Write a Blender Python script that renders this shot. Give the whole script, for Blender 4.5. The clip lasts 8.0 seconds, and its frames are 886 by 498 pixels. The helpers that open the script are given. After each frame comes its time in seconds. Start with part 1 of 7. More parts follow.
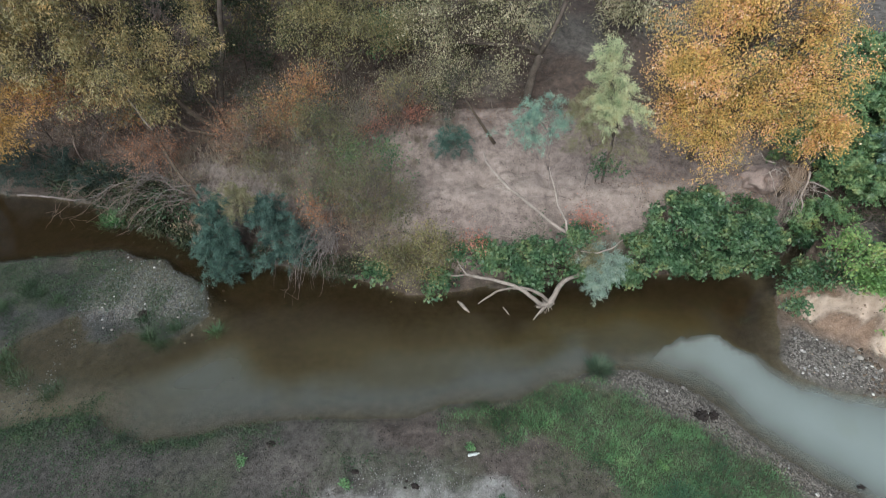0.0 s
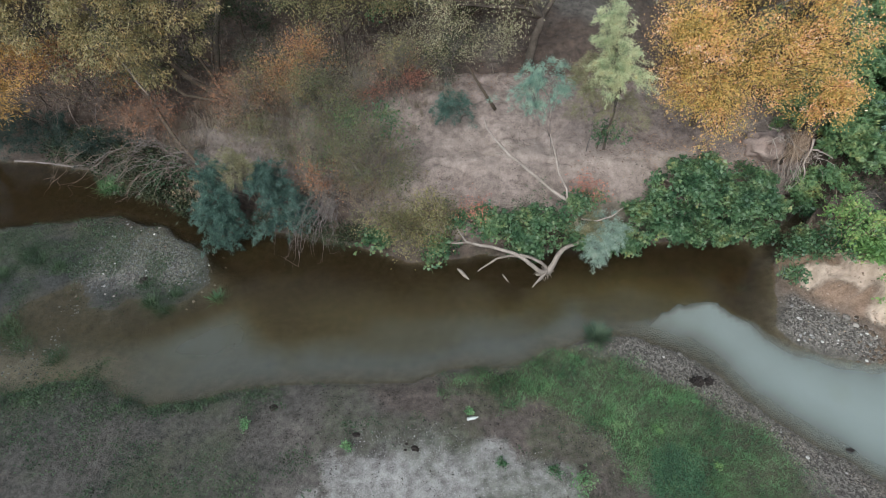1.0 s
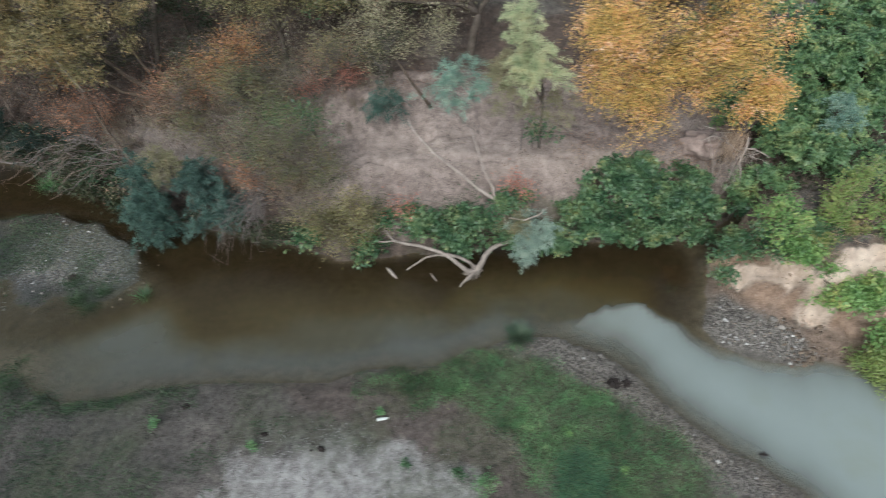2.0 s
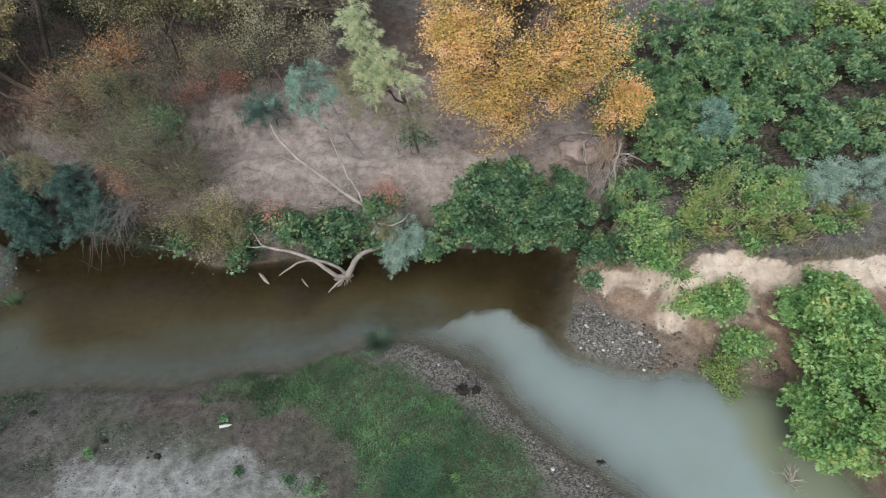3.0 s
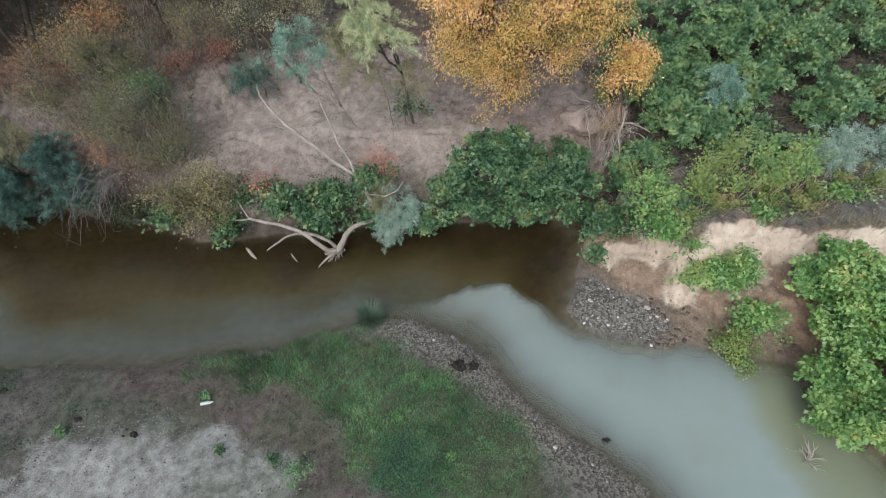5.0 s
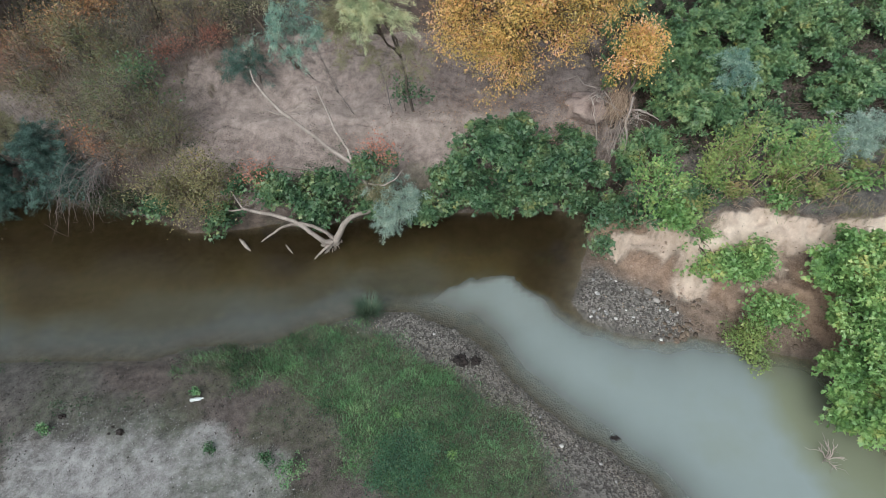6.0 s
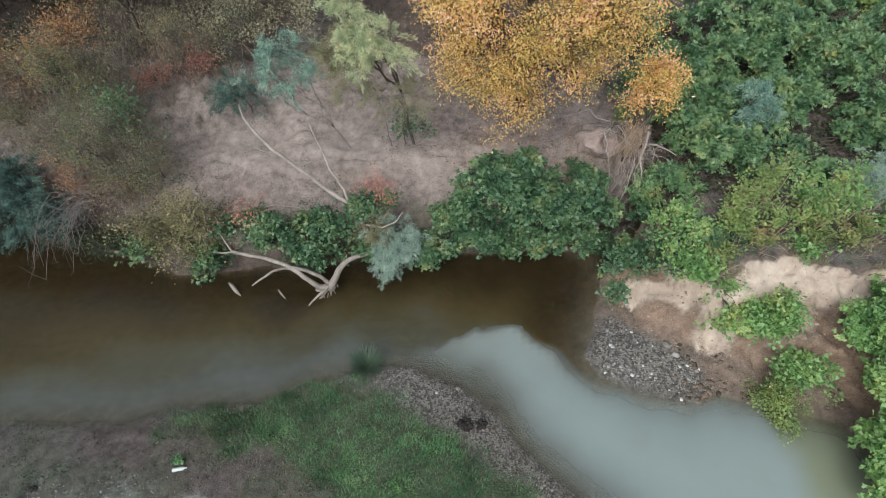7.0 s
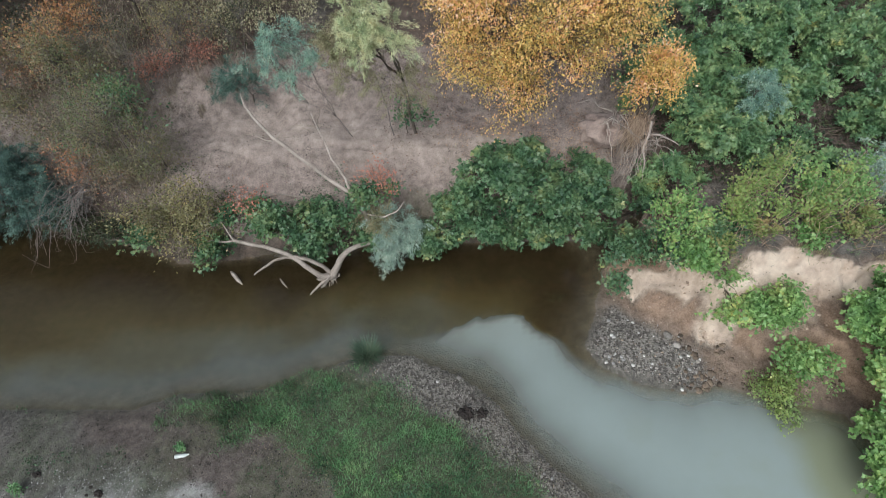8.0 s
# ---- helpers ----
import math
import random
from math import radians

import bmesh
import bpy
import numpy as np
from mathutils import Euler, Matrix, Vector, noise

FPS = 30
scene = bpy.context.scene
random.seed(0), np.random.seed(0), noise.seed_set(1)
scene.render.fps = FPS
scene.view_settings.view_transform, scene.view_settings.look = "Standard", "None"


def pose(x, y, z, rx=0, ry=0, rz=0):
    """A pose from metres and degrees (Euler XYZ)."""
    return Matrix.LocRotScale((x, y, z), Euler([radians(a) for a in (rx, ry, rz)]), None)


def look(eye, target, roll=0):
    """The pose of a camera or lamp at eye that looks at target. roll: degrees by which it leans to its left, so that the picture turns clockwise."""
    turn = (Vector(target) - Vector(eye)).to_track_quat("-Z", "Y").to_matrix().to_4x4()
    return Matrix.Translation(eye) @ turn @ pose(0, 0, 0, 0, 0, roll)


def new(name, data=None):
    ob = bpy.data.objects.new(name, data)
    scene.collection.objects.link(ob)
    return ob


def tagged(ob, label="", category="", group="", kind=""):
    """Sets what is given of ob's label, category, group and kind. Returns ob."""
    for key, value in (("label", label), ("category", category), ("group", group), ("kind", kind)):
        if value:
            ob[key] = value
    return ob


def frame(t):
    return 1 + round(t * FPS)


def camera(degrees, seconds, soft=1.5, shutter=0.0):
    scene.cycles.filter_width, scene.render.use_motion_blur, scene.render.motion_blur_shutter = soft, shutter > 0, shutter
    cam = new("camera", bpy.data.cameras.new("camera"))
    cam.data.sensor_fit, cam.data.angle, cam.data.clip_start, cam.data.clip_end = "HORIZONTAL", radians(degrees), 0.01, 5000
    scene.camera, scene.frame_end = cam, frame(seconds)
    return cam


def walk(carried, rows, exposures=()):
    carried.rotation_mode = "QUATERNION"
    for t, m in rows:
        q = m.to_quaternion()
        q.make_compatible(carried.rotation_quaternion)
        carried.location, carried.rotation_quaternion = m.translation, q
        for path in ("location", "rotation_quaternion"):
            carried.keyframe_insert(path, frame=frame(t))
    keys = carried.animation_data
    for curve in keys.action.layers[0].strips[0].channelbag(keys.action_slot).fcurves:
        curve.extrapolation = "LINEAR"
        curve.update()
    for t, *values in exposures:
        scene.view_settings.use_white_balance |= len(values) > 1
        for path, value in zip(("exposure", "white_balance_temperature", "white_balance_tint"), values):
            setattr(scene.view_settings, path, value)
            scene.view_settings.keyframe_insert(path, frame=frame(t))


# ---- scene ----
# ---------------------------------------------------------------- camera and its flight
cam = camera(77.6, 8.0, soft=0.8, shutter=0.6)


def aim(x, y, z, pitch, yaw, roll):
    a, b = radians(yaw), radians(pitch)
    way = Vector((-math.sin(a) * math.cos(b), math.cos(a) * math.cos(b), math.sin(b)))
    eye = Vector((x, y, z))
    return look(eye, eye + way * 2, roll)


FLIGHT = [
    (0.0, aim(0.097, -0.008, 10.62, -46.56, 0.90, -1.82)),
    (0.5, aim(0.097, -0.008, 10.62, -48.52, 0.97, -1.82)),
    (1.0, aim(0.100, -0.008, 10.62, -49.94, 1.06, -1.82)),
    (1.2, aim(0.160, -0.005, 10.615, -50.0, 1.11, -1.85)),
    (2.3, look((3.056, 0.143, 10.475), (3.006, 1.423, 8.939), -2.4)),
    (2.5, look((3.821, 0.185, 10.485), (3.773, 1.464, 8.948), -2.4)),
    (3.0, look((5.007, 0.201, 10.472), (4.959, 1.484, 8.939), -2.4)),
    (3.5, look((5.156, 0.175, 10.470), (5.109, 1.459, 8.937), -2.4)),
    (4.0, look((5.137, 0.149, 10.449), (5.089, 1.435, 8.918), -2.4)),
    (4.5, look((5.089, 0.065, 10.046), (5.044, 1.358, 8.521), -2.3)),
    (6.0, look((5.044, 0.224, 9.106), (4.996, 1.515, 7.580), -2.4)),
    (6.5, look((5.023, 1.042, 9.141), (4.976, 2.331, 7.613), -2.4)),
    (7.0, look((4.982, 1.420, 9.133), (4.934, 2.709, 7.605), -2.4)),
    (7.5, look((4.994, 1.448, 9.129), (4.940, 2.737, 7.600), -2.5)),
    (8.0, look((5.009, 1.392, 9.096), (4.950, 2.659, 7.549), -2.6)),
]
walk(cam, FLIGHT, exposures=[(0.0, 0.58, 5780, 2), (8.0, 0.58, 5780, 2)])

# ---------------------------------------------------------------- world and light
SUN_EL, SUN_AZ = 48.0, 200.0
world = bpy.data.worlds.new("evening_sky")
scene.world = world
world.use_nodes = True
wn = world.node_tree.nodes
wl = world.node_tree.links
sky = wn.new("ShaderNodeTexSky")
sky.sky_type = "NISHITA"
sky.sun_disc = False
sky.sun_elevation = radians(SUN_EL)
sky.sun_rotation = radians(SUN_AZ)
sky.dust_density = 4.0
veil = wn.new("ShaderNodeHueSaturation")
veil.inputs["Saturation"].default_value = 0.35
wl.new(sky.outputs[0], veil.inputs["Color"])
wl.new(veil.outputs[0], wn["Background"].inputs["Color"])
wn["Background"].inputs["Strength"].default_value = 0.105

sun_data = bpy.data.lights.new("sun", "SUN")
sun_data.energy = 1.6
sun_data.angle = radians(45)
sun_data.color = (1.0, 0.94, 0.86)
sun = new("sun", sun_data)
az, el = radians(SUN_AZ), radians(SUN_EL)
toward = Vector((math.sin(az) * math.cos(el), math.cos(az) * math.cos(el), math.sin(el)))
sun.matrix_world = look(toward * 60, (0, 0, 0))

# ---------------------------------------------------------------- small tools
rng = np.random.default_rng(7)


def unit(v):
    return v / np.maximum(np.linalg.norm(v, axis=-1, keepdims=True), 1e-9)


def smooth(a, b, x):
    t = np.clip((x - a) / (b - a), 0, 1)
    return t * t * (3 - 2 * t)


def vnoise(x, y, scale, seed=0):
    """Smooth value noise in -1..1 over the plan."""
    u, v = np.asarray(x) / scale + 57.3 * seed, np.asarray(y) / scale - 31.7 * seed
    i, j = np.floor(u), np.floor(v)
    fu, fv = u - i, v - j
    fu, fv = fu * fu * (3 - 2 * fu), fv * fv * (3 - 2 * fv)

    def corner(a, b):
        h = np.sin(a * 127.1 + b * 311.7 + seed * 74.7) * 43758.5453
        return (h - np.floor(h)) * 2 - 1

    return (corner(i, j) * (1 - fu) + corner(i + 1, j) * fu) * (1 - fv) + (corner(i, j + 1) * (1 - fu) + corner(i + 1, j + 1) * fu) * fv


def rough(x, y, scale, seed=0):
    return vnoise(x, y, scale, seed) * 0.55 + vnoise(x, y, scale * 0.47, seed + 1) * 0.3 + vnoise(x, y, scale * 0.21, seed + 2) * 0.15


def inside_by(poly, x, y):
    """Signed distance to an outline, positive inside."""
    x, y = np.asarray(x, float), np.asarray(y, float)
    best = np.full(x.shape, 1e9)
    odd = np.zeros(x.shape, bool)
    for (ax, ay), (bx, by) in zip(poly, poly[1:] + poly[:1]):
        dx, dy = bx - ax, by - ay
        t = np.clip(((x - ax) * dx + (y - ay) * dy) / (dx * dx + dy * dy + 1e-12), 0, 1)
        best = np.minimum(best, np.hypot(x - ax - t * dx, y - ay - t * dy))
        if ay != by:
            odd ^= ((ay > y) != (by > y)) & (x < (bx - ax) * (y - ay) / (by - ay) + ax)
    return np.where(odd, best, -best)


def mesh_of(name, verts, tris, smooth_shade=False):
    """A mesh from arrays of corners and triangles."""
    verts, tris = np.ascontiguousarray(verts, np.float32), np.ascontiguousarray(tris, np.int32)
    me = bpy.data.meshes.new(name)
    me.vertices.add(len(verts))
    me.vertices.foreach_set("co", verts.ravel())
    me.loops.add(tris.size)
    me.loops.foreach_set("vertex_index", tris.ravel())
    me.polygons.add(len(tris))
    me.polygons.foreach_set("loop_start", np.arange(0, tris.size, 3, dtype=np.int32))
    me.update(calc_edges=True)
    if smooth_shade:
        me.polygons.foreach_set("use_smooth", np.ones(len(tris), bool))
    return me


class Heap:
    """Gathers corners and triangles."""

    def __init__(self):
        self.v, self.f, self.n = [], [], 0

    def add(self, verts, tris):
        if len(verts):
            self.v.append(np.asarray(verts, float).reshape(-1, 3))
            self.f.append(np.asarray(tris, int).reshape(-1, 3) + self.n)
            self.n += len(self.v[-1])
        return self

    def mesh(self, name, base=(0, 0, 0), smooth_shade=False):
        return mesh_of(name, np.concatenate(self.v) - np.array(base, float), np.concatenate(self.f), smooth_shade)


def thing(name, base, label, category, group="", kind=""):
    ob = new(name)
    ob.empty_display_size = 0.1
    ob.location = base
    return tagged(ob, label, category, group, kind)


def part(name, me, material, parent, label="", kind=""):
    ob = new(name, me)
    me.materials.append(material)
    ob.parent = parent
    return tagged(ob, label, kind=kind)


def lone(name, me, material, label, category, base=(0, 0, 0), group="", kind=""):
    ob = new(name, me)
    me.materials.append(material)
    ob.location = base
    return tagged(ob, label, category, group, kind)


def tube(heap, line, radii, sides=6, knots=0.0):
    """A tapered limb along a line of places."""
    line = np.asarray(line, float)
    radii = np.broadcast_to(np.asarray(radii, float), (len(line),))
    go = unit(np.gradient(line, axis=0))
    ref = np.array([0.31, 0.17, 0.93]) if abs(go[0] @ np.array([0.31, 0.17, 0.93])) < 0.9 else np.array([0.95, 0.2, 0.1])
    a = unit(np.cross(go, ref))
    b = np.cross(go, a)
    ang = np.arange(sides) / sides * 2 * np.pi
    swell = radii[:, None] * (1 + knots * rng.normal(0, 1, (len(line), sides)))
    ring = line[:, None] + swell[..., None] * (np.cos(ang)[None, :, None] * a[:, None] + np.sin(ang)[None, :, None] * b[:, None])
    n = len(line)
    verts = np.concatenate([ring.reshape(-1, 3), line[:1], line[-1:] + go[-1:] * radii[-1]])
    k, j = np.meshgrid(np.arange(n - 1), np.arange(sides), indexing="ij")
    p, q = (k * sides + j).ravel(), (k * sides + (j + 1) % sides).ravel()
    tris = np.concatenate([np.stack([p, q, q + sides], 1), np.stack([p, q + sides, p + sides], 1)])
    e = np.arange(sides)
    tris = np.concatenate([tris, np.stack([np.full(sides, n * sides), (e + 1) % sides, e], 1),
                           np.stack([np.full(sides, n * sides + 1), (n - 1) * sides + e, (n - 1) * sides + (e + 1) % sides], 1)])
    heap.add(verts, tris)


def bent(a, b, n=7, sag=0.0, wander=0.06):
    """A wandering line from a to b; sag bends it up (plus) or down."""
    a, b = np.asarray(a, float), np.asarray(b, float)
    t = np.linspace(0, 1, n)[:, None]
    size = np.linalg.norm(b - a)
    walk_off = np.cumsum(rng.normal(0, 1, (n, 3)), 0) * wander * size / math.sqrt(n)
    walk_off -= walk_off[:1] * (1 - t) + walk_off[-1:] * t
    line = a + (b - a) * t + walk_off
    line[:, 2] += sag * size * np.sin(np.pi * t[:, 0])
    return line


def twigs(heap, a, b, r, sag=0.0, wander=0.07, n=4):
    """Many thin three-sided twigs at once, from a to b."""
    a, b = np.asarray(a, float), np.asarray(b, float)
    m = len(a)
    if m == 0:
        return
    t = np.linspace(0, 1, n)
    size = np.linalg.norm(b - a, axis=1)
    line = a[:, None] + (b - a)[:, None] * t[None, :, None]
    jig = rng.normal(0, 1, (m, n, 3)) * wander * size[:, None, None]
    jig[:, 0] = 0
    line += jig
    line[:, :, 2] += sag * size[:, None] * np.sin(np.pi * t)[None]
    go = unit(b - a)
    s = unit(np.cross(go, np.array([0.3, 0.2, 0.93])))
    u = np.cross(go, s)
    rad = np.broadcast_to(np.asarray(r, float), (m,))[:, None] * np.linspace(1, 0.35, n)[None]
    ang = np.array([0.3, 2.39, 4.49])
    ring = line[:, :, None] + rad[:, :, None, None] * (np.cos(ang)[None, None, :, None] * s[:, None, None] + np.sin(ang)[None, None, :, None] * u[:, None, None])
    verts = ring.reshape(-1, 3)
    base = (np.arange(m) * n * 3)[:, None, None]
    k = (np.arange(n - 1) * 3)[None, :, None]
    j = np.arange(3)[None, None]
    p, q = base + k + j, base + k + (j + 1) % 3
    tris = np.concatenate([np.stack([p, q, q + 3], -1).reshape(-1, 3), np.stack([p, q + 3, p + 3], -1).reshape(-1, 3)])
    heap.add(verts, tris)


# leaf shapes: x across, y along, z the fold
NARROW = (np.array([[0, 0, 0], [0.16, 0.45, 0.04], [0, 1, -0.06], [-0.16, 0.45, 0.04]]), np.array([[0, 1, 2], [0, 2, 3]]))
OVAL = (np.array([[0, 0, 0], [0.3, 0.3, 0.06], [0.27, 0.65, 0.05], [0, 1, -0.05], [-0.27, 0.65, 0.05], [-0.3, 0.3, 0.06]]),
        np.array([[0, 1, 2], [0, 2, 3], [0, 3, 4], [0, 4, 5]]))
LOBED = (np.array([[0, 0.05, 0], [0.28, 0.5, 0.06], [0, 1, -0.07], [-0.28, 0.5, 0.06], [0.36, -0.08, 0.04], [0.6, 0.36, -0.06], [0.28, 0.48, 0.05], [-0.36, -0.08, 0.04], [-0.6, 0.36, -0.06],
                   [-0.28, 0.48, 0.05]]), np.array([[0, 1, 2], [0, 2, 3], [0, 4, 5], [0, 5, 6], [0, 8, 7], [0, 9, 8]]))
TREFOIL = (np.array([[0, 0.05, 0], [0.3, 0.5, 0.06], [0, 1, -0.07], [-0.3, 0.5, 0.06], [0.4, -0.1, 0.04], [0.6, 0.38, -0.04], [-0.4, -0.1, 0.04], [-0.6, 0.38, -0.04]]), np.array([[0, 1, 2], [0, 2, 3], [0, 4, 5], [0, 7, 6]]))
DIAMOND = (np.array([[0, 0, 0], [0.27, 0.48, 0.05], [0, 1, -0.06], [-0.27, 0.48, 0.05]]), np.array([[0, 1, 2], [0, 2, 3]]))
NEEDLE = (np.array([[-0.1, 0, 0], [0.1, 0, 0], [0, 1, 0]]), np.array([[0, 1, 2]]))
BLADE = (np.array([[-0.03, 0, 0], [0.03, 0, 0], [-0.022, 0.55, 0.06], [0.022, 0.55, 0.06], [0, 1, 0.24]]), np.array([[0, 1, 3], [0, 3, 2], [2, 3, 4]]))


def leaves(heap, shape, place, along, face, size):
    """Leaves of one shape: where, which way they point, which way they face, how long."""
    shape_v, shape_f = shape
    m = len(place)
    y = unit(along)
    z = unit(face - (face * y).sum(1, keepdims=True) * y)
    x = np.cross(y, z)
    size = np.broadcast_to(np.asarray(size, float), (m,))
    basis = np.stack([x, y, z], 1) * size[:, None, None]
    verts = place[:, None] + np.einsum("kc,mcd->mkd", shape_v, basis)
    tris = shape_f[None] + (np.arange(m) * len(shape_v))[:, None, None]
    heap.add(verts.reshape(-1, 3), tris.reshape(-1, 3))


# ---------------------------------------------------------------- materials
def nodes_of(name):
    m = bpy.data.materials.new(name)
    m.use_nodes = True
    return m, m.node_tree.nodes, m.node_tree.links


def ramp(n, stops):
    r = n.new("ShaderNodeValToRGB")
    e = r.color_ramp.elements
    while len(e) < len(stops):
        e.new(0.5)
    for i, (at, c) in enumerate(stops):
        e[i].position = at
        e[i].color = (*c, 1)
    return r


def noise_node(n, l, scale, detail=4, coord=None, rough_by=0.6):
    t = n.new("ShaderNodeTexNoise")
    t.inputs["Scale"].default_value = scale
    t.inputs["Detail"].default_value = detail
    t.inputs["Roughness"].default_value = rough_by
    if coord is not None:
        l.new(coord, t.inputs["Vector"])
    return t


def mix_colour(n, l, fac, a, b, mode="MIX"):
    m = n.new("ShaderNodeMix")
    m.data_type = "RGBA"
    m.blend_type = mode
    for sock, val in ((m.inputs[0], fac), (m.inputs[6], a), (m.inputs[7], b)):
        if isinstance(val, (int, float)):
            sock.default_value = val
        elif isinstance(val, tuple):
            sock.default_value = (*val, 1)
        else:
            l.new(val, sock)
    return m.outputs[2]


def math_node(n, l, op, a, b=0.0, clamp=False, c=0.0):
    m = n.new("ShaderNodeMath")
    m.operation = op
    m.use_clamp = clamp
    for sock, val in ((m.inputs[0], a), (m.inputs[1], b), (m.inputs[2], c)):
        if isinstance(val, (int, float)):
            sock.default_value = val
        else:
            l.new(val, sock)
    return m.outputs[0]


def leaf_material(name, colours, through_light=0.3, patch=2.2, gloss=0.4, apart=0.38):
    """Leaf colours, one by one and clump by clump."""
    m, n, l = nodes_of(name)
    bsdf, out = n["Principled BSDF"], n["Material Output"]
    geo = n.new("ShaderNodeNewGeometry")
    info = n.new("ShaderNodeObjectInfo")
    clump = noise_node(n, l, patch, 2, geo.outputs["Position"])
    own = math_node(n, l, "FRACT", math_node(n, l, "ADD", geo.outputs["Random Per Island"], info.outputs["Random"]))
    one = math_node(n, l, "MULTIPLY", own, apart)
    two = math_node(n, l, "MULTIPLY_ADD", clump.outputs["Fac"], 1.8, c=-0.39 - apart / 2)
    pick = math_node(n, l, "ADD", one, two, True)
    cr = ramp(n, [(i / max(1, len(colours) - 1), c) for i, c in enumerate(colours)])
    l.new(pick, cr.inputs["Fac"])
    vein = noise_node(n, l, 60, 2, geo.outputs["Position"])
    tint = mix_colour(n, l, 0.25, cr.outputs["Color"], vein.outputs["Color"], "OVERLAY")
    l.new(tint, bsdf.inputs["Base Color"])
    bsdf.inputs["Roughness"].default_value = gloss
    bsdf.inputs["Specular IOR Level"].default_value = 0.5
    tr = n.new("ShaderNodeBsdfTranslucent")
    l.new(tint, tr.inputs["Color"])
    mx = n.new("ShaderNodeMixShader")
    mx.inputs[0].default_value = through_light
    l.new(bsdf.outputs[0], mx.inputs[1])
    l.new(tr.outputs[0], mx.inputs[2])
    l.new(mx.outputs[0], out.inputs["Surface"])
    return m


def plain_material(name, dark, light, scale=8.0, roughness=0.85, bump=0.3, fine=60.0, apart=0.2):
    """A surface of two tones, with coarse and fine grain and relief."""
    m, n, l = nodes_of(name)
    bsdf = n["Principled BSDF"]
    coord = n.new("ShaderNodeTexCoord")
    big = noise_node(n, l, scale, 5, coord.outputs["Object"])
    small = noise_node(n, l, fine, 3, coord.outputs["Object"])
    geo = n.new("ShaderNodeNewGeometry")
    info = n.new("ShaderNodeObjectInfo")
    own = math_node(n, l, "FRACT", math_node(n, l, "ADD", info.outputs["Random"], geo.outputs["Random Per Island"]))
    f = math_node(n, l, "MULTIPLY_ADD", big.outputs["Fac"], 1.1, c=math_node(n, l, "MULTIPLY", small.outputs["Fac"], 0.6))
    f3 = math_node(n, l, "ADD", math_node(n, l, "MULTIPLY_ADD", own, apart, c=-0.35 - apart / 2), f, True)
    cr = ramp(n, [(0.15, dark), (0.85, light)])
    l.new(f3, cr.inputs["Fac"])
    l.new(cr.outputs["Color"], bsdf.inputs["Base Color"])
    bsdf.inputs["Roughness"].default_value = roughness
    bp = n.new("ShaderNodeBump")
    bp.inputs["Strength"].default_value = bump
    bp.inputs["Distance"].default_value = 0.02
    l.new(small.outputs["Fac"], bp.inputs["Height"])
    l.new(bp.outputs["Normal"], bsdf.inputs["Normal"])
    return m


BARK = plain_material("grey_brown_bark", (0.05, 0.038, 0.03), (0.17, 0.135, 0.11), 5, 0.9, 0.6, 40)
DARK_BARK = plain_material("dark_stem", (0.04, 0.03, 0.022), (0.12, 0.085, 0.06), 6, 0.9, 0.4, 40)
DEADWOOD = plain_material("bleached_deadwood", (0.12, 0.095, 0.078), (0.38, 0.32, 0.275), 4, 0.85, 0.5, 45)
DRY_TWIG = plain_material("dry_twig", (0.1, 0.075, 0.06), (0.28, 0.215, 0.175), 4, 0.9, 0.2, 40)
PALE_TWIG = plain_material("pale_twig", (0.16, 0.125, 0.1), (0.4, 0.33, 0.275), 4, 0.9, 0.2, 40)
SNAGWOOD = plain_material("bleached_snag_wood", (0.19, 0.15, 0.13), (0.5, 0.42, 0.37), 4, 0.85, 0.5, 45)
MOUND_SOIL = plain_material("pink_sandy_soil", (0.12, 0.087, 0.073), (0.4, 0.3, 0.26), 4, 0.95, 0.8, 30)
ROOT_STRAW = plain_material("dry_root_straw", (0.22, 0.145, 0.1), (0.5, 0.37, 0.27), 4, 0.9, 0.2, 40, 0.8)
STONE = plain_material("river_stone", (0.075, 0.065, 0.057), (0.33, 0.295, 0.265), 3, 0.8, 0.3, 50, 1.0)
GRIT = plain_material("grey_grit", (0.05, 0.043, 0.038), (0.3, 0.27, 0.245), 3, 0.85, 0.3, 50, 1.2)
PALE_GRIT = plain_material("pale_grit", (0.17, 0.158, 0.15), (0.46, 0.44, 0.43), 3, 0.85, 0.3, 50, 0.9)
PALE_STONE = plain_material("pale_river_stone", (0.25, 0.235, 0.225), (0.66, 0.63, 0.6), 3, 0.8, 0.3, 50, 0.9)

BRAMBLE = leaf_material("bramble_leaf", [(0.022, 0.05, 0.027), (0.05, 0.104, 0.052), (0.082, 0.152, 0.072), (0.125, 0.2, 0.092), (0.19, 0.25, 0.11), (0.32, 0.3, 0.11)], apart=0.26)
THICKET = leaf_material("thicket_leaf", [(0.037, 0.073, 0.036), (0.075, 0.145, 0.068), (0.121, 0.209, 0.094), (0.178, 0.272, 0.119), (0.261, 0.339, 0.145), (0.439, 0.407, 0.145)], apart=0.26)
BRAMBLE_LIGHT = leaf_material("bright_bramble_leaf", [(0.075, 0.145, 0.05), (0.13, 0.24, 0.075), (0.2, 0.33, 0.105), (0.3, 0.42, 0.14), (0.52, 0.5, 0.17)], apart=0.3)
LIME = leaf_material("yellow_green_leaf", [(0.11, 0.17, 0.055), (0.19, 0.27, 0.08), (0.29, 0.36, 0.11), (0.44, 0.44, 0.16)])
WILLOW = leaf_material("willow_leaf", [(0.075, 0.074, 0.035), (0.165, 0.15, 0.066), (0.28, 0.235, 0.105), (0.42, 0.32, 0.15), (0.52, 0.33, 0.12)], apart=0.3)
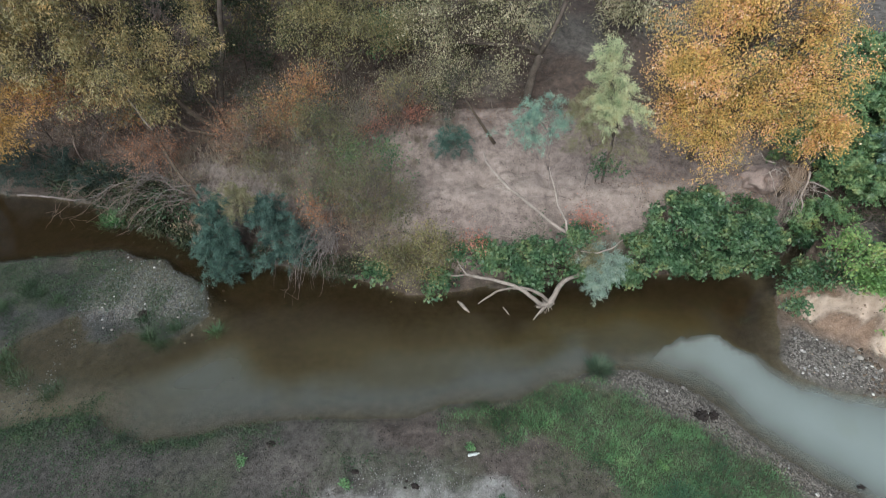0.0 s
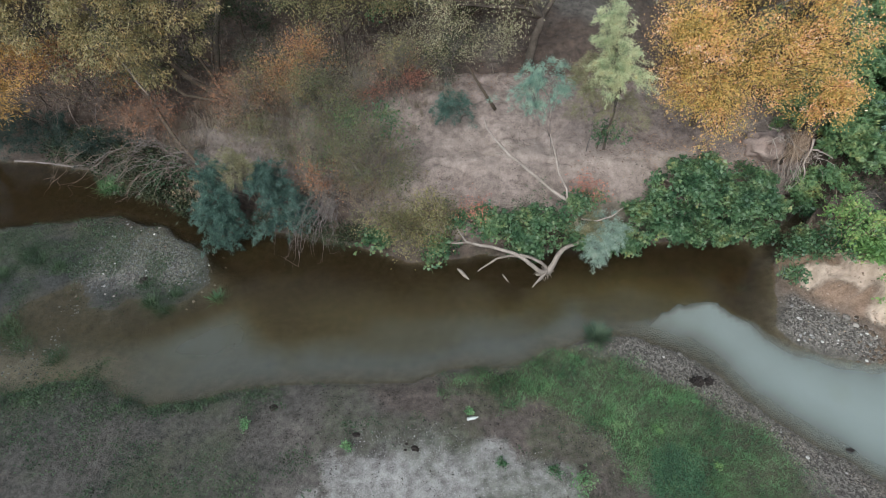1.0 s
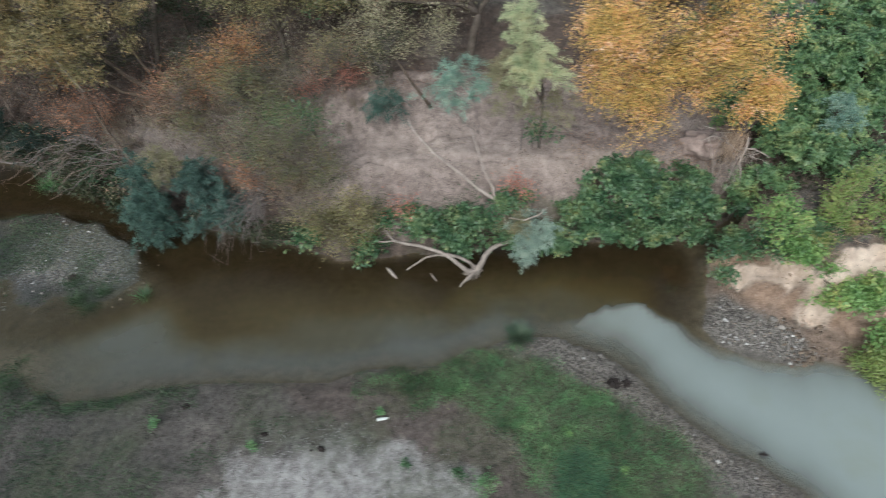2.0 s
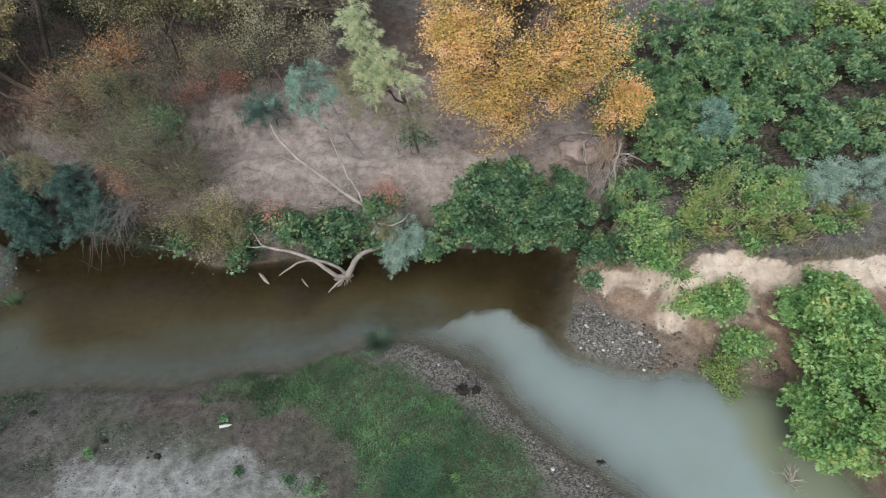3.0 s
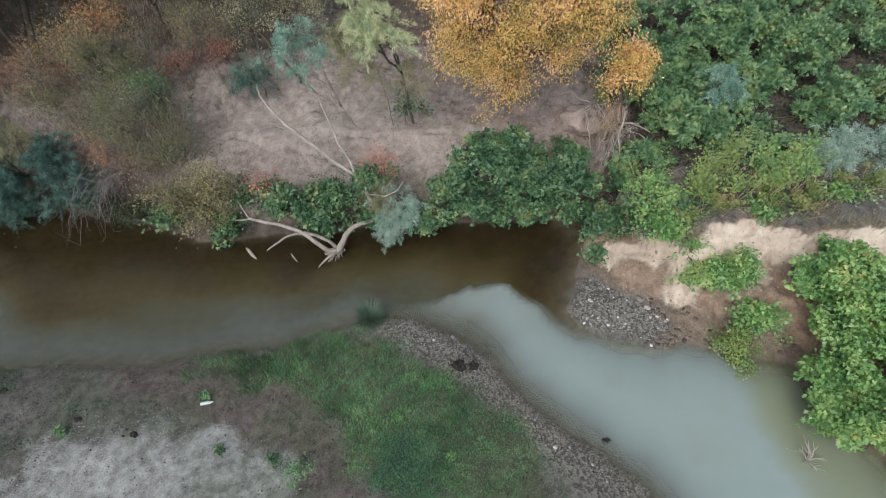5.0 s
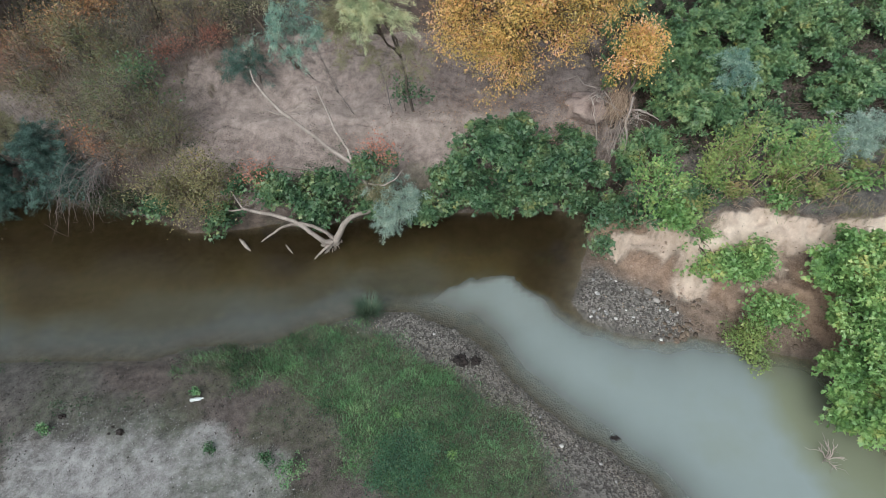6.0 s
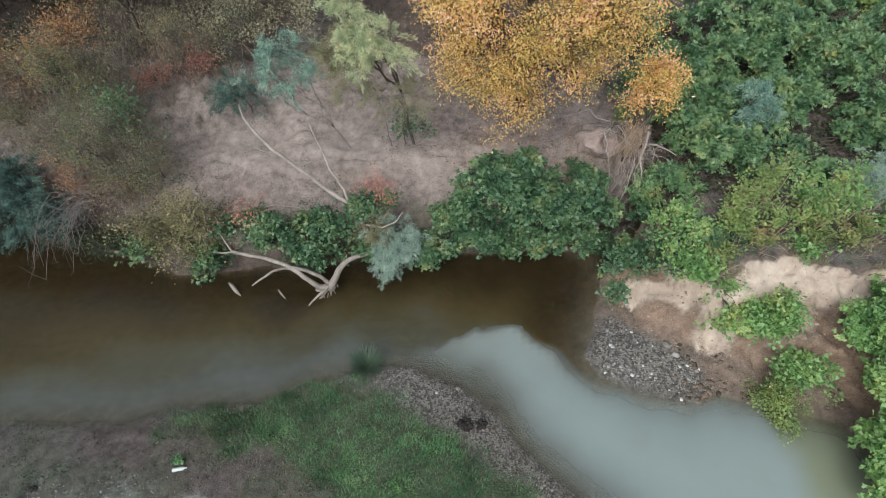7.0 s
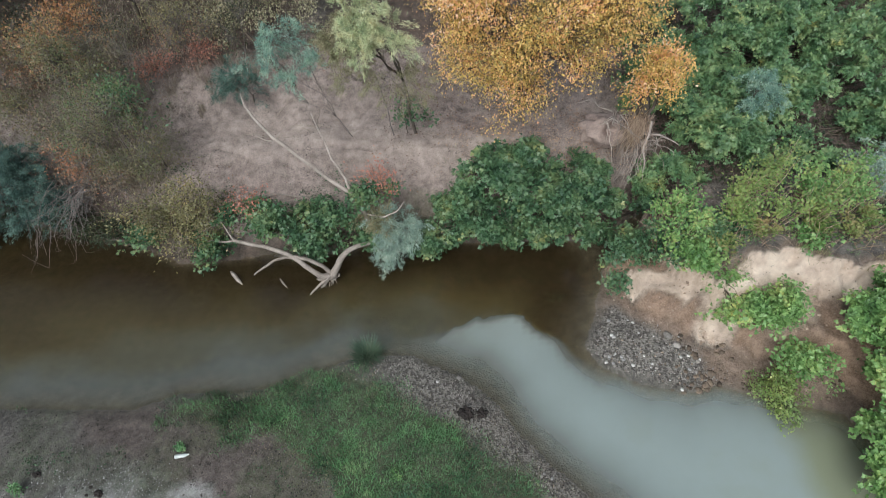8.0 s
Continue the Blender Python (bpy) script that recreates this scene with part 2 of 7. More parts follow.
OLIVE = leaf_material("olive_leaf", [(0.11, 0.11, 0.06), (0.21, 0.2, 0.105), (0.35, 0.32, 0.19), (0.54, 0.49, 0.33), (0.46, 0.33, 0.22)])
YELLOW = leaf_material("golden_leaf", [(0.17, 0.14, 0.055), (0.36, 0.28, 0.09), (0.62, 0.44, 0.125), (0.8, 0.52, 0.18), (0.8, 0.4, 0.19), (0.9, 0.7, 0.5)], 0.3, 1.5, apart=0.5)
ORANGE = leaf_material("orange_leaf", [(0.15, 0.085, 0.045), (0.31, 0.155, 0.075), (0.48, 0.235, 0.11), (0.36, 0.28, 0.11), (0.5, 0.32, 0.21)])
RUSSET = leaf_material("russet_leaf", [(0.21, 0.085, 0.047), (0.42, 0.175, 0.088), (0.58, 0.265, 0.135), (0.58, 0.34, 0.225)], 0.3, 1.6)
BROWN = leaf_material("dry_brown_leaf", [(0.1, 0.07, 0.055), (0.19, 0.135, 0.1), (0.28, 0.19, 0.14), (0.21, 0.2, 0.11), (0.37, 0.23, 0.16), (0.4, 0.2, 0.115)])
RED = leaf_material("red_leaf", [(0.34, 0.12, 0.085), (0.5, 0.2, 0.14), (0.5, 0.28, 0.2)])
TAMARISK = leaf_material("tamarisk_spray", [(0.06, 0.115, 0.095), (0.15, 0.25, 0.2), (0.28, 0.4, 0.31), (0.46, 0.54, 0.4)], 0.25, 5.0, 0.7, apart=0.16)
TAMARISK_PALE = leaf_material("pale_tamarisk_spray", [(0.16, 0.21, 0.13), (0.32, 0.38, 0.21), (0.5, 0.53, 0.31), (0.62, 0.61, 0.38), (0.5, 0.4, 0.15)], 0.25, 5.0, 0.7, apart=0.16)
TAMARISK_GREY = leaf_material("grey_tamarisk_spray", [(0.132, 0.185, 0.15), (0.238, 0.317, 0.264), (0.37, 0.458, 0.37), (0.51, 0.554, 0.458)], 0.25, 5.0, 0.7, apart=0.16)
GRASS = leaf_material("green_grass", [(0.022, 0.055, 0.025), (0.052, 0.115, 0.05), (0.105, 0.205, 0.085), (0.155, 0.31, 0.12), (0.27, 0.35, 0.17)], 0.25, 1.6, 0.6)
# Near-black leaf palette: the shade is put into the colour.
UNDERGROWTH_SHADE = leaf_material("undergrowth_shade_tint", [(0.012, 0.02, 0.01), (0.025, 0.04, 0.018), (0.05, 0.06, 0.025), (0.09, 0.07, 0.03)], 0.2, 0.8, 0.6)
STRAW = leaf_material("bleached_straw", [(0.164, 0.131, 0.098), (0.279, 0.23, 0.18), (0.394, 0.336, 0.271)], 0.25, 1.5, 0.7)
LIP_WEED = leaf_material("dark_lip_weed", [(0.01, 0.02, 0.01), (0.025, 0.05, 0.02), (0.05, 0.09, 0.035), (0.09, 0.13, 0.05)], 0.2, 3.0, 0.6)
DARK_GRASS = leaf_material("dark_bank_weed", [(0.016, 0.033, 0.014), (0.031, 0.062, 0.025), (0.053, 0.092, 0.04), (0.088, 0.123, 0.057)], 0.2, 1.2, 0.6)
DRY_GRASS = leaf_material("dry_grass", [(0.13, 0.1, 0.08), (0.23, 0.187, 0.155), (0.33, 0.278, 0.225), (0.2, 0.18, 0.12)], 0.2, 0.9, 0.7)
LITTER = leaf_material("leaf_litter", [(0.06, 0.04, 0.03), (0.12, 0.075, 0.05), (0.22, 0.12, 0.075), (0.3, 0.2, 0.14)], 0.1, 0.7, 0.7)
WEED_BROWN = leaf_material("withered_weed", [(0.03, 0.022, 0.018), (0.076, 0.055, 0.044), (0.15, 0.112, 0.09), (0.3, 0.24, 0.195)], 0.1, 1.5, 0.8)
TAMARISK_DARK = leaf_material("dark_tamarisk_spray", [(0.018, 0.038, 0.03), (0.05, 0.095, 0.075), (0.105, 0.18, 0.145), (0.2, 0.29, 0.235)], 0.25, 5.0, 0.7, apart=0.16)
REED = leaf_material("reed_leaf", [(0.08, 0.14, 0.03), (0.16, 0.22, 0.06), (0.3, 0.28, 0.11), (0.36, 0.26, 0.14)])
TAMARISK_MID = leaf_material("teal_tamarisk_spray", [(0.018, 0.036, 0.03), (0.052, 0.095, 0.078), (0.11, 0.18, 0.148), (0.21, 0.3, 0.245)], 0.25, 5.0, 0.7, apart=0.16)
MEADOW_WEED = leaf_material("meadow_weed_leaf", [(0.04, 0.075, 0.03), (0.08, 0.14, 0.055), (0.12, 0.19, 0.08), (0.17, 0.2, 0.1)], 0.25, 2.0, 0.6)
CLOVER = leaf_material("clover_leaf", [(0.035, 0.08, 0.045), (0.065, 0.14, 0.07), (0.095, 0.19, 0.095)], 0.25, 2.0, 0.6)
MOSSY = leaf_material("mossy_olive_leaf", [(0.07, 0.075, 0.035), (0.12, 0.13, 0.06), (0.18, 0.19, 0.085), (0.24, 0.2, 0.1), (0.28, 0.17, 0.1)], 0.3, 2.2, apart=0.35)
FRESH = leaf_material("fresh_green_leaf", [(0.08, 0.14, 0.06), (0.14, 0.22, 0.09), (0.2, 0.29, 0.12)], 0.3, 2.2)
CREST_GRASS = leaf_material("crest_grass", [(0.1, 0.11, 0.05), (0.2, 0.18, 0.09), (0.32, 0.26, 0.15), (0.42, 0.34, 0.22)], 0.25, 1.8, 0.7)
FALLEN = leaf_material("fallen_golden_leaf", [(0.16, 0.1, 0.07), (0.34, 0.2, 0.13), (0.5, 0.32, 0.2), (0.52, 0.42, 0.33)], 0.15, 1.2, 0.7)
FADED = leaf_material("faded_tamarisk_spray", [(0.1, 0.1, 0.055), (0.2, 0.19, 0.1), (0.3, 0.27, 0.16), (0.36, 0.27, 0.17)], 0.25, 4.0, 0.7, apart=0.16)
RUSH = leaf_material("grey_green_rush", [(0.025, 0.048, 0.03), (0.055, 0.09, 0.058), (0.09, 0.135, 0.085), (0.14, 0.18, 0.11)], 0.25, 2.0, 0.6)
# Darkened copy of the tamarisk palette, with shade put into the colour.
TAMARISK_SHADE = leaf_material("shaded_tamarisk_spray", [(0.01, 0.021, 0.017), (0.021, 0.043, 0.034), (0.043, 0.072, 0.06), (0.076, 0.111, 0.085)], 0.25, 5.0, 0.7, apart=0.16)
DULL = leaf_material("dull_olive_leaf", [(0.07, 0.062, 0.04), (0.125, 0.117, 0.068), (0.175, 0.17, 0.092), (0.245, 0.2, 0.125), (0.31, 0.2, 0.13)], 0.3, 1.6, apart=0.3)
BAR_STONE = plain_material("blue_grey_pebble", (0.045, 0.05, 0.054), (0.26, 0.275, 0.29), 3, 0.8, 0.3, 50, 1.2)
SALLOW = leaf_material("sallow_leaf", [(0.061, 0.055, 0.028), (0.132, 0.121, 0.055), (0.209, 0.193, 0.088), (0.319, 0.275, 0.132), (0.418, 0.308, 0.132)], 0.3, 2.0, apart=0.4)
GREY_TWIG = plain_material("grey_twig", (0.08, 0.064, 0.058), (0.26, 0.22, 0.205), 4, 0.9, 0.2, 40)
AMBER = leaf_material("amber_leaf", [(0.2, 0.12, 0.04), (0.4, 0.24, 0.07), (0.56, 0.34, 0.1), (0.62, 0.4, 0.16)])

# ---------------------------------------------------------------- ground and water
NEAR_SHORE = [(-60, 5.0), (-14, 5.2), (-9.2, 5.1), (-8.4, 5.4), (-7.5, 5.48), (-6.8, 5.07), (-6.1, 4.82), (-5.2, 4.93), (-4.3, 5.13), (-3.4, 5.26), (-2.0, 5.27),
              (-0.7, 5.27), (0.1, 5.56), (1.04, 5.56), (1.7, 5.72), (2.3, 6.0), (3.2, 6.28), (4.2, 6.28), (5.0, 5.88), (5.65, 5.4), (6.0, 4.78), (6.65, 4.15),
              (7.4, 3.6), (8.0, 3.1), (8.8, 2.0), (9.6, 0.5), (10.4, -2), (12, -8), (16, -40)]
SPIT_SHORE = [(30, -40), (17, -8), (14.2, -2), (12.9, 1.0), (12.4, 3.0), (12.2, 3.6), (11.75, 4.3), (11.6, 4.9), (11.4, 5.2), (10.65, 5.32), (10.06, 5.56), (9.5, 5.66),
              (8.9, 5.54), (8.1, 5.74), (7.57, 6.08), (7.33, 6.5), (7.65, 7.3), (7.95, 8.2), (8.5, 8.8), (9.3, 9.5)]
FAR_SHORE = [(9.3, 10.1), (8.6, 9.5), (7.8, 9.05), (6.9, 9.0), (5.6, 9.0), (3.9, 9.0), (2.95, 8.9), (1.8, 8.62), (0.7, 8.66), (-0.2, 8.52), (-0.9, 8.5), (-1.3, 8.7),
             (-2.5, 9.1), (-3.5, 9.38), (-4.5, 9.62), (-6.8, 10.3), (-8.5, 11.2), (-9.6, 11.9), (-11.7, 12.45), (-13.4, 12.7), (-60, 13.6)]
BAR_SHORE = [(-60, 9.2), (-14, 9.4), (-11.7, 9.58), (-10.9, 9.86), (-9.0, 10.32), (-7.3, 9.82), (-6.0, 8.95), (-5.75, 8.0), (-6.0, 7.65), (-6.5, 7.25), (-7.8, 7.4), (-9.2, 7.5),
             (-10.4, 7.35), (-60, 7.4)]
WATER = NEAR_SHORE + SPIT_SHORE + FAR_SHORE + BAR_SHORE
CLIFF = [(7.75, 8.3), (8.1, 7.7), (8.48, 7.25), (9.3, 6.78), (10.1, 6.5), (10.9, 6.3), (11.5, 5.85), (12.1, 5.0), (12.5, 3.8), (13.2, 1.5), (15, -2), (18, -8), (34, -40),
         (60, -40), (60, 40), (9.4, 40), (9.6, 10.4), (9.2, 9.6), (8.4, 9.0)]
MEADOW = [(0.05, 5.29), (1.56, 5.57), (2.36, 5.91), (3.23, 5.93), (3.9, 5.5), (4.54, 5.1), (5.04, 4.74), (5.42, 4.42), (6.08, 4.16), (6.25, 3.8), (6.45, 3.4), (6.6, 2.8), (7.1, 1.6),
          (4.4, 1.6), (3.79, 3.02), (3.49, 3.28), (3.27, 3.64), (2.85, 4.03), (2.18, 4.55), (1.42, 4.82), (0.1, 5.12)]
PALE_GRAVEL = [(-2.6, 2.6), (-2.1, 3.35), (-1.75, 3.75), (-1.5, 4.05), (-1.1, 3.95), (-0.42, 4.15), (0.14, 4.05), (0.85, 3.8), (1.5, 3.55), (2.4, 3.2), (2.9, 2.6), (3.0, -2), (-2.8, -2)]
SHINGLE = [(7.4, 6.5), (7.6, 6.1), (8.1, 5.8), (8.9, 5.6), (9.4, 5.75), (9.3, 6.3), (8.6, 6.8), (8.0, 7.3), (7.7, 7.1)]
BAR_GRAVEL = [(-8.9, 8.0), (-8.6, 9.6), (-7.6, 9.9), (-6.6, 9.3), (-6.0, 8.6), (-6.1, 7.9), (-7.2, 7.8)]


def crest_by(x, y):
    """How far behind the upper sand crest a place lies."""
    line = np.interp(x, [8.6, 9.2, 9.55, 10.1, 11.0, 11.5, 11.9, 12.6, 13.5, 15, 18, 24], [9.3, 7.7, 7.15, 7.4, 7.65, 7.35, 7.25, 7.4, 7.5, 7.2, 6.5, 2])
    return y - line + 0.24 * rough(x, y, 0.8, 26) + 0.14 * rough(x, y, 0.3, 27)


def ground_height(x, y):
    """The lie of the land: banks, bar, sand cliff, terrace and stream bed."""
    x, y = np.asarray(x, float), np.asarray(y, float)
    wet = inside_by(WATER, x, y)
    wet = wet + (0.07 * rough(x, y, 0.5, 3) + 0.9 * rough(x, y, 1.5, 4) * smooth(5.2, 6.6, -x) * smooth(5.4, 6.2, y) * (1 - smooth(9.6, 10.4, y))) * (1 - smooth(3, 20, np.abs(wet)))
    d = np.maximum(-wet, 0)
    far = smooth(0.0, 0.6, y - np.interp(x, [-60, -13.4, -9.6, -6.8, -4.5, -2.5, -0.9, 2, 4, 8, 9.2, 9.6], [11.4, 11.3, 11.2, 9.9, 9.3, 8.8, 8.2, 8.3, 8.6, 8.7, 9.5, 10.6]))
    far = far * (1 - smooth(9.3, 10.3, x))
    low = 0.02 + 0.24 * (1 - np.exp(-d / 0.9)) + 0.02 * rough(x, y, 0.35, 5) * smooth(0, 0.3, d) + 0.05 * rough(x, y, 1.7, 8) * smooth(0.2, 1.2, d)
    low += 0.35 * smooth(6, 40, d)
    left_bar = smooth(6.2, 6.9, y) * (1 - smooth(-5.6, -5.0, x))
    low = low * (1 - 0.72 * left_bar)
    dd = d + 0.28 * rough(x, y, 0.9, 11)
    high = 0.05 + 0.85 * smooth(0.05, 1.0, dd) + 0.3 * smooth(0.9, 1.7, dd) + 0.2 * smooth(1.76, 1.88, dd + 0.35 * vnoise(x, y, 1.1, 12)) + 0.62 * smooth(1.9, 4.2, dd) + 0.5 * smooth(4, 9, dd)
    high += 0.13 * rough(x, y, 0.9, 14) + 0.075 * rough(x, y, 0.3, 15) - 0.1 * np.exp(-(vnoise(x * 0.6, y, 0.9, 16) / 0.12) ** 2) * smooth(0.5, 1.2, d) + 1.6 * smooth(12, 60, d)
    for at, lo, hi, rise in ((9.95, -1.6, 1.7, 0.11), (10.5, -1.2, 2.9, 0.1)):
        edge_y = at + 0.16 * vnoise(x, 0 * y, 0.8, 18) + 0.05 * vnoise(x, y, 0.22, 19)
        high += rise * (smooth(-0.04, 0.05, y - edge_y) - smooth(0.05, 0.9, y - edge_y)) * smooth(lo, lo + 0.6, x) * (1 - smooth(hi - 0.6, hi, x))
    h = low * (1 - far) + high * far
    c = inside_by(CLIFF, x, y) + 0.22 * rough(x, y, 0.9, 21)
    up = 0.5 * smooth(-0.07, 0.09, c) + 0.16 * smooth(0.2, 1.2, c) + (0.1 * rough(x, y, 0.6, 24) + 0.05 * rough(x, y, 0.2, 25)) * smooth(0, 0.3, c)
    up += 0.2 * smooth(-0.07, 0.06, crest_by(x, y)) + 0.25 * smooth(-0.75, -0.02, crest_by(x, y)) + 0.1 * smooth(0.2, 1.5, c - 1)
    face = np.exp(-((crest_by(x, y) + 0.35) / 0.4) ** 2) + 0.8 * np.exp(-((c - 0.1) / 0.25) ** 2)
    up += face * (0.14 * vnoise(x * 2.2, y * 0.6, 0.42, 28) + 0.09 * vnoise(x * 2.0, y * 0.8, 0.17, 29))
    up += 0.25 * smooth(3, 9, c) + 1.4 * smooth(14, 60, c)
    h = h + up * smooth(7.0, 8.0, x) * (1 - far)
    shallow = 1 - 0.85 * (1 - smooth(-8.6, -5.5, x)) * smooth(5.0, 5.6, y) * (1 - smooth(9.5, 10.5, y))
    # Bed drops steeply along the far bank, so the water darkens for shade there.
    undercut_shade = smooth(7.2, 8.4, y + 0.12 * np.minimum(x + 1, 0)) * (1 - smooth(7.2, 7.8, x))
    bed = -(0.012 + 0.5 * (1 - np.exp(-np.maximum(wet, 0) / (1.25 - 1.1 * undercut_shade))) * shallow) + 0.02 * rough(x, y, 0.4, 17)
    return np.where(wet > 0, np.minimum(bed, -0.004), np.maximum(h, 0.006)), wet


def spaced(lo, hi, step, reach, count):
    """Even steps in the middle, growing ones out to the horizon."""
    mid = np.arange(lo, hi + step / 2, step)
    grow = np.geomspace(step * 2, reach, count)
    return np.concatenate([lo - grow[::-1], mid, hi + grow])


def sheet(xs, ys):
    gx, gy = np.meshgrid(xs, ys, indexing="ij")
    nx, ny = gx.shape
    i, j = np.meshgrid(np.arange(nx - 1), np.arange(ny - 1), indexing="ij")
    a = (i * ny + j).ravel()
    tris = np.concatenate([np.stack([a, a + ny, a + ny + 1], 1), np.stack([a, a + ny + 1, a + 1], 1)])
    return gx.ravel(), gy.ravel(), tris


def attribute(me, name, values):
    me.attributes.new(name, "FLOAT", "POINT").data.foreach_set("value", np.ascontiguousarray(values, np.float32))


gx, gy, gt = sheet(spaced(-14, 18, 0.075, 900, 26), spaced(0.5, 17, 0.075, 900, 26))
gz, gw = ground_height(gx, gy)
ground_mesh = mesh_of("ground", np.stack([gx, gy, gz], 1), gt, True)
soil = 0.25 * rough(gx, gy, 0.9, 31)
attribute(ground_mesh, "wet", smooth(-0.35, 0.05, gw + soil * 0.5))
# Soil painted darker towards the left, for the shade and vignette there.
attribute(ground_mesh, "left_shade", smooth(-0.35, 0.35, rough(gx, gy, 1.3, 33) * 0.6 + 0.55 * smooth(1.5, 6, -gx) - 0.2) * (gy < 6) * (gx < 1))
bar_side = smooth(5.0, 5.6, -gx) * smooth(5.8, 6.4, gy) * (1 - smooth(10.4, 10.8, gy))
attribute(ground_mesh, "bed", smooth(-0.03 - 0.3 * bar_side, 0.06 + 0.1 * bar_side, gw + bar_side * (soil * 0.8 + 0.25 * rough(gx, gy, 0.35, 34))))
attribute(ground_mesh, "bar", smooth(5.3, 6.0, -gx + soil) * smooth(5.8, 6.4, gy) * (1 - smooth(10.4, 10.8, gy)))
attribute(ground_mesh, "pale", smooth(-0.35, 0.65, inside_by(PALE_GRAVEL, gx, gy) + soil * 1.6 + 0.5 * rough(gx, gy, 0.4, 32)))
rim = smooth(3.2, 4.2, gx) * smooth(-1.3, -0.6, gw + soil) * (gx + gy < 11.9) * (gy < 6.6) * (1 - smooth(-0.15, 0.2, inside_by(MEADOW, gx, gy) + soil))
attribute(ground_mesh, "shingle", np.maximum(rim, np.maximum(smooth(-0.1, 0.2, inside_by(SHINGLE, gx, gy) + soil), smooth(-0.3, 0.3, inside_by(BAR_GRAVEL, gx, gy) + soil))))
cliff_in = inside_by(CLIFF, gx, gy) + 0.22 * rough(gx, gy, 0.9, 21)
behind = crest_by(gx, gy)
LOW_FACE = [(8.2, 7.8), (8.85, 7.6), (9.45, 7.1), (9.1, 6.98), (8.3, 7.38)]
MID_SAND = [(9.25, 6.78), (9.95, 6.75), (9.85, 6.36), (9.25, 6.4)]
SLOPE_SAND = [(10.5, 7.5), (11.6, 7.3), (11.3, 6.3), (10.4, 6.25), (10.1, 6.7)]
face_low = smooth(-0.06, 0.08, inside_by(LOW_FACE, gx, gy) + 0.5 * soil)
face_low = np.maximum(face_low, 0.75 * smooth(-0.1, 0.15, inside_by(MID_SAND, gx, gy) + 0.7 * soil))
face_low = np.maximum(face_low, 0.7 * smooth(-0.15, 0.25, inside_by(SLOPE_SAND, gx, gy) + soil))
face_high = smooth(-0.8, -0.4, behind + soil * 0.9) * (1 - smooth(0.02, 0.14, behind + soil * 0.5))
on_spit = smooth(7.4, 7.9, gx)
attribute(ground_mesh, "sand", np.maximum(face_low, face_high) * on_spit * (gy < 9))
attribute(ground_mesh, "loam", np.maximum(smooth(-0.45, 0.05, cliff_in + soil), 0.55 * smooth(-1.4, -0.7, cliff_in + soil) * (1 - smooth(-0.1, 0.2, inside_by(SHINGLE, gx, gy) + soil))) * on_spit * (gy < 10) * (1 - smooth(-0.05, 0.3, behind + soil * 0.5)))
far_land = smooth(8.2, 9.4, gy + 0.1 * gx * (gx < 0)) * (gw < 0) * (gx < 10)
slope = smooth(10.2, 10.8, gy + soil) * (1 - smooth(12.0, 12.8, gy + soil)) * smooth(-7.4, -6.4, gx + soil)
attribute(ground_mesh, "terrace", far_land * np.maximum(0.5 * slope, smooth(-3.2, -0.5, gx + soil)) * (1 - smooth(13.0, 15.5, gy)))
attribute(ground_mesh, "sandy", np.exp(-(((gx - 2.2 + soil * 3) / 1.9) ** 2 + ((gy - 11.0 + soil * 2) / 0.75) ** 2)) * far_land + 0.8 * np.exp(-(((gx - 5.2) / 1.4) ** 2 + ((gy - 10.6 + soil * 2) / 0.4) ** 2)) * far_land + 0.9 * np.exp(-(((gx - 8.1 + soil) / 0.6) ** 2 + ((gy - 11.3 + soil) / 0.5) ** 2)))
# Leaf litter, with shade under thicket, trees and overhanging bank painted into the mask.
thicket_shade = smooth(9.1, 9.9, gy + soil) * smooth(8.9, 9.6, gx + soil) * (1 - smooth(15.8, 16.6, gy + soil))
attribute(ground_mesh, "litter_shade", np.maximum(thicket_shade, np.maximum(far_land * smooth(-0.25, 0.35, rough(gx, gy, 2.2, 51) + 0.3 * smooth(2.0, 4.5, -gx) - 0.75 * slope + 0.5 * smooth(12, 13.5, gy) * (1 - 0.6 * smooth(-1.5, 1.5, gx)) - 0.5 * smooth(-1.5, 1.5, gx) * (gy < 13.5)), smooth(-0.6, -0.1, gw + soil) * (gw < 0.02) * (gy > 8.3) * (gx < 9.3) * (gx > -4))))
DARK_BAND = [(-1.6, 5.2), (0.0, 5.2), (1.6, 5.2), (2.2, 4.6), (3.3, 3.5), (3.9, 2.6), (4.3, 1.0), (2.9, 1.0), (2.4, 2.6), (1.4, 3.6), (0.2, 4.2), (-1.2, 4.5)]
attribute(ground_mesh, "dark", smooth(-0.35, 0.35, inside_by(DARK_BAND, gx, gy) + soil * 1.5) * (gw < 0))
attribute(ground_mesh, "green", np.maximum(smooth(-0.25, 0.25, inside_by(MEADOW, gx, gy) + soil), 0.55 * smooth(-0.15, 0.5, rough(gx, gy, 1.6, 61) + 0.35 * (gx < -3.5) - 0.1) * (gy < 9.9) * (gx < 6)))


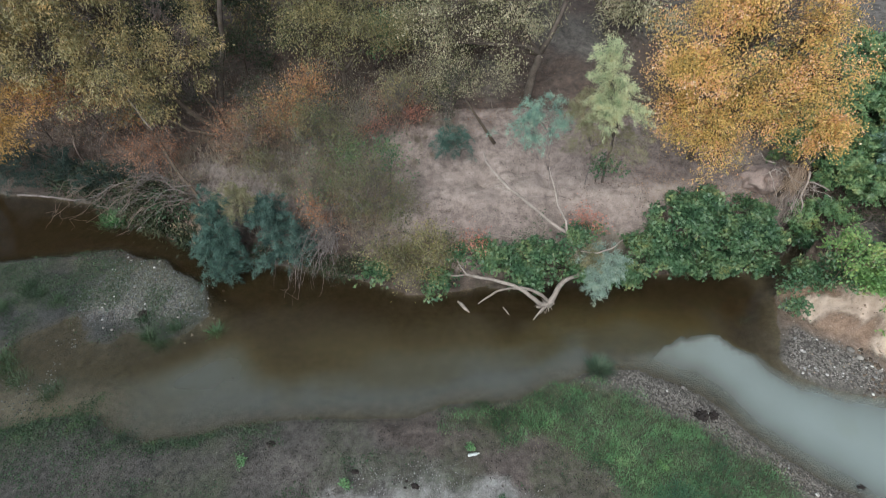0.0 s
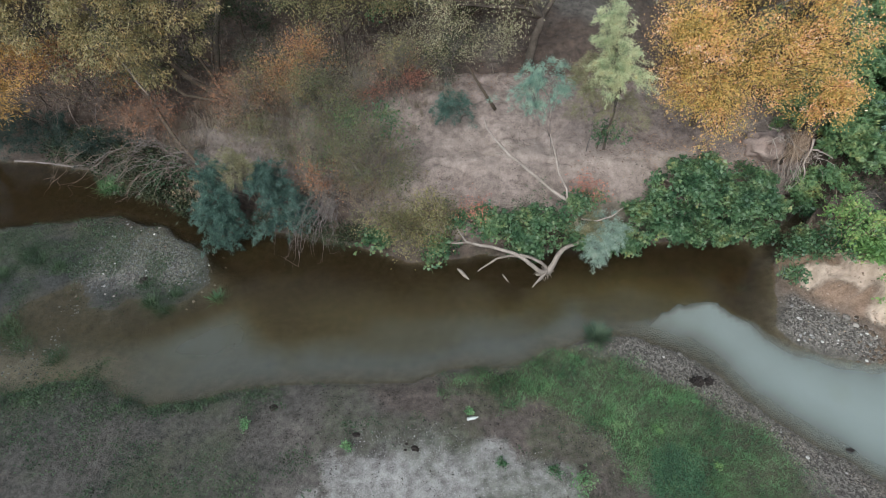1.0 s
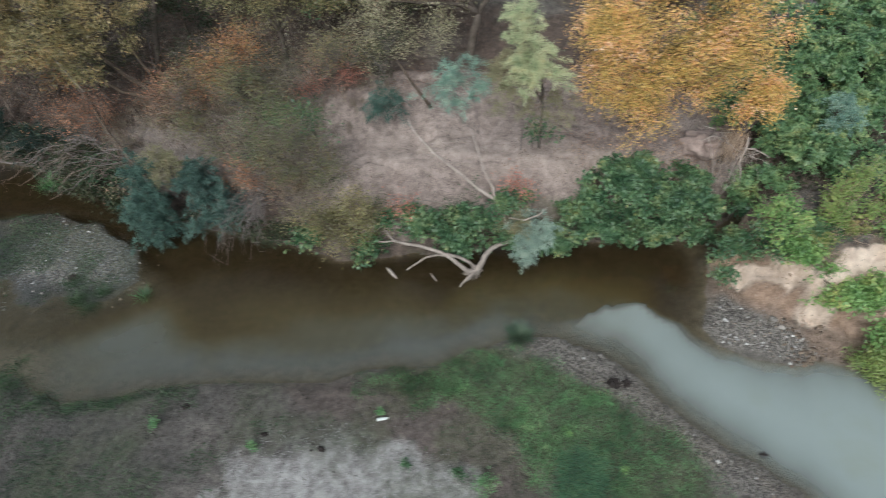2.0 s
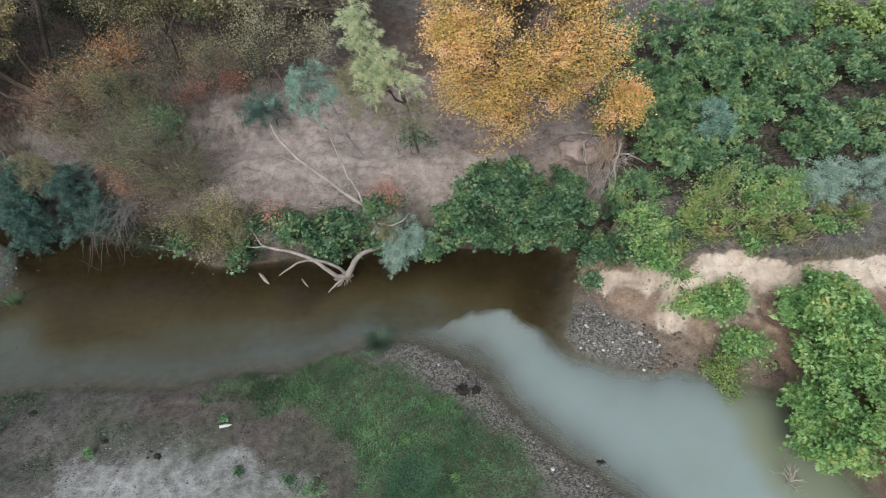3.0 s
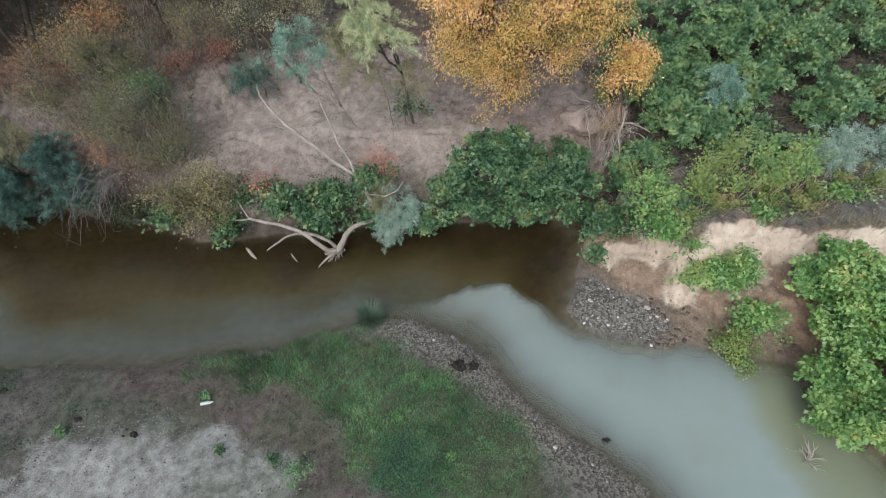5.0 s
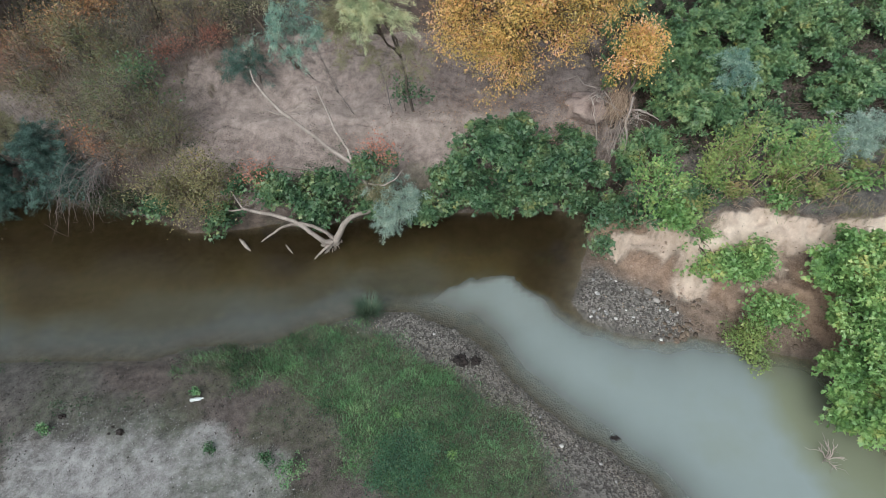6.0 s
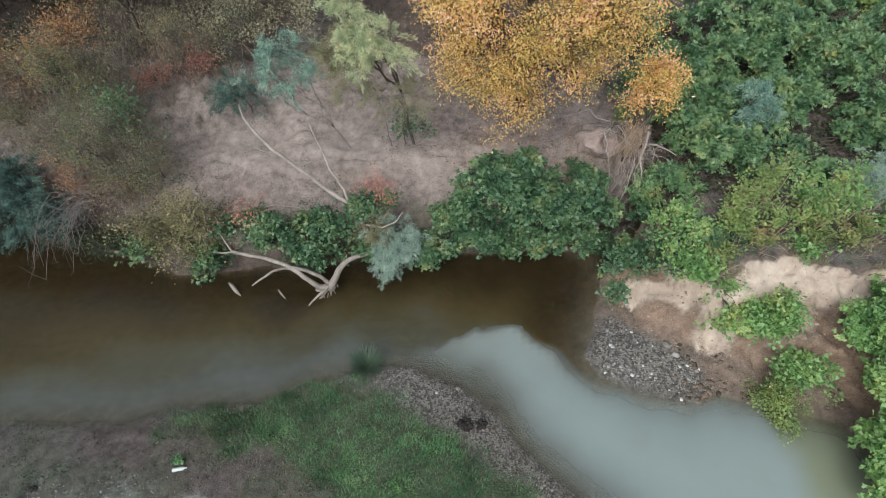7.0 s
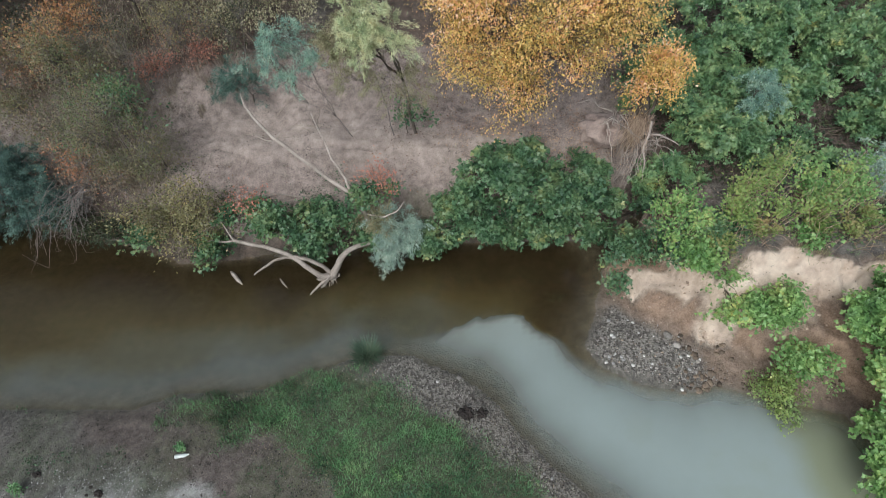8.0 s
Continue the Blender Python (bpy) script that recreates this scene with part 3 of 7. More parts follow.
def ground_material():
    m, n, l = nodes_of("bank_soil")
    bsdf = n["Principled BSDF"]
    coord = n.new("ShaderNodeTexCoord").outputs["Object"]

    def attr(name):
        a = n.new("ShaderNodeAttribute")
        a.attribute_name = name
        return a.outputs["Fac"]

    big = noise_node(n, l, 0.7, 6, coord)
    mid = noise_node(n, l, 5.0, 6, coord, 0.7)
    fine = noise_node(n, l, 46.0, 5, coord, 0.85)
    grit = n.new("ShaderNodeTexVoronoi")
    grit.inputs["Scale"].default_value = 24
    l.new(coord, grit.inputs["Vector"])
    speck = noise_node(n, l, 130.0, 2, coord, 0.5)

    def two(dark, light, fac):
        cr = ramp(n, [(0.39, dark), (0.61, light)])
        l.new(fac, cr.inputs["Fac"])
        return cr.outputs["Color"]

    def broken(name, coarse, small):
        """A soil mask whose edge is broken up by patches and grains."""
        a = math_node(n, l, "MULTIPLY_ADD", patch.outputs["Fac"], coarse, c=math_node(n, l, "MULTIPLY_ADD", fine.outputs["Fac"], small, c=-0.5 * (coarse + small)))
        return math_node(n, l, "MULTIPLY_ADD", math_node(n, l, "ADD", attr(name), a), 1.7, True, -0.35)

    patch = noise_node(n, l, 8.0, 4, coord, 0.7)
    blend = math_node(n, l, "ADD", math_node(n, l, "MULTIPLY", mid.outputs["Fac"], 0.5), math_node(n, l, "MULTIPLY", fine.outputs["Fac"], 0.5))
    col = two((0.03, 0.025, 0.022), (0.235, 0.205, 0.183), blend)
    spots = ramp(n, [(0.52, (0, 0, 0)), (0.68, (1, 1, 1))])
    l.new(patch.outputs["Fac"], spots.inputs["Fac"])
    col = mix_colour(n, l, math_node(n, l, "MULTIPLY", spots.outputs["Color"], 0.4), col, (0.2, 0.18, 0.16))
    col = mix_colour(n, l, math_node(n, l, "MULTIPLY", attr("left_shade"), 0.85), col, two((0.022, 0.021, 0.018), (0.098, 0.09, 0.08), patch.outputs["Fac"]))
    col = mix_colour(n, l, math_node(n, l, "MULTIPLY", attr("bar"), 0.95), col, two((0.015, 0.016, 0.014), (0.062, 0.064, 0.06), blend))
    col = mix_colour(n, l, math_node(n, l, "MULTIPLY", broken("dark", 1.4, 1.0), 0.85), col, two((0.026, 0.0195, 0.017), (0.2, 0.152, 0.132), blend))
    col = mix_colour(n, l, attr("terrace"), col, two((0.125, 0.096, 0.084), (0.45, 0.352, 0.31), blend))
    col = mix_colour(n, l, attr("sandy"), col, two((0.3, 0.23, 0.2), (0.54, 0.44, 0.385), blend))
    stones = two((0.085, 0.074, 0.064), (0.24, 0.215, 0.19), grit.outputs["Color"])
    col = mix_colour(n, l, attr("shingle"), col, stones)
    pale = mix_colour(n, l, 0.25, two((0.13, 0.118, 0.11), (0.64, 0.61, 0.595), blend), stones)
    col = mix_colour(n, l, broken("pale", 0.9, 1.0), col, pale)
    sand = two((0.5, 0.36, 0.27), (0.84, 0.69, 0.56), math_node(n, l, "ADD", math_node(n, l, "MULTIPLY", big.outputs["Fac"], 0.55), math_node(n, l, "MULTIPLY", mid.outputs["Fac"], 0.45)))
    col = mix_colour(n, l, broken("sand", 0.9, 0.5), col, sand)
    loam = two((0.15, 0.088, 0.054), (0.47, 0.315, 0.22), blend)
    col = mix_colour(n, l, math_node(n, l, "SUBTRACT", attr("loam"), attr("sand"), True), col, loam)
    # Leaf-mould colour, kept extra dark to stand for shade under the plants.
    duff_shade = two((0.035, 0.026, 0.02), (0.15, 0.095, 0.07), blend)
    col = mix_colour(n, l, math_node(n, l, "MULTIPLY", attr("litter_shade"), 0.85), col, duff_shade)
    moss = two((0.03, 0.045, 0.02), (0.1, 0.12, 0.05), blend)
    col = mix_colour(n, l, math_node(n, l, "MULTIPLY", broken("green", 1.0, 0.8), 0.75), col, moss)
    mud = two((0.035, 0.028, 0.02), (0.1, 0.08, 0.055), blend)
    col = mix_colour(n, l, math_node(n, l, "MULTIPLY", attr("wet"), 0.28), col, mud)
    col = mix_colour(n, l, attr("bed"), col, mix_colour(n, l, attr("bar"), two((0.085, 0.073, 0.058), (0.23, 0.2, 0.16), blend), two((0.03, 0.026, 0.018), (0.1, 0.088, 0.063), blend)))
    flecks = ramp(n, [(0.58, (0, 0, 0)), (0.68, (1, 1, 1))])
    l.new(speck.outputs["Fac"], flecks.inputs["Fac"])
    dry = math_node(n, l, "SUBTRACT", 0.6, math_node(n, l, "ADD", attr("bed"), attr("terrace")), True)
    col = mix_colour(n, l, math_node(n, l, "MULTIPLY", flecks.outputs["Color"], math_node(n, l, "MULTIPLY", dry, 0.55)), col, (0.36, 0.33, 0.3))
    l.new(col, bsdf.inputs["Base Color"])
    l.new(math_node(n, l, "MULTIPLY_ADD", attr("wet"), -0.35), bsdf.inputs["Roughness"])
    bsdf.inputs["Roughness"].links[0].from_node.inputs[2].default_value = 0.92
    height = math_node(n, l, "ADD", math_node(n, l, "MULTIPLY", mid.outputs["Fac"], 1.2), math_node(n, l, "ADD", fine.outputs["Fac"], math_node(n, l, "MULTIPLY", grit.outputs["Distance"], math_node(n, l, "MULTIPLY", attr("shingle"), 0.8))))
    bp = n.new("ShaderNodeBump")
    bp.inputs["Strength"].default_value = 0.9
    bp.inputs["Distance"].default_value = 0.05
    l.new(height, bp.inputs["Height"])
    l.new(bp.outputs["Normal"], bsdf.inputs["Normal"])
    return m


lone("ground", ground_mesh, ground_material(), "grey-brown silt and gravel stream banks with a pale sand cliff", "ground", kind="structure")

# the stream: clear brown water, darkened for reflections along the far bank, a milky plume of silt along the near one
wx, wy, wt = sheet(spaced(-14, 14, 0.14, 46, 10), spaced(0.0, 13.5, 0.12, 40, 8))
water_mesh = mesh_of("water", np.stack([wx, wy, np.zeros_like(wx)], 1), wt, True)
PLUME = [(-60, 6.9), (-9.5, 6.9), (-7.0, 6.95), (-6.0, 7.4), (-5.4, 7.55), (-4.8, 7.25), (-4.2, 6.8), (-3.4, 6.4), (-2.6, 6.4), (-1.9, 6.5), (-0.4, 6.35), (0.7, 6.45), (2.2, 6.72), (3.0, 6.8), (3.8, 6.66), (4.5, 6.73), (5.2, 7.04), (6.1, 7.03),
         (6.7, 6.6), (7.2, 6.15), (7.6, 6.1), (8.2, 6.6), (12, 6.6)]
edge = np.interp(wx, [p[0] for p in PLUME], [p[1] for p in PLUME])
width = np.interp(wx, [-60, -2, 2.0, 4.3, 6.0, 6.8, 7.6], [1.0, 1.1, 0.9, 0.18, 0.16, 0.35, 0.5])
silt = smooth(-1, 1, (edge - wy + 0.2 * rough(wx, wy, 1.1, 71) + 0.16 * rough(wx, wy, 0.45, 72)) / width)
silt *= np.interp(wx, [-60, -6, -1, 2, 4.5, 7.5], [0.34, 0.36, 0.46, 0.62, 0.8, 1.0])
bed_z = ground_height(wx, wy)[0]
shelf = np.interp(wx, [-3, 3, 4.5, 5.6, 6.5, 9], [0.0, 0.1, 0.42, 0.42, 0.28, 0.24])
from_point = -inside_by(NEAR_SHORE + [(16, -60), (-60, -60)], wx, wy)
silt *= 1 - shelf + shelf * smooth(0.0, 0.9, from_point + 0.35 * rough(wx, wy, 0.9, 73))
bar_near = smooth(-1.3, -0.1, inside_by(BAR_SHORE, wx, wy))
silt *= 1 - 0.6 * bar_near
# Darkest by the far bank and upstream: bush reflections put into the water colour.
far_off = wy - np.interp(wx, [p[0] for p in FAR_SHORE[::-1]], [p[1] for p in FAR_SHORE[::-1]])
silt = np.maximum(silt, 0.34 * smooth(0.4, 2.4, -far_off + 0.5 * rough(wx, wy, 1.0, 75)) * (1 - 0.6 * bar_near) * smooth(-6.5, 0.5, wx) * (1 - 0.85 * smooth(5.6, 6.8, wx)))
# Greener towards the right bank: the bushes' reflection painted into the water.
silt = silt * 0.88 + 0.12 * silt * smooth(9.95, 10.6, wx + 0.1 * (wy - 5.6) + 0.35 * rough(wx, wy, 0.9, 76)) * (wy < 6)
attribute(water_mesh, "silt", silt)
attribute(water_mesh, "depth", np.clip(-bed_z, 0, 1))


def water_material():
    m, n, l = nodes_of("stream_water")
    bsdf, out = n["Principled BSDF"], n["Material Output"]
    coord = n.new("ShaderNodeTexCoord").outputs["Object"]

    def attr(name):
        a = n.new("ShaderNodeAttribute")
        a.attribute_name = name
        return a.outputs["Fac"]

    swirl = noise_node(n, l, 0.9, 4, coord)
    # The dark first stop also carries the painted reflection of the far bank.
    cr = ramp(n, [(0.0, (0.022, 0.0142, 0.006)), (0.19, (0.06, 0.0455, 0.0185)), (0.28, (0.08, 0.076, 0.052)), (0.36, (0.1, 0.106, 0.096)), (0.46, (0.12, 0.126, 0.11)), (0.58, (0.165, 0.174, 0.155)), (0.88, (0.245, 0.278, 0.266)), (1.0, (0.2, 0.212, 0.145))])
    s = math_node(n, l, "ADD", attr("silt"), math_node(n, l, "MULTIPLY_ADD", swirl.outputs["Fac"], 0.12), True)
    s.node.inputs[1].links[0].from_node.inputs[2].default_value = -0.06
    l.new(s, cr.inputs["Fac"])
    body = n.new("ShaderNodeBsdfDiffuse")
    l.new(cr.outputs["Color"], body.inputs["Color"])
    clear = n.new("ShaderNodeBsdfTransparent")
    clear.inputs["Color"].default_value = (0.95, 0.91, 0.8, 1)
    murk = math_node(n, l, "MULTIPLY", attr("depth"), math_node(n, l, "MULTIPLY_ADD", s, 5.0))
    murk.node.inputs[1].links[0].from_node.inputs[2].default_value = 3.6
    thick = math_node(n, l, "SUBTRACT", 1.0, math_node(n, l, "POWER", 2.718, math_node(n, l, "MULTIPLY", murk, -1.0)), True)
    under = n.new("ShaderNodeMixShader")
    l.new(thick, under.inputs[0])
    l.new(clear.outputs[0], under.inputs[1])
    l.new(body.outputs[0], under.inputs[2])
    gloss = n.new("ShaderNodeBsdfGlossy")
    gloss.inputs["Roughness"].default_value = 0.06
    ripple = noise_node(n, l, 2.2, 3, coord)
    bp = n.new("ShaderNodeBump")
    bp.inputs["Strength"].default_value = 0.12
    bp.inputs["Distance"].default_value = 0.03
    l.new(ripple.outputs["Fac"], bp.inputs["Height"])
    l.new(bp.outputs["Normal"], gloss.inputs["Normal"])
    top = n.new("ShaderNodeMixShader")
    top.inputs[0].default_value = 0.035
    l.new(under.outputs[0], top.inputs[1])
    l.new(gloss.outputs[0], top.inputs[2])
    l.new(top.outputs[0], out.inputs["Surface"])
    n.remove(bsdf)
    return m


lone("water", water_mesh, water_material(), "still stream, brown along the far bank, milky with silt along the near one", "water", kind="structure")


def on_ground(x, y):
    return float(ground_height(np.array([x]), np.array([y]))[0][0])


# ---------------------------------------------------------------- plants: builders
def lobe_points(lobes, count, fill=0.5, ragged=0.3, shoot=0.11):
    """Places in the outer shell of a crown's lobes, gathered in shoots with gaps between, and the way each one faces."""
    lobes = np.asarray(lobes, float)
    area = (lobes[:, 3] * lobes[:, 4] + lobes[:, 3] * lobes[:, 5] + lobes[:, 4] * lobes[:, 5])
    shoots = max(3, count // 9)
    own = rng.choice(len(lobes), shoots, p=area / area.sum())
    u = unit(rng.normal(0, 1, (shoots, 3)))
    u[:, 2] = np.where(u[:, 2] < -0.55, -u[:, 2] * 0.7, u[:, 2])
    u = unit(u)
    r = 1 - fill * rng.random(shoots) ** 1.5
    lumps = 1 + ragged * np.sin(u[:, 0] * 5 + own * 1.7) * np.sin(u[:, 1] * 6 + own) + ragged * 0.6 * np.sin(u[:, 2] * 9 + u[:, 0] * 7 + own * 2.3) + rng.normal(0, 0.07, shoots)
    heart = lobes[own, :3] + u * lobes[own, 3:6] * (r * lumps)[:, None]
    pick = rng.integers(0, shoots, count)
    off = rng.normal(0, 1, (count, 3)) * shoot * np.array([1, 1, 0.8])
    p = heart[pick] + off
    way = unit(u[pick] * 0.9 + off / shoot * 0.45)
    return p, way, own[pick]


def above_ground(lobes):
    """Lift lobes that would sink into the bank."""
    lobes = np.array(lobes, float)
    lobes[:, 2] = np.maximum(lobes[:, 2], ground_height(lobes[:, 0], lobes[:, 1])[0] + 0.25 * lobes[:, 5])
    return lobes


def mounded(lobes, size, cover=1.0):
    """Break big lobes into many small domes with gaps between them."""
    out = []
    for x, y, z, rx, ry, rz in np.asarray(lobes, float):
        count = max(3, int(cover * 2.2 * (rx * ry + rx * rz + ry * rz) / (3 * size * size)))
        u = unit(rng.normal(0, 1, (count, 3)))
        u[:, 2] = np.abs(u[:, 2]) * 0.9 - 0.25
        r = size * rng.uniform(0.55, 1.25, count)
        for k in range(count):
            c = np.array([x, y, z]) + u[k] * np.array([rx, ry, rz]) * 0.82 + rng.normal(0, 0.06, 3)
            out.append((*c, r[k], r[k], r[k] * rng.uniform(0.6, 0.95)))
        out.append((x, y, z - 0.1 * rz, rx * 0.72, ry * 0.72, rz * 0.62))
    return out


def skeleton_of(base, lobes, trunk_r, tips, which, limb_mesh, twig_share=1.0, fork=None):
    """Trunk or stems to each lobe, boughs out to the twigs."""
    lobes = np.asarray(lobes, float)
    base = np.asarray(base, float)
    fork = base + (lobes[:, :3].mean(0) - base) * 0.35 if fork is None else np.asarray(fork, float)
    tube(limb_mesh, bent(base - [0, 0, 0.15], fork, 7, 0.0, 0.04), np.linspace(trunk_r, trunk_r * 0.75, 7), 8, 0.05)
    hubs = []
    step = 1 + len(lobes) // 14
    for k, lobe in enumerate(lobes):
        hub = lobe[:3] - [0, 0, lobe[5] * 0.15]
        line = bent(fork, hub, 7, 0.05, 0.07)
        if k % step == 0:
            tube(limb_mesh, line, np.linspace(trunk_r * 0.62, trunk_r * 0.2, 7), 6, 0.05)
        hubs.append(line)
    keep = rng.random(len(tips)) < twig_share
    starts = np.array([hubs[w][rng.integers(3, 7)] for w in which[keep]]).reshape(-1, 3)
    twigs(limb_mesh, starts, tips[keep], max(0.006, trunk_r * 0.09), 0.08, 0.06, 5)


def broadleaf(name, base, lobes, label, category, leaf_mat, wood_mat=None, shape=OVAL, size=0.07, tips=700, per=9, spread=0.13, trunk_r=0.05, droop=0.0, group="",
              fill=0.55, lift=0.5, twig_share=0.25, fork=None, ragged=0.3, tree=False, shoot=0.11, single=0):
    """A shrub or tree: stems under a crown of many small leaves."""
    x, y = base[:2]
    base = np.array([x, y, on_ground(x, y) if len(base) < 3 else base[2]])
    lobes = above_ground(lobes)
    ob = thing(name, base, label, category, group)
    p, u, which = lobe_points(lobes, tips, fill, ragged, shoot)
    wood = Heap()
    skeleton_of(base, lobes, trunk_r, p, which, wood, twig_share, fork)
    part("trunk" if tree else "branchwork", wood.mesh("branchwork", base, True), wood_mat or BARK, ob, kind="" if tree else "stuff")
    q = np.repeat(p, per, 0) + rng.normal(0, spread, (len(p) * per, 3)) * [1, 1, 0.75]
    out = np.repeat(u, per, 0)
    along = unit(out * 0.6 + rng.normal(0, 0.7, q.shape) + [0, 0, -droop])
    face = unit(out * 0.5 + rng.normal(0, 0.45, q.shape) + [0, 0, lift])
    if shape is LOBED or shape is TREFOIL:
        spray = unit(u * 0.55 + rng.normal(0, 0.25, u.shape) + [0, 0, 0.75])
        face = unit(np.repeat(spray, per, 0) + rng.normal(0, 0.16, q.shape))
        flat = q - np.repeat(p, per, 0)
        q = q - face * (flat * face).sum(1, keepdims=True) * 0.6
    crown = Heap()
    ground_z = ground_height(q[:, 0], q[:, 1])[0]
    ok = q[:, 2] > np.maximum(ground_z, 0) + 0.02
    leaves(crown, shape, q[ok], along[ok], face[ok], size * rng.uniform(0.55, 1.3, ok.sum()))
    crown_ob = part("crown", crown.mesh("crown", base), leaf_mat, ob)
    if single:
        v, f = shape
        me = mesh_of("leaf", v, f)
        me.materials.append(leaf_mat)
        top = np.argsort(-(q[:, 2] - 0.6 * q[:, 1]) - 0.4 * rng.random(len(q)))[: single * 4][::4]
        for k in top:
            y = unit(along[k])
            z = unit(face[k] - (face[k] @ y) * y)
            s = size * rng.uniform(0.8, 1.15)
            leaf = new("leaf", me)
            leaf.parent = crown_ob
            m = np.eye(4)
            m[:3, 0], m[:3, 1], m[:3, 2], m[:3, 3] = np.cross(y, z) * s, y * s, z * s, q[k] + z * 0.03 - base
            leaf.matrix_local = Matrix(m.tolist())
    return ob


def feathery(name, base, lobes, label, leaf_mat, plumes=200, needles=100, length=0.3, trunk_r=0.05, droop=0.55, needle=0.05, category="shrub", group="", fork=None, fill=0.8, wood_mat=None):
    """A tamarisk: soft hanging plumes of fine scale-leaved twigs."""
    x, y = base[:2]
    base = np.array([x, y, on_ground(x, y) if len(base) < 3 else base[2]])
    lobes = above_ground(lobes)
    ob = thing(name, base, label, category, group)
    p, u, which = lobe_points(lobes, plumes, fill, 0.35, 0.13)
    wood = Heap()
    skeleton_of(base, lobes, trunk_r, p, which, wood, 0.5, fork)
    part("branchwork", wood.mesh("branchwork", base, True), wood_mat or BARK, ob, kind="stuff")
    way = unit(u * 0.5 + rng.normal(0, 0.3, p.shape) + [0, 0, 0.3])
    m = len(p)
    t = rng.random((m, needles)) ** 0.8
    size = length * rng.uniform(0.5, 1.3, m)
    axis = p[:, None] + way[:, None] * (t * size[:, None])[..., None]
    axis[..., 2] -= droop * size[:, None] * t ** 2
    off = rng.normal(0, 1, (m, needles, 3))
    axis = axis + off * (0.02 + 0.05 * (1 - t))[..., None] * (length / 0.3)
    along = unit(way[:, None] * 0.9 + rng.normal(0, 0.45, off.shape) + np.array([0, 0, -droop]))
    crown = Heap()
    q = axis.reshape(-1, 3)
    ok = q[:, 2] > 0.01
    leaves(crown, NEEDLE, q[ok], along.reshape(-1, 3)[ok], rng.normal(0, 1, q.shape)[ok] + [0, -0.3, 0.8], needle * rng.uniform(0.6, 1.5, ok.sum()))
    part("crown", crown.mesh("crown", base), leaf_mat, ob)
    return ob


def herbs(name, lobes, by, tips, mat, label):
    """A stand of upright stalks, each with leaves up its length, bare and straw-coloured at the foot."""
    lobes = np.asarray(lobes, float)
    base = np.array([lobes[:, 0].mean(), by, on_ground(lobes[:, 0].mean(), by)])
    ob = thing(name, base, label, "weeds")
    count = max(30, tips // 4)
    clumps = max(4, count // 11)
    spot = rng.integers(0, len(lobes), clumps)
    pick = rng.integers(0, clumps, count)
    own = spot[pick]
    cx = lobes[spot, 0] + rng.uniform(-1.1, 1.1, clumps) * lobes[spot, 3]
    cy = lobes[spot, 1] + rng.uniform(-1.1, 0.9, clumps) * lobes[spot, 4]
    x, y = cx[pick] + rng.normal(0, 0.07, count), cy[pick] + rng.normal(0, 0.06, count)
    foot = np.stack([x, y, ground_height(x, y)[0]], 1)
    tall = np.maximum(0.3, (lobes[own, 2] + lobes[own, 5] * 0.8 - foot[:, 2]) * rng.uniform(0.6, 1.35, count))
    head = foot + rng.normal(0, 0.13, (count, 3)) * [1, 1, 0] + np.stack([np.zeros(count), -0.12 * tall, tall], 1)
    h = Heap()
    twigs(h, foot, head, 0.008, 0, 0.02, 4)
    twigs(h, foot[::2] + rng.normal(0, 0.05, foot[::2].shape) * [1, 1, 0], head[::2] + rng.normal(0, 0.2, head[::2].shape) - [0, 0.1, 0.15], 0.006, 0, 0.03, 4)
    lean = rng.integers(0, count, 36)
    low = foot[lean] - np.array([0, 0.3, 0]) + rng.normal(0, 0.08, (36, 3)) * [1, 1, 0]
    twigs(h, low, low + rng.normal(0, 0.16, (36, 3)) + [0.03, -0.12, 0.36], 0.006, 0.1, 0.03, 4)
    part("stalks", h.mesh("stalks", base), ROOT_STRAW, ob, kind="stuff")
    per = 24
    t = 0.45 + 0.55 * rng.random((count, per)) ** 0.8
    q = foot[:, None] + (head - foot)[:, None] * t[..., None] + rng.normal(0, 0.055, (count, per, 3)) * [1, 1, 0.6]
    out = rng.normal(0, 1, (count * per, 3)) * [1, 1, 0.3]
    h = Heap()
    leaves(h, OVAL, q.reshape(-1, 3), unit(out) + [0, 0, 0.25], unit(-out) * 0.3 + [0, -0.25, 1.0], rng.uniform(0.035, 0.075, count * per))
    part("foliage", h.mesh("foliage", base), mat, ob)
    return ob


def twiggy(name, base, tips_box, label, count=60, forks=6, r=0.012, wood=None, droop=0.0, category="dead shrub"):
    """A leafless shrub: arching stems that fork into fine twigs."""
    base = np.array([*base[:2], on_ground(*base[:2]) if len(base) < 3 else base[2]])
    ob = thing(name, base, label, category)
    lo, hi = np.array(tips_box[0], float), np.array(tips_box[1], float)
    ends = lo + (hi - lo) * rng.random((count, 3))
    stems = Heap()
    starts = base + rng.normal(0, 0.12, (count, 3)) * [1, 1, 0.2]
    for a, b in zip(starts, ends):
        line = bent(a, b, 8, 0.16 - droop, 0.1)
        tube(stems, line, np.linspace(r, r * 0.4, 8), 4)
        k = rng.integers(2, 8, forks)
        s = line[k]
        e = s + unit(b - a) * rng.uniform(0.15, 0.5, (forks, 1)) + rng.normal(0, 0.16, (forks, 3)) - [0, 0, droop * 0.4]
        twigs(stems, s, e, r * 0.4, 0.05, 0.1, 4)
    part("branchwork", stems.mesh("branchwork", base, True), wood or DRY_TWIG, ob, kind="stuff")
    return ob


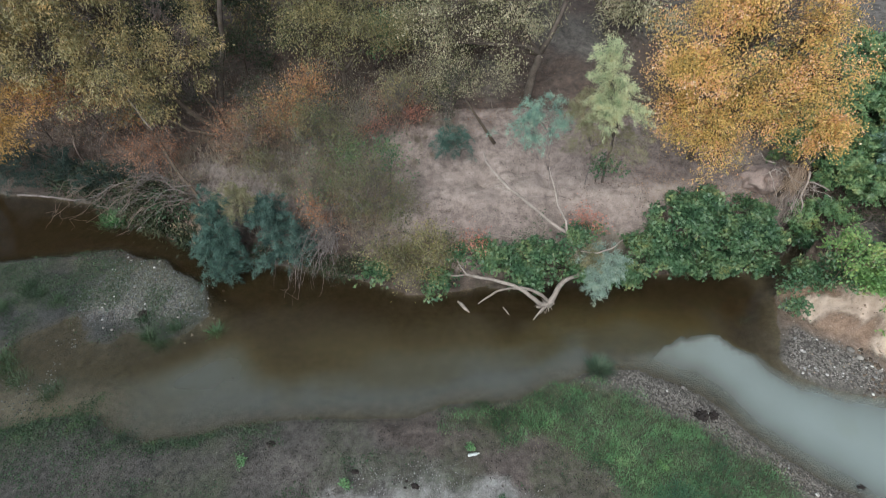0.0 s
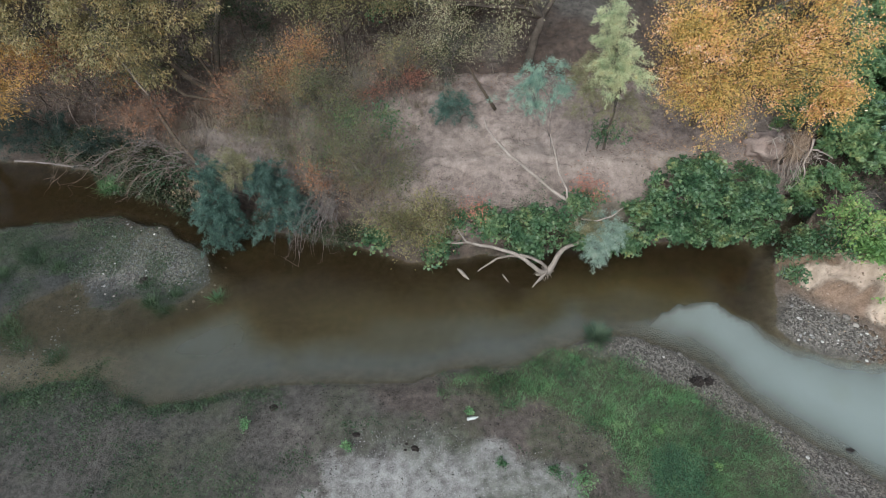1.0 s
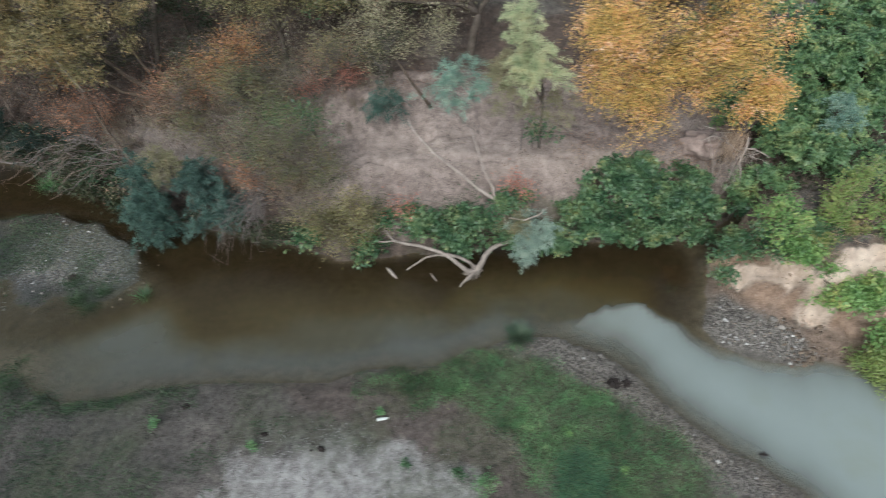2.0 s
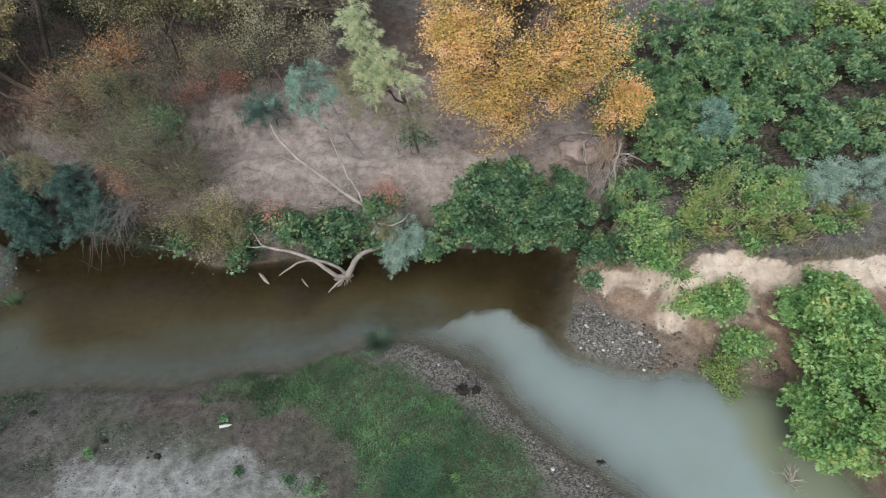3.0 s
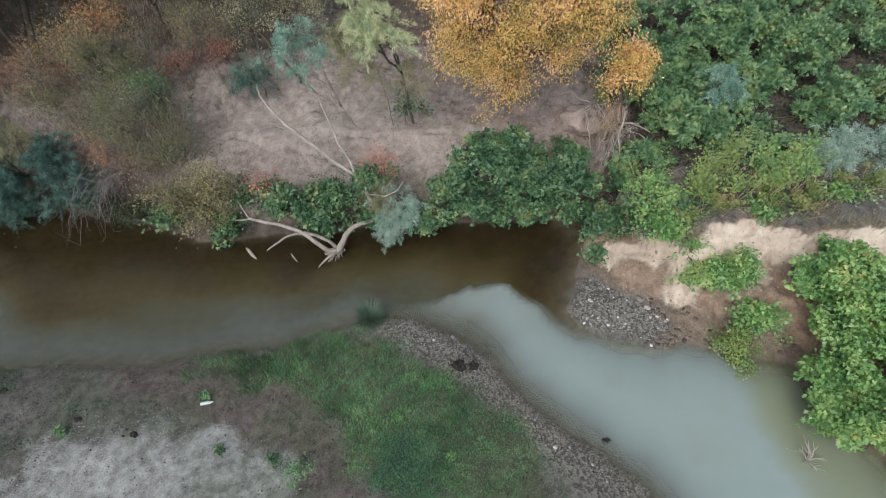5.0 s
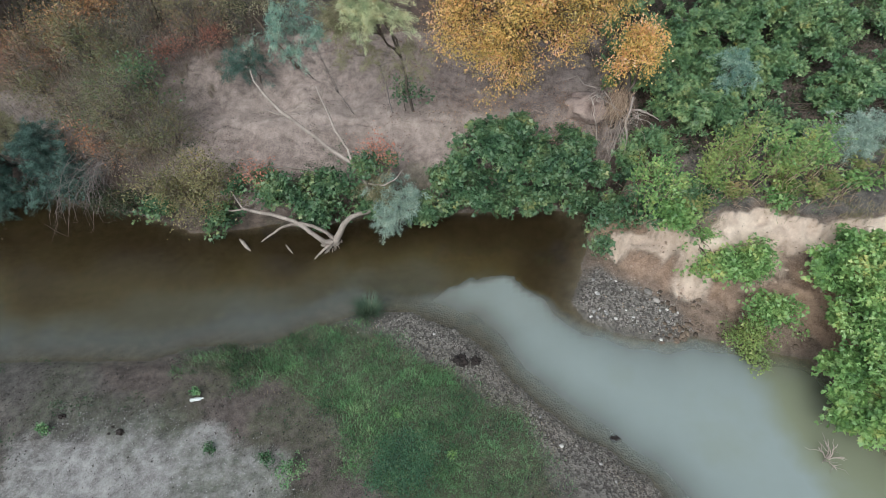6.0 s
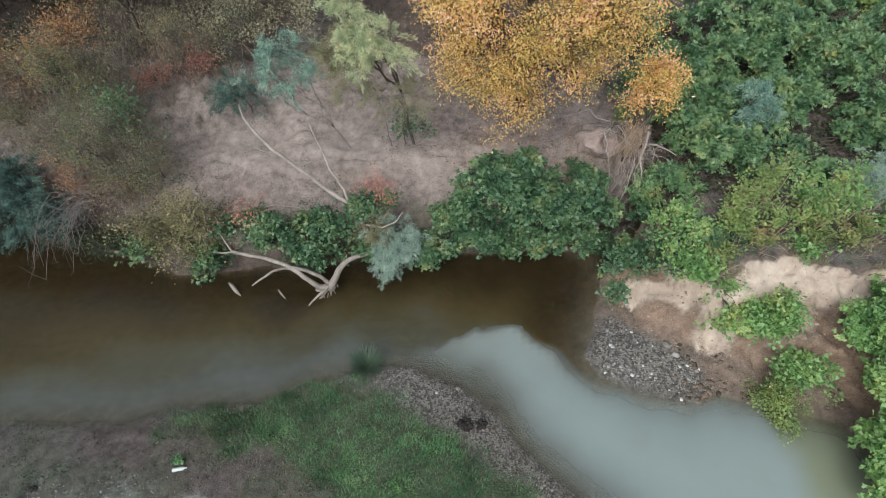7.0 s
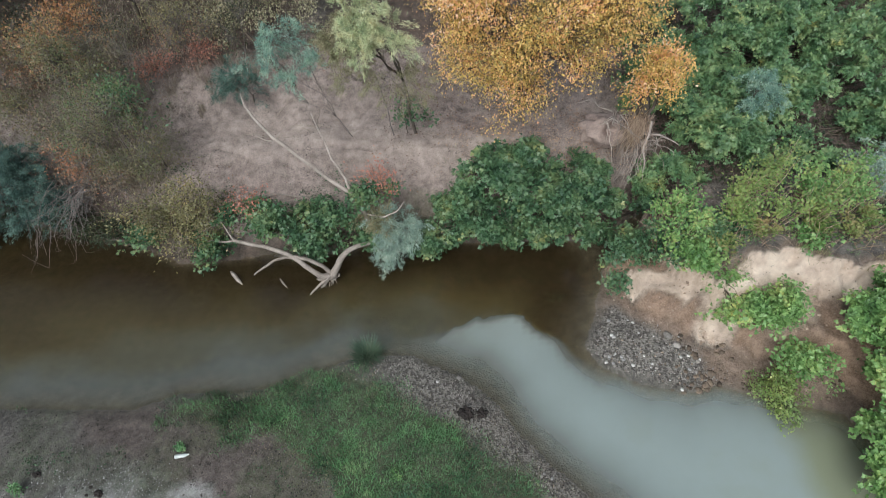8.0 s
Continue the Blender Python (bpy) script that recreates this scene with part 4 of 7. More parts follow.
def brush(name, ends_a, ends_b, reach, label, count=40, forks=8, r=0.009, wood=None, rise=0.25):
    """Arching dead stems that start along a line and lean its way out, each with side twigs."""
    a, b = np.array(ends_a, float), np.array(ends_b, float)
    ob = thing(name, (a + b) / 2, label, "dead shrub")
    heap = Heap()
    for k in range(count):
        s = a + (b - a) * rng.random() + rng.normal(0, 0.08, 3)
        e = s + np.array(reach) * rng.uniform(0.35, 1.2) + rng.normal(0, 0.42, 3) * [1, 0.8, 0.6]
        e[2] = max(e[2], 0.04)
        line = bent(s, e, 9, rise * rng.uniform(0.3, 1.3), 0.14)
        rr = r * rng.uniform(0.6, 1.3)
        tube(heap, line, np.linspace(rr, rr * 0.4, 9), 4)
        m = rng.integers(2, 9, forks)
        go = unit(e - s) * 0.5 + rng.normal(0, 0.5, (forks, 3))
        twigs(heap, line[m], line[m] + go * rng.uniform(0.12, 0.45, (forks, 1)), rr * 0.45, 0.06, 0.12, 4)
    part("branchwork", heap.mesh("branchwork", ob.location, True), wood or PALE_TWIG, ob, kind="stuff")
    return ob


def blades(name, x, y, length, mat, label, category, lean=0.35, width=1.0, lift=0.0):
    """Grass blades at many places, one stuff object."""
    m = len(x)
    z, w = ground_height(x, y)
    place = np.stack([x, y, np.maximum(z, -0.06) - 0.01 + lift], 1)
    side = rng.normal(0, lean, (m, 2))
    along = unit(np.concatenate([side, np.ones((m, 1))], 1))
    face = np.concatenate([-side + rng.normal(0, 0.2, (m, 2)), np.full((m, 1), 0.15)], 1)
    heap = Heap()
    sv, sf = BLADE
    leaves(heap, (sv * [width, 1, 1], sf), place, along, face, length)
    return lone(name, heap.mesh(name), mat, label, category, kind="stuff")


def scatter(count, box, keep):
    """Random places in a box of the plan where keep(x, y) exceeds chance."""
    x = rng.uniform(box[0], box[2], count)
    y = rng.uniform(box[1], box[3], count)
    ok = rng.random(count) < keep(x, y)
    return x[ok], y[ok]


def pebble_mesh(seed):
    g = np.random.default_rng(seed)
    bm = bmesh.new()
    bmesh.ops.create_icosphere(bm, subdivisions=1, radius=1)
    v = np.array([w.co[:] for w in bm.verts])
    f = np.array([[w.index for w in p.verts] for p in bm.faces])
    bm.free()
    v = v * (1 + 0.16 * g.normal(0, 1, (len(v), 1))) * [1, g.uniform(0.6, 0.9), g.uniform(0.4, 0.6)]
    return v, f


PEBBLES = [pebble_mesh(s) for s in range(6)]


def pebbles(name, x, y, size, mat, label):
    heap = Heap()
    z = ground_height(x, y)[0]
    pick = rng.integers(0, 6, len(x))
    for k in range(6):
        s = pick == k
        m = s.sum()
        if not m:
            continue
        v, f = PEBBLES[k]
        a = rng.uniform(0, 2 * np.pi, m)
        rot = np.zeros((m, 3, 3))
        rot[:, 0, 0], rot[:, 0, 1], rot[:, 1, 0], rot[:, 1, 1], rot[:, 2, 2] = np.cos(a), np.sin(a), -np.sin(a), np.cos(a), 1
        verts = np.einsum("kc,mcd->mkd", v, rot) * size[s][:, None, None] + np.stack([x[s], y[s], z[s] + size[s] * 0.15], 1)[:, None]
        tris = f[None] + (np.arange(m) * len(v))[:, None, None]
        heap.add(verts.reshape(-1, 3), tris.reshape(-1, 3))
    return lone(name, heap.mesh(name, smooth_shade=True), mat, label, "gravel", kind="stuff")


CRUMB_V = np.array([[1, 0, 0], [-1, 0, 0], [0, 1, 0], [0, -1, 0], [0, 0, 0.8], [0, 0, -0.5]], float)
CRUMB_F = np.array([[0, 2, 4], [2, 1, 4], [1, 3, 4], [3, 0, 4]])


def crumbs(name, x, y, size, mat, label, category="earth"):
    """Angular crumbs of earth, one stuff object."""
    m = len(x)
    z = ground_height(x, y)[0]
    a = rng.uniform(0, 2 * np.pi, m)
    rot = np.zeros((m, 3, 3))
    rot[:, 0, 0], rot[:, 0, 1], rot[:, 1, 0], rot[:, 1, 1], rot[:, 2, 2] = np.cos(a), np.sin(a), -np.sin(a), np.cos(a), 1
    jig = CRUMB_V[None] * (1 + rng.normal(0, 0.3, (m, 6, 3)))
    verts = np.einsum("mkc,mcd->mkd", jig, rot) * size[:, None, None] + np.stack([x, y, z], 1)[:, None]
    tris = CRUMB_F[None] + (np.arange(m) * 6)[:, None, None]
    return lone(name, mesh_of(name, verts.reshape(-1, 3), tris.reshape(-1, 3)), mat, label, category, kind="stuff")

# ---------------------------------------------------------------- woods on the far bank
broadleaf("willow_tree", (-8.2, 14.6), [(-9.8, 12.7, 4.5, 1.7, 1.1, 1.1), (-7.9, 12.6, 3.8, 1.4, 1.0, 1.1), (-6.4, 12.9, 4.2, 0.9, 0.8, 1.1), (-8.4, 13.6, 5.6, 2.4, 1.3, 1.1), (-11.6, 13.0, 4.8, 1.4, 1.1, 1.2)],
          "olive and yellow willow with a drooping crown above the stream bank", "tree", WILLOW, shape=NARROW, size=0.08, tips=2300, per=24, spread=0.13, trunk_r=0.12, droop=0.6, tree=True)
broadleaf("willow_tree", (-6.5, 14.1), [(-5.2, 14.6, 6.2, 1.6, 1.2, 1.1), (-4.0, 14.6, 5.3, 1.1, 0.9, 0.9), (-6.4, 15.4, 6.4, 1.5, 1.2, 1.1)],
          "tall bare-trunked willow with an olive crown", "tree", WILLOW, shape=NARROW, size=0.085, tips=900, per=20, spread=0.17, trunk_r=0.085, droop=0.5, fork=(-5.6, 14.3, 5.0), tree=True)
broadleaf("orange_sapling", (-11.0, 12.9), [(-11.5, 12.0, 2.5, 0.9, 0.7, 0.8), (-10.6, 12.6, 3.1, 0.7, 0.6, 0.6)],
          "sapling with amber autumn leaves", "shrub", AMBER, shape=NARROW, size=0.075, tips=420, per=15, trunk_r=0.05, droop=0.4)
broadleaf("orange_sapling", (-10.2, 13.9), [(-10.2, 13.4, 2.9, 0.9, 0.7, 0.6), (-9.0, 13.3, 2.6, 0.7, 0.6, 0.5)],
          "low shrub with fading orange leaves", "shrub", ORANGE, shape=NARROW, size=0.11, tips=170, per=10, trunk_r=0.04, droop=0.4)
broadleaf("autumn_shrub", (-4.0, 12.9), [(-4.1, 12.5, 2.7, 0.55, 0.4, 0.5), (-3.5, 12.9, 3.1, 0.45, 0.4, 0.5)],
          "leafy shrub turning orange and yellow green", "shrub", ORANGE, GREY_TWIG, DIAMOND, 0.055, 420, 12, 0.14, 0.03, shoot=0.2, twig_share=0.9, fill=0.95, ragged=0.5)
broadleaf("brown_tree", (-2.8, 14.2), [(-3.4, 14.0, 4.4, 1.2, 0.9, 1.0), (-2.0, 14.0, 4.0, 1.3, 0.9, 0.9), (-2.6, 14.8, 5.2, 1.4, 1.0, 0.9)],
          "small tree with sparse brown olive foliage", "tree", SALLOW, shape=DIAMOND, size=0.05, tips=1500, per=18, spread=0.16, trunk_r=0.08, droop=0.3, tree=True)
broadleaf("green_sapling", (-1.5, 14.9), [(-1.5, 14.6, 3.6, 0.5, 0.4, 0.9)], "dark green sapling among brown trees", "shrub", BRAMBLE, size=0.09, tips=150, per=9, trunk_r=0.03)
broadleaf("olive_tree", (2.35, 13.9), [(0.4, 13.9, 4.6, 1.4, 1.0, 1.0), (1.7, 13.3, 4.2, 0.9, 0.8, 0.8), (-0.5, 14.0, 4.0, 0.9, 0.8, 0.7), (1.3, 14.5, 5.4, 1.7, 1.1, 0.9), (3.6, 14.6, 5.4, 1.0, 0.8, 0.6)],
          "leaning tree with a forked trunk and pale olive leaves", "tree", OLIVE, shape=DIAMOND, size=0.06, tips=1300, per=16, spread=0.16, trunk_r=0.13, fork=(2.6, 13.8, 3.5), droop=0.2, tree=True)
broadleaf("olive_shrub", (0.2, 13.4), [(-0.3, 13.2, 2.9, 0.7, 0.5, 0.5), (0.6, 13.1, 3.0, 0.6, 0.5, 0.4), (1.4, 13.3, 3.1, 0.6, 0.5, 0.5), (0.3, 13.6, 3.4, 0.9, 0.5, 0.5)], "thin shrub with pale pinkish olive leaves", "shrub", OLIVE, shape=DIAMOND, size=0.045, tips=520, per=12, trunk_r=0.03)
broadleaf("red_sapling", (-0.65, 12.9), [(-0.65, 12.7, 2.45, 0.26, 0.2, 0.2), (-0.95, 12.6, 2.35, 0.2, 0.2, 0.16)], "small sapling with red leaves", "shrub", RED, shape=DIAMOND, size=0.035, tips=150, per=8, trunk_r=0.012, spread=0.1)
broadleaf("russet_shrub", (-1.8, 12.6), [(-1.8, 12.4, 2.3, 0.32, 0.25, 0.22), (-2.15, 12.45, 2.2, 0.25, 0.2, 0.18)], "low shrub with salmon-red autumn leaves", "shrub", RED, shape=DIAMOND, size=0.04, tips=130, per=8, trunk_r=0.012, spread=0.1)
feathery("dark_tamarisk", (0.4, 11.8), [(0.3, 11.6, 2.35, 0.4, 0.25, 0.3), (0.85, 11.6, 2.15, 0.3, 0.25, 0.25)], "low dark blue-green tamarisk on the bare bank", TAMARISK_DARK, 80, 80, 0.26, 0.02)
for x, y, s in ((-15, 17, 1.2), (-11.5, 18.5, 1.1), (-7.5, 18.2, 1.0), (-4, 18, 1.05), (-0.5, 18.4, 1.1), (2.8, 18.6, 0.95), (6.2, 17.6, 0.9), (-14.5, 13.6, 0.9)):
    broadleaf("willow_tree", (x, y), [(x - 0.8 * s, y - 0.5, 4.6 * s, 1.6 * s, 1.2 * s, 1.3 * s), (x + 1.0 * s, y, 5.0 * s, 1.5 * s, 1.2 * s, 1.3 * s), (x, y - 0.7, 3.4 * s, 1.6 * s, 1.0 * s, 0.9 * s)],
              "dense olive willow in the wood behind the bank", "tree", WILLOW if x < 2 else OLIVE, shape=NARROW, size=0.12, tips=620, per=14, spread=0.2, trunk_r=0.12, droop=0.5, group="wood behind the bank", tree=True)

# golden tree, its small neighbour and the pale tamarisk
broadleaf("golden_tree", (6.5, 11.7), [(5.3, 10.2, 4.9, 0.9, 0.8, 0.8), (6.6, 10.0, 4.2, 1.1, 0.8, 0.8), (7.4, 10.3, 4.6, 0.9, 0.8, 0.8), (5.9, 10.1, 3.5, 0.8, 0.6, 0.6), (6.4, 11.0, 5.7, 1.6, 1.0, 0.9), (4.95, 10.3, 4.0, 0.5, 0.5, 0.7),
          (6.3, 10.2, 2.95, 0.7, 0.5, 0.42), (7.25, 10.3, 3.45, 0.6, 0.5, 0.55), (5.2, 10.2, 3.5, 0.4, 0.4, 0.4), (7.9, 10.5, 4.2, 0.4, 0.45, 0.6), (4.85, 10.4, 4.9, 0.45, 0.5, 0.5), (7.7, 10.7, 5.5, 0.6, 0.6, 0.6)],
          "tree in full golden and orange autumn leaf", "tree", YELLOW, shape=DIAMOND, size=0.048, tips=3300, per=24, spread=0.115, shoot=0.17, trunk_r=0.1, droop=0.5, fork=(6.4, 11.3, 3.0), tree=True, twig_share=0.5, ragged=0.5, fill=0.9)
broadleaf("golden_tree", (8.75, 10.9), [(8.75, 10.4, 3.25, 0.42, 0.4, 0.5), (8.95, 10.5, 3.0, 0.3, 0.3, 0.45), (8.5, 10.4, 2.8, 0.25, 0.25, 0.3)], "small golden leaning tree above a dead root plate", "tree", YELLOW, shape=DIAMOND, size=0.055, tips=420, per=15, spread=0.1, ragged=0.5, trunk_r=0.07, droop=0.4, tree=True, fill=0.9)
feathery("pale_tamarisk", (4.1, 11.0), [(3.34, 9.85, 5.55, 0.09, 0.1, 0.32), (3.36, 9.8, 5.0, 0.17, 0.16, 0.3), (3.5, 9.85, 4.45, 0.22, 0.18, 0.28), (3.78, 9.9, 4.3, 0.16, 0.16, 0.25), (3.38, 9.8, 4.15, 0.15, 0.15, 0.25)], "tall feathery pale green tamarisk on the bank", TAMARISK_PALE, 230, 110, 0.27, 0.035, category="tree", fork=(3.95, 10.6, 3.0))
feathery("faded_tamarisk", (3.6, 10.9), [(3.2, 9.9, 3.5, 0.22, 0.2, 0.35), (3.75, 10.0, 3.5, 0.18, 0.2, 0.35), (4.15, 10.1, 3.3, 0.2, 0.2, 0.3), (3.0, 9.95, 4.1, 0.18, 0.18, 0.35)], "thin tamarisk with fading olive and straw plumes", FADED, 110, 90, 0.3, 0.012, fork=(3.5, 10.6, 2.8), wood_mat=GREY_TWIG)
feathery("blue_tamarisk", (2.75, 10.9), [(2.2, 9.9, 4.35, 0.2, 0.18, 0.28), (1.85, 9.85, 3.95, 0.18, 0.18, 0.35), (1.82, 9.8, 3.45, 0.14, 0.15, 0.28), (2.4, 9.85, 3.8, 0.18, 0.18, 0.35), (2.4, 9.7, 3.15, 0.1, 0.1, 0.25)], "feathery blue-green tamarisk with hanging plumes", TAMARISK, 84, 100, 0.28, 0.008, droop=0.9, wood_mat=GREY_TWIG)

# thicket along the waterline, upstream
feathery("blue_tamarisk", (-5.5, 10.5), mounded([(-5.6, 9.8, 1.5, 0.3, 0.35, 0.4), (-5.45, 9.6, 0.95, 0.36, 0.3, 0.4), (-5.35, 9.25, 0.45, 0.3, 0.25, 0.35), (-5.95, 9.7, 0.7, 0.25, 0.25, 0.3)], 0.19),
         "dark blue-green tamarisk hanging over the waterline", TAMARISK_DARK, 430, 100, 0.24, 0.05, fill=0.6)
feathery("blue_tamarisk", (-4.3, 10.1), mounded([(-4.45, 9.9, 1.45, 0.32, 0.3, 0.35), (-4.05, 9.7, 1.05, 0.38, 0.35, 0.4), (-3.75, 9.6, 0.6, 0.28, 0.25, 0.3), (-4.45, 9.4, 0.5, 0.26, 0.2, 0.3)], 0.19),
         "blue-green tamarisk with pale plumes over the waterline", TAMARISK_MID, 430, 100, 0.24, 0.05, fill=0.6)
feathery("dry_tamarisk", (-4.95, 10.4), [(-5.0, 10.0, 1.75, 0.16, 0.15, 0.4)], "faded brown tamarisk plume between green ones", FADED, 90, 80, 0.26, 0.02)
feathery("dark_tamarisk", (-10.4, 12.7), [(-10.6, 12.2, 1.2, 1.1, 0.5, 0.6), (-9.2, 12.0, 1.0, 0.8, 0.5, 0.5), (-11.8, 12.5, 1.2, 0.9, 0.5, 0.6), (-13.0, 12.6, 1.2, 0.9, 0.5, 0.7), (-12.2, 12.2, 0.7, 0.8, 0.35, 0.5)], "dark tamarisk thicket over the water, shade put into its sprays", TAMARISK_SHADE, 520, 70, 0.3, 0.04)
# The dark weed palette serves here as shade under the branches.
broadleaf("bank_shrub", (-7.2, 11.0), [(-7.3, 10.9, 0.8, 0.7, 0.4, 0.4), (-8.0, 11.3, 0.9, 0.6, 0.4, 0.4)], "dull green shrub under dead branches, its leaf darkened for shade", "shrub", DARK_GRASS, size=0.08, tips=150, per=8, trunk_r=0.02)
brush("dead_thicket", (-9.8, 12.3, 0.8), (-6.2, 11.1, 0.9), (-0.9, -0.9, 0.1), "tangle of dead grey branches leaning over the water", 34, 8, 0.011, DRY_TWIG)
brush("dead_thicket", (-7.0, 11.5, 1.2), (-6.0, 10.9, 1.1), (-1.8, -0.2, 0.0), "dead grey branches reaching along the bank", 18, 9, 0.01, GREY_TWIG)
brush("dead_thicket", (-2.8, 9.75, 1.2), (-2.5, 9.45, 1.25), (-0.85, -0.75, -0.75), "bare twiggy shrub drooping into the stream", 34, 8, 0.009, GREY_TWIG, 0.3)
brush("dead_thicket", (-6.0, 12.6, 1.9), (-2.5, 12.3, 2.0), (0.1, -0.5, 0.7), "thin grey dead brush standing on the slope", 40, 8, 0.007, DRY_TWIG)
brush("dead_thicket", (-11.5, 13.0, 1.7), (-7.5, 12.6, 1.8), (0.3, -0.6, 0.6), "thin dead brush under a willow", 36, 8, 0.008, DRY_TWIG)
brush("dead_thicket", (-4.0, 10.7, 1.2), (-0.9, 10.0, 1.3), (0.1, -0.35, 1.0), "upright bare brown brush on the bank", 30, 8, 0.006, DRY_TWIG)
for line, r, mat, label in (([(-11.9, 11.75, 0.75), (-11.37, 11.7, 0.75), (-10.8, 11.7, 0.65), (-10.39, 11.7, 0.54), (-9.77, 11.7, 0.66), (-9.34, 11.7, 0.88), (-8.95, 11.7, 1.2)], 0.03, GREY_TWIG, "bleached fallen branch lying over the water"),
                            ([(-9.85, 11.68, 0.5), (-9.5, 11.68, 0.7), (-9.05, 11.68, 1.05)], 0.018, GREY_TWIG, "side branch of bleached deadwood over the water"),
                            ([(-7.9, 12.6, 2.3), (-7.4, 12.0, 1.9), (-6.9, 11.4, 1.5), (-6.3, 10.8, 1.2), (-5.9, 10.5, 1.0)], 0.06, DARK_BARK, "dark fallen trunk lying down the slope"),
                            ([(-7.7, 12.5, 2.0), (-7.9, 12.5, 2.7), (-8.1, 12.6, 3.3), (-8.5, 12.8, 4.1)], 0.035, DEADWOOD, "slender pale leaning stem under a willow"),
                            ([(-6.1, 13.0, 1.8), (-6.6, 12.95, 2.3), (-7.1, 13.0, 2.9), (-7.7, 13.2, 3.7)], 0.085, DARK_BARK, "leaning dark stem on the slope"),
                            ([(-6.2, 12.9, 1.8), (-6.9, 12.7, 2.1), (-7.6, 12.8, 2.6)], 0.06, DARK_BARK, "leaning dark stem on the slope"),
                            ([(1.35, 12.0, 1.95), (1.1, 11.95, 2.4), (0.85, 12.0, 2.8), (0.6, 12.1, 3.2)], 0.045, DARK_BARK, "slender dark stem leaning over the bare bank"),
                            ([(-6.1, 13.2, 1.8), (-6.5, 13.4, 2.8), (-6.6, 13.7, 3.8)], 0.05, DARK_BARK, "slender dark stem beside a tall trunk")):
    h = Heap()
    fine = np.array([np.array(line)[0]] + [p for a, b in zip(line, line[1:]) for p in bent(a, b, 5, 0, 0.05)[1:]])
    tube(h, fine, np.linspace(r, r * 0.5, len(fine)), 8, 0.07)
    lone("dead_branch", h.mesh("dead_branch", line[0], True), mat, label, "branch", line[0])
# Near-black leaves paint in the shade along this waterline.
broadleaf("bank_shrub", (-9.3, 12.4), [(-9.4, 12.0, 0.8, 0.9, 0.4, 0.5), (-8.2, 11.5, 0.8, 0.7, 0.4, 0.45), (-10.6, 12.2, 0.8, 0.7, 0.35, 0.5)], "brush along the waterline, its leaves darkened for shade", "shrub", UNDERGROWTH_SHADE, DRY_TWIG, NARROW, 0.12, 420, 10, 0.1, 0.02)
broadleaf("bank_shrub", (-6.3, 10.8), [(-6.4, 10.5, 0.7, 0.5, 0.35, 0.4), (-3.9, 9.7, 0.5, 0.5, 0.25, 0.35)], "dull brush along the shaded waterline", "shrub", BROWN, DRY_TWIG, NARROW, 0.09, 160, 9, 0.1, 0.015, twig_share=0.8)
# These near-black shrubs stand for the darkness under the canopy.
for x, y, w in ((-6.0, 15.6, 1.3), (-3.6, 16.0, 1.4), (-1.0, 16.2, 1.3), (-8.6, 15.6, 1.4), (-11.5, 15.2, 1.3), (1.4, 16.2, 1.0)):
    broadleaf("undergrowth", (x, y), [(x - 0.4, y, 3.0, w, 0.5, 0.7), (x + 0.5, y + 0.2, 3.9, w * 0.8, 0.5, 0.7)], "undergrowth between the trees, near black to stand for shade", "shrub", UNDERGROWTH_SHADE, DARK_BARK, DIAMOND, 0.08, 340, 14, 0.14, 0.03)
# Overhanging brush, its colour near black to fill the shaded gaps by the water.
broadleaf("waterline_brush", (-7.1, 10.9), [(-7.7, 10.8, 0.4, 0.5, 0.25, 0.3), (-6.7, 10.35, 0.35, 0.5, 0.25, 0.28), (-8.6, 11.25, 0.4, 0.5, 0.25, 0.3)], "brush hanging over the waterline, near black for shade", "shrub", UNDERGROWTH_SHADE, DARK_BARK, NARROW, 0.12, 330, 10, 0.1, 0.015)
broadleaf("waterline_brush", (-2.9, 9.4), [(-3.4, 9.35, 0.4, 0.45, 0.2, 0.28), (-2.4, 9.05, 0.4, 0.4, 0.2, 0.28), (-4.4, 9.6, 0.35, 0.4, 0.2, 0.25)], "dry brush along the waterline, near black for shade", "shrub", UNDERGROWTH_SHADE, DARK_BARK, NARROW, 0.09, 260, 9, 0.1, 0.012, twig_share=0.7)
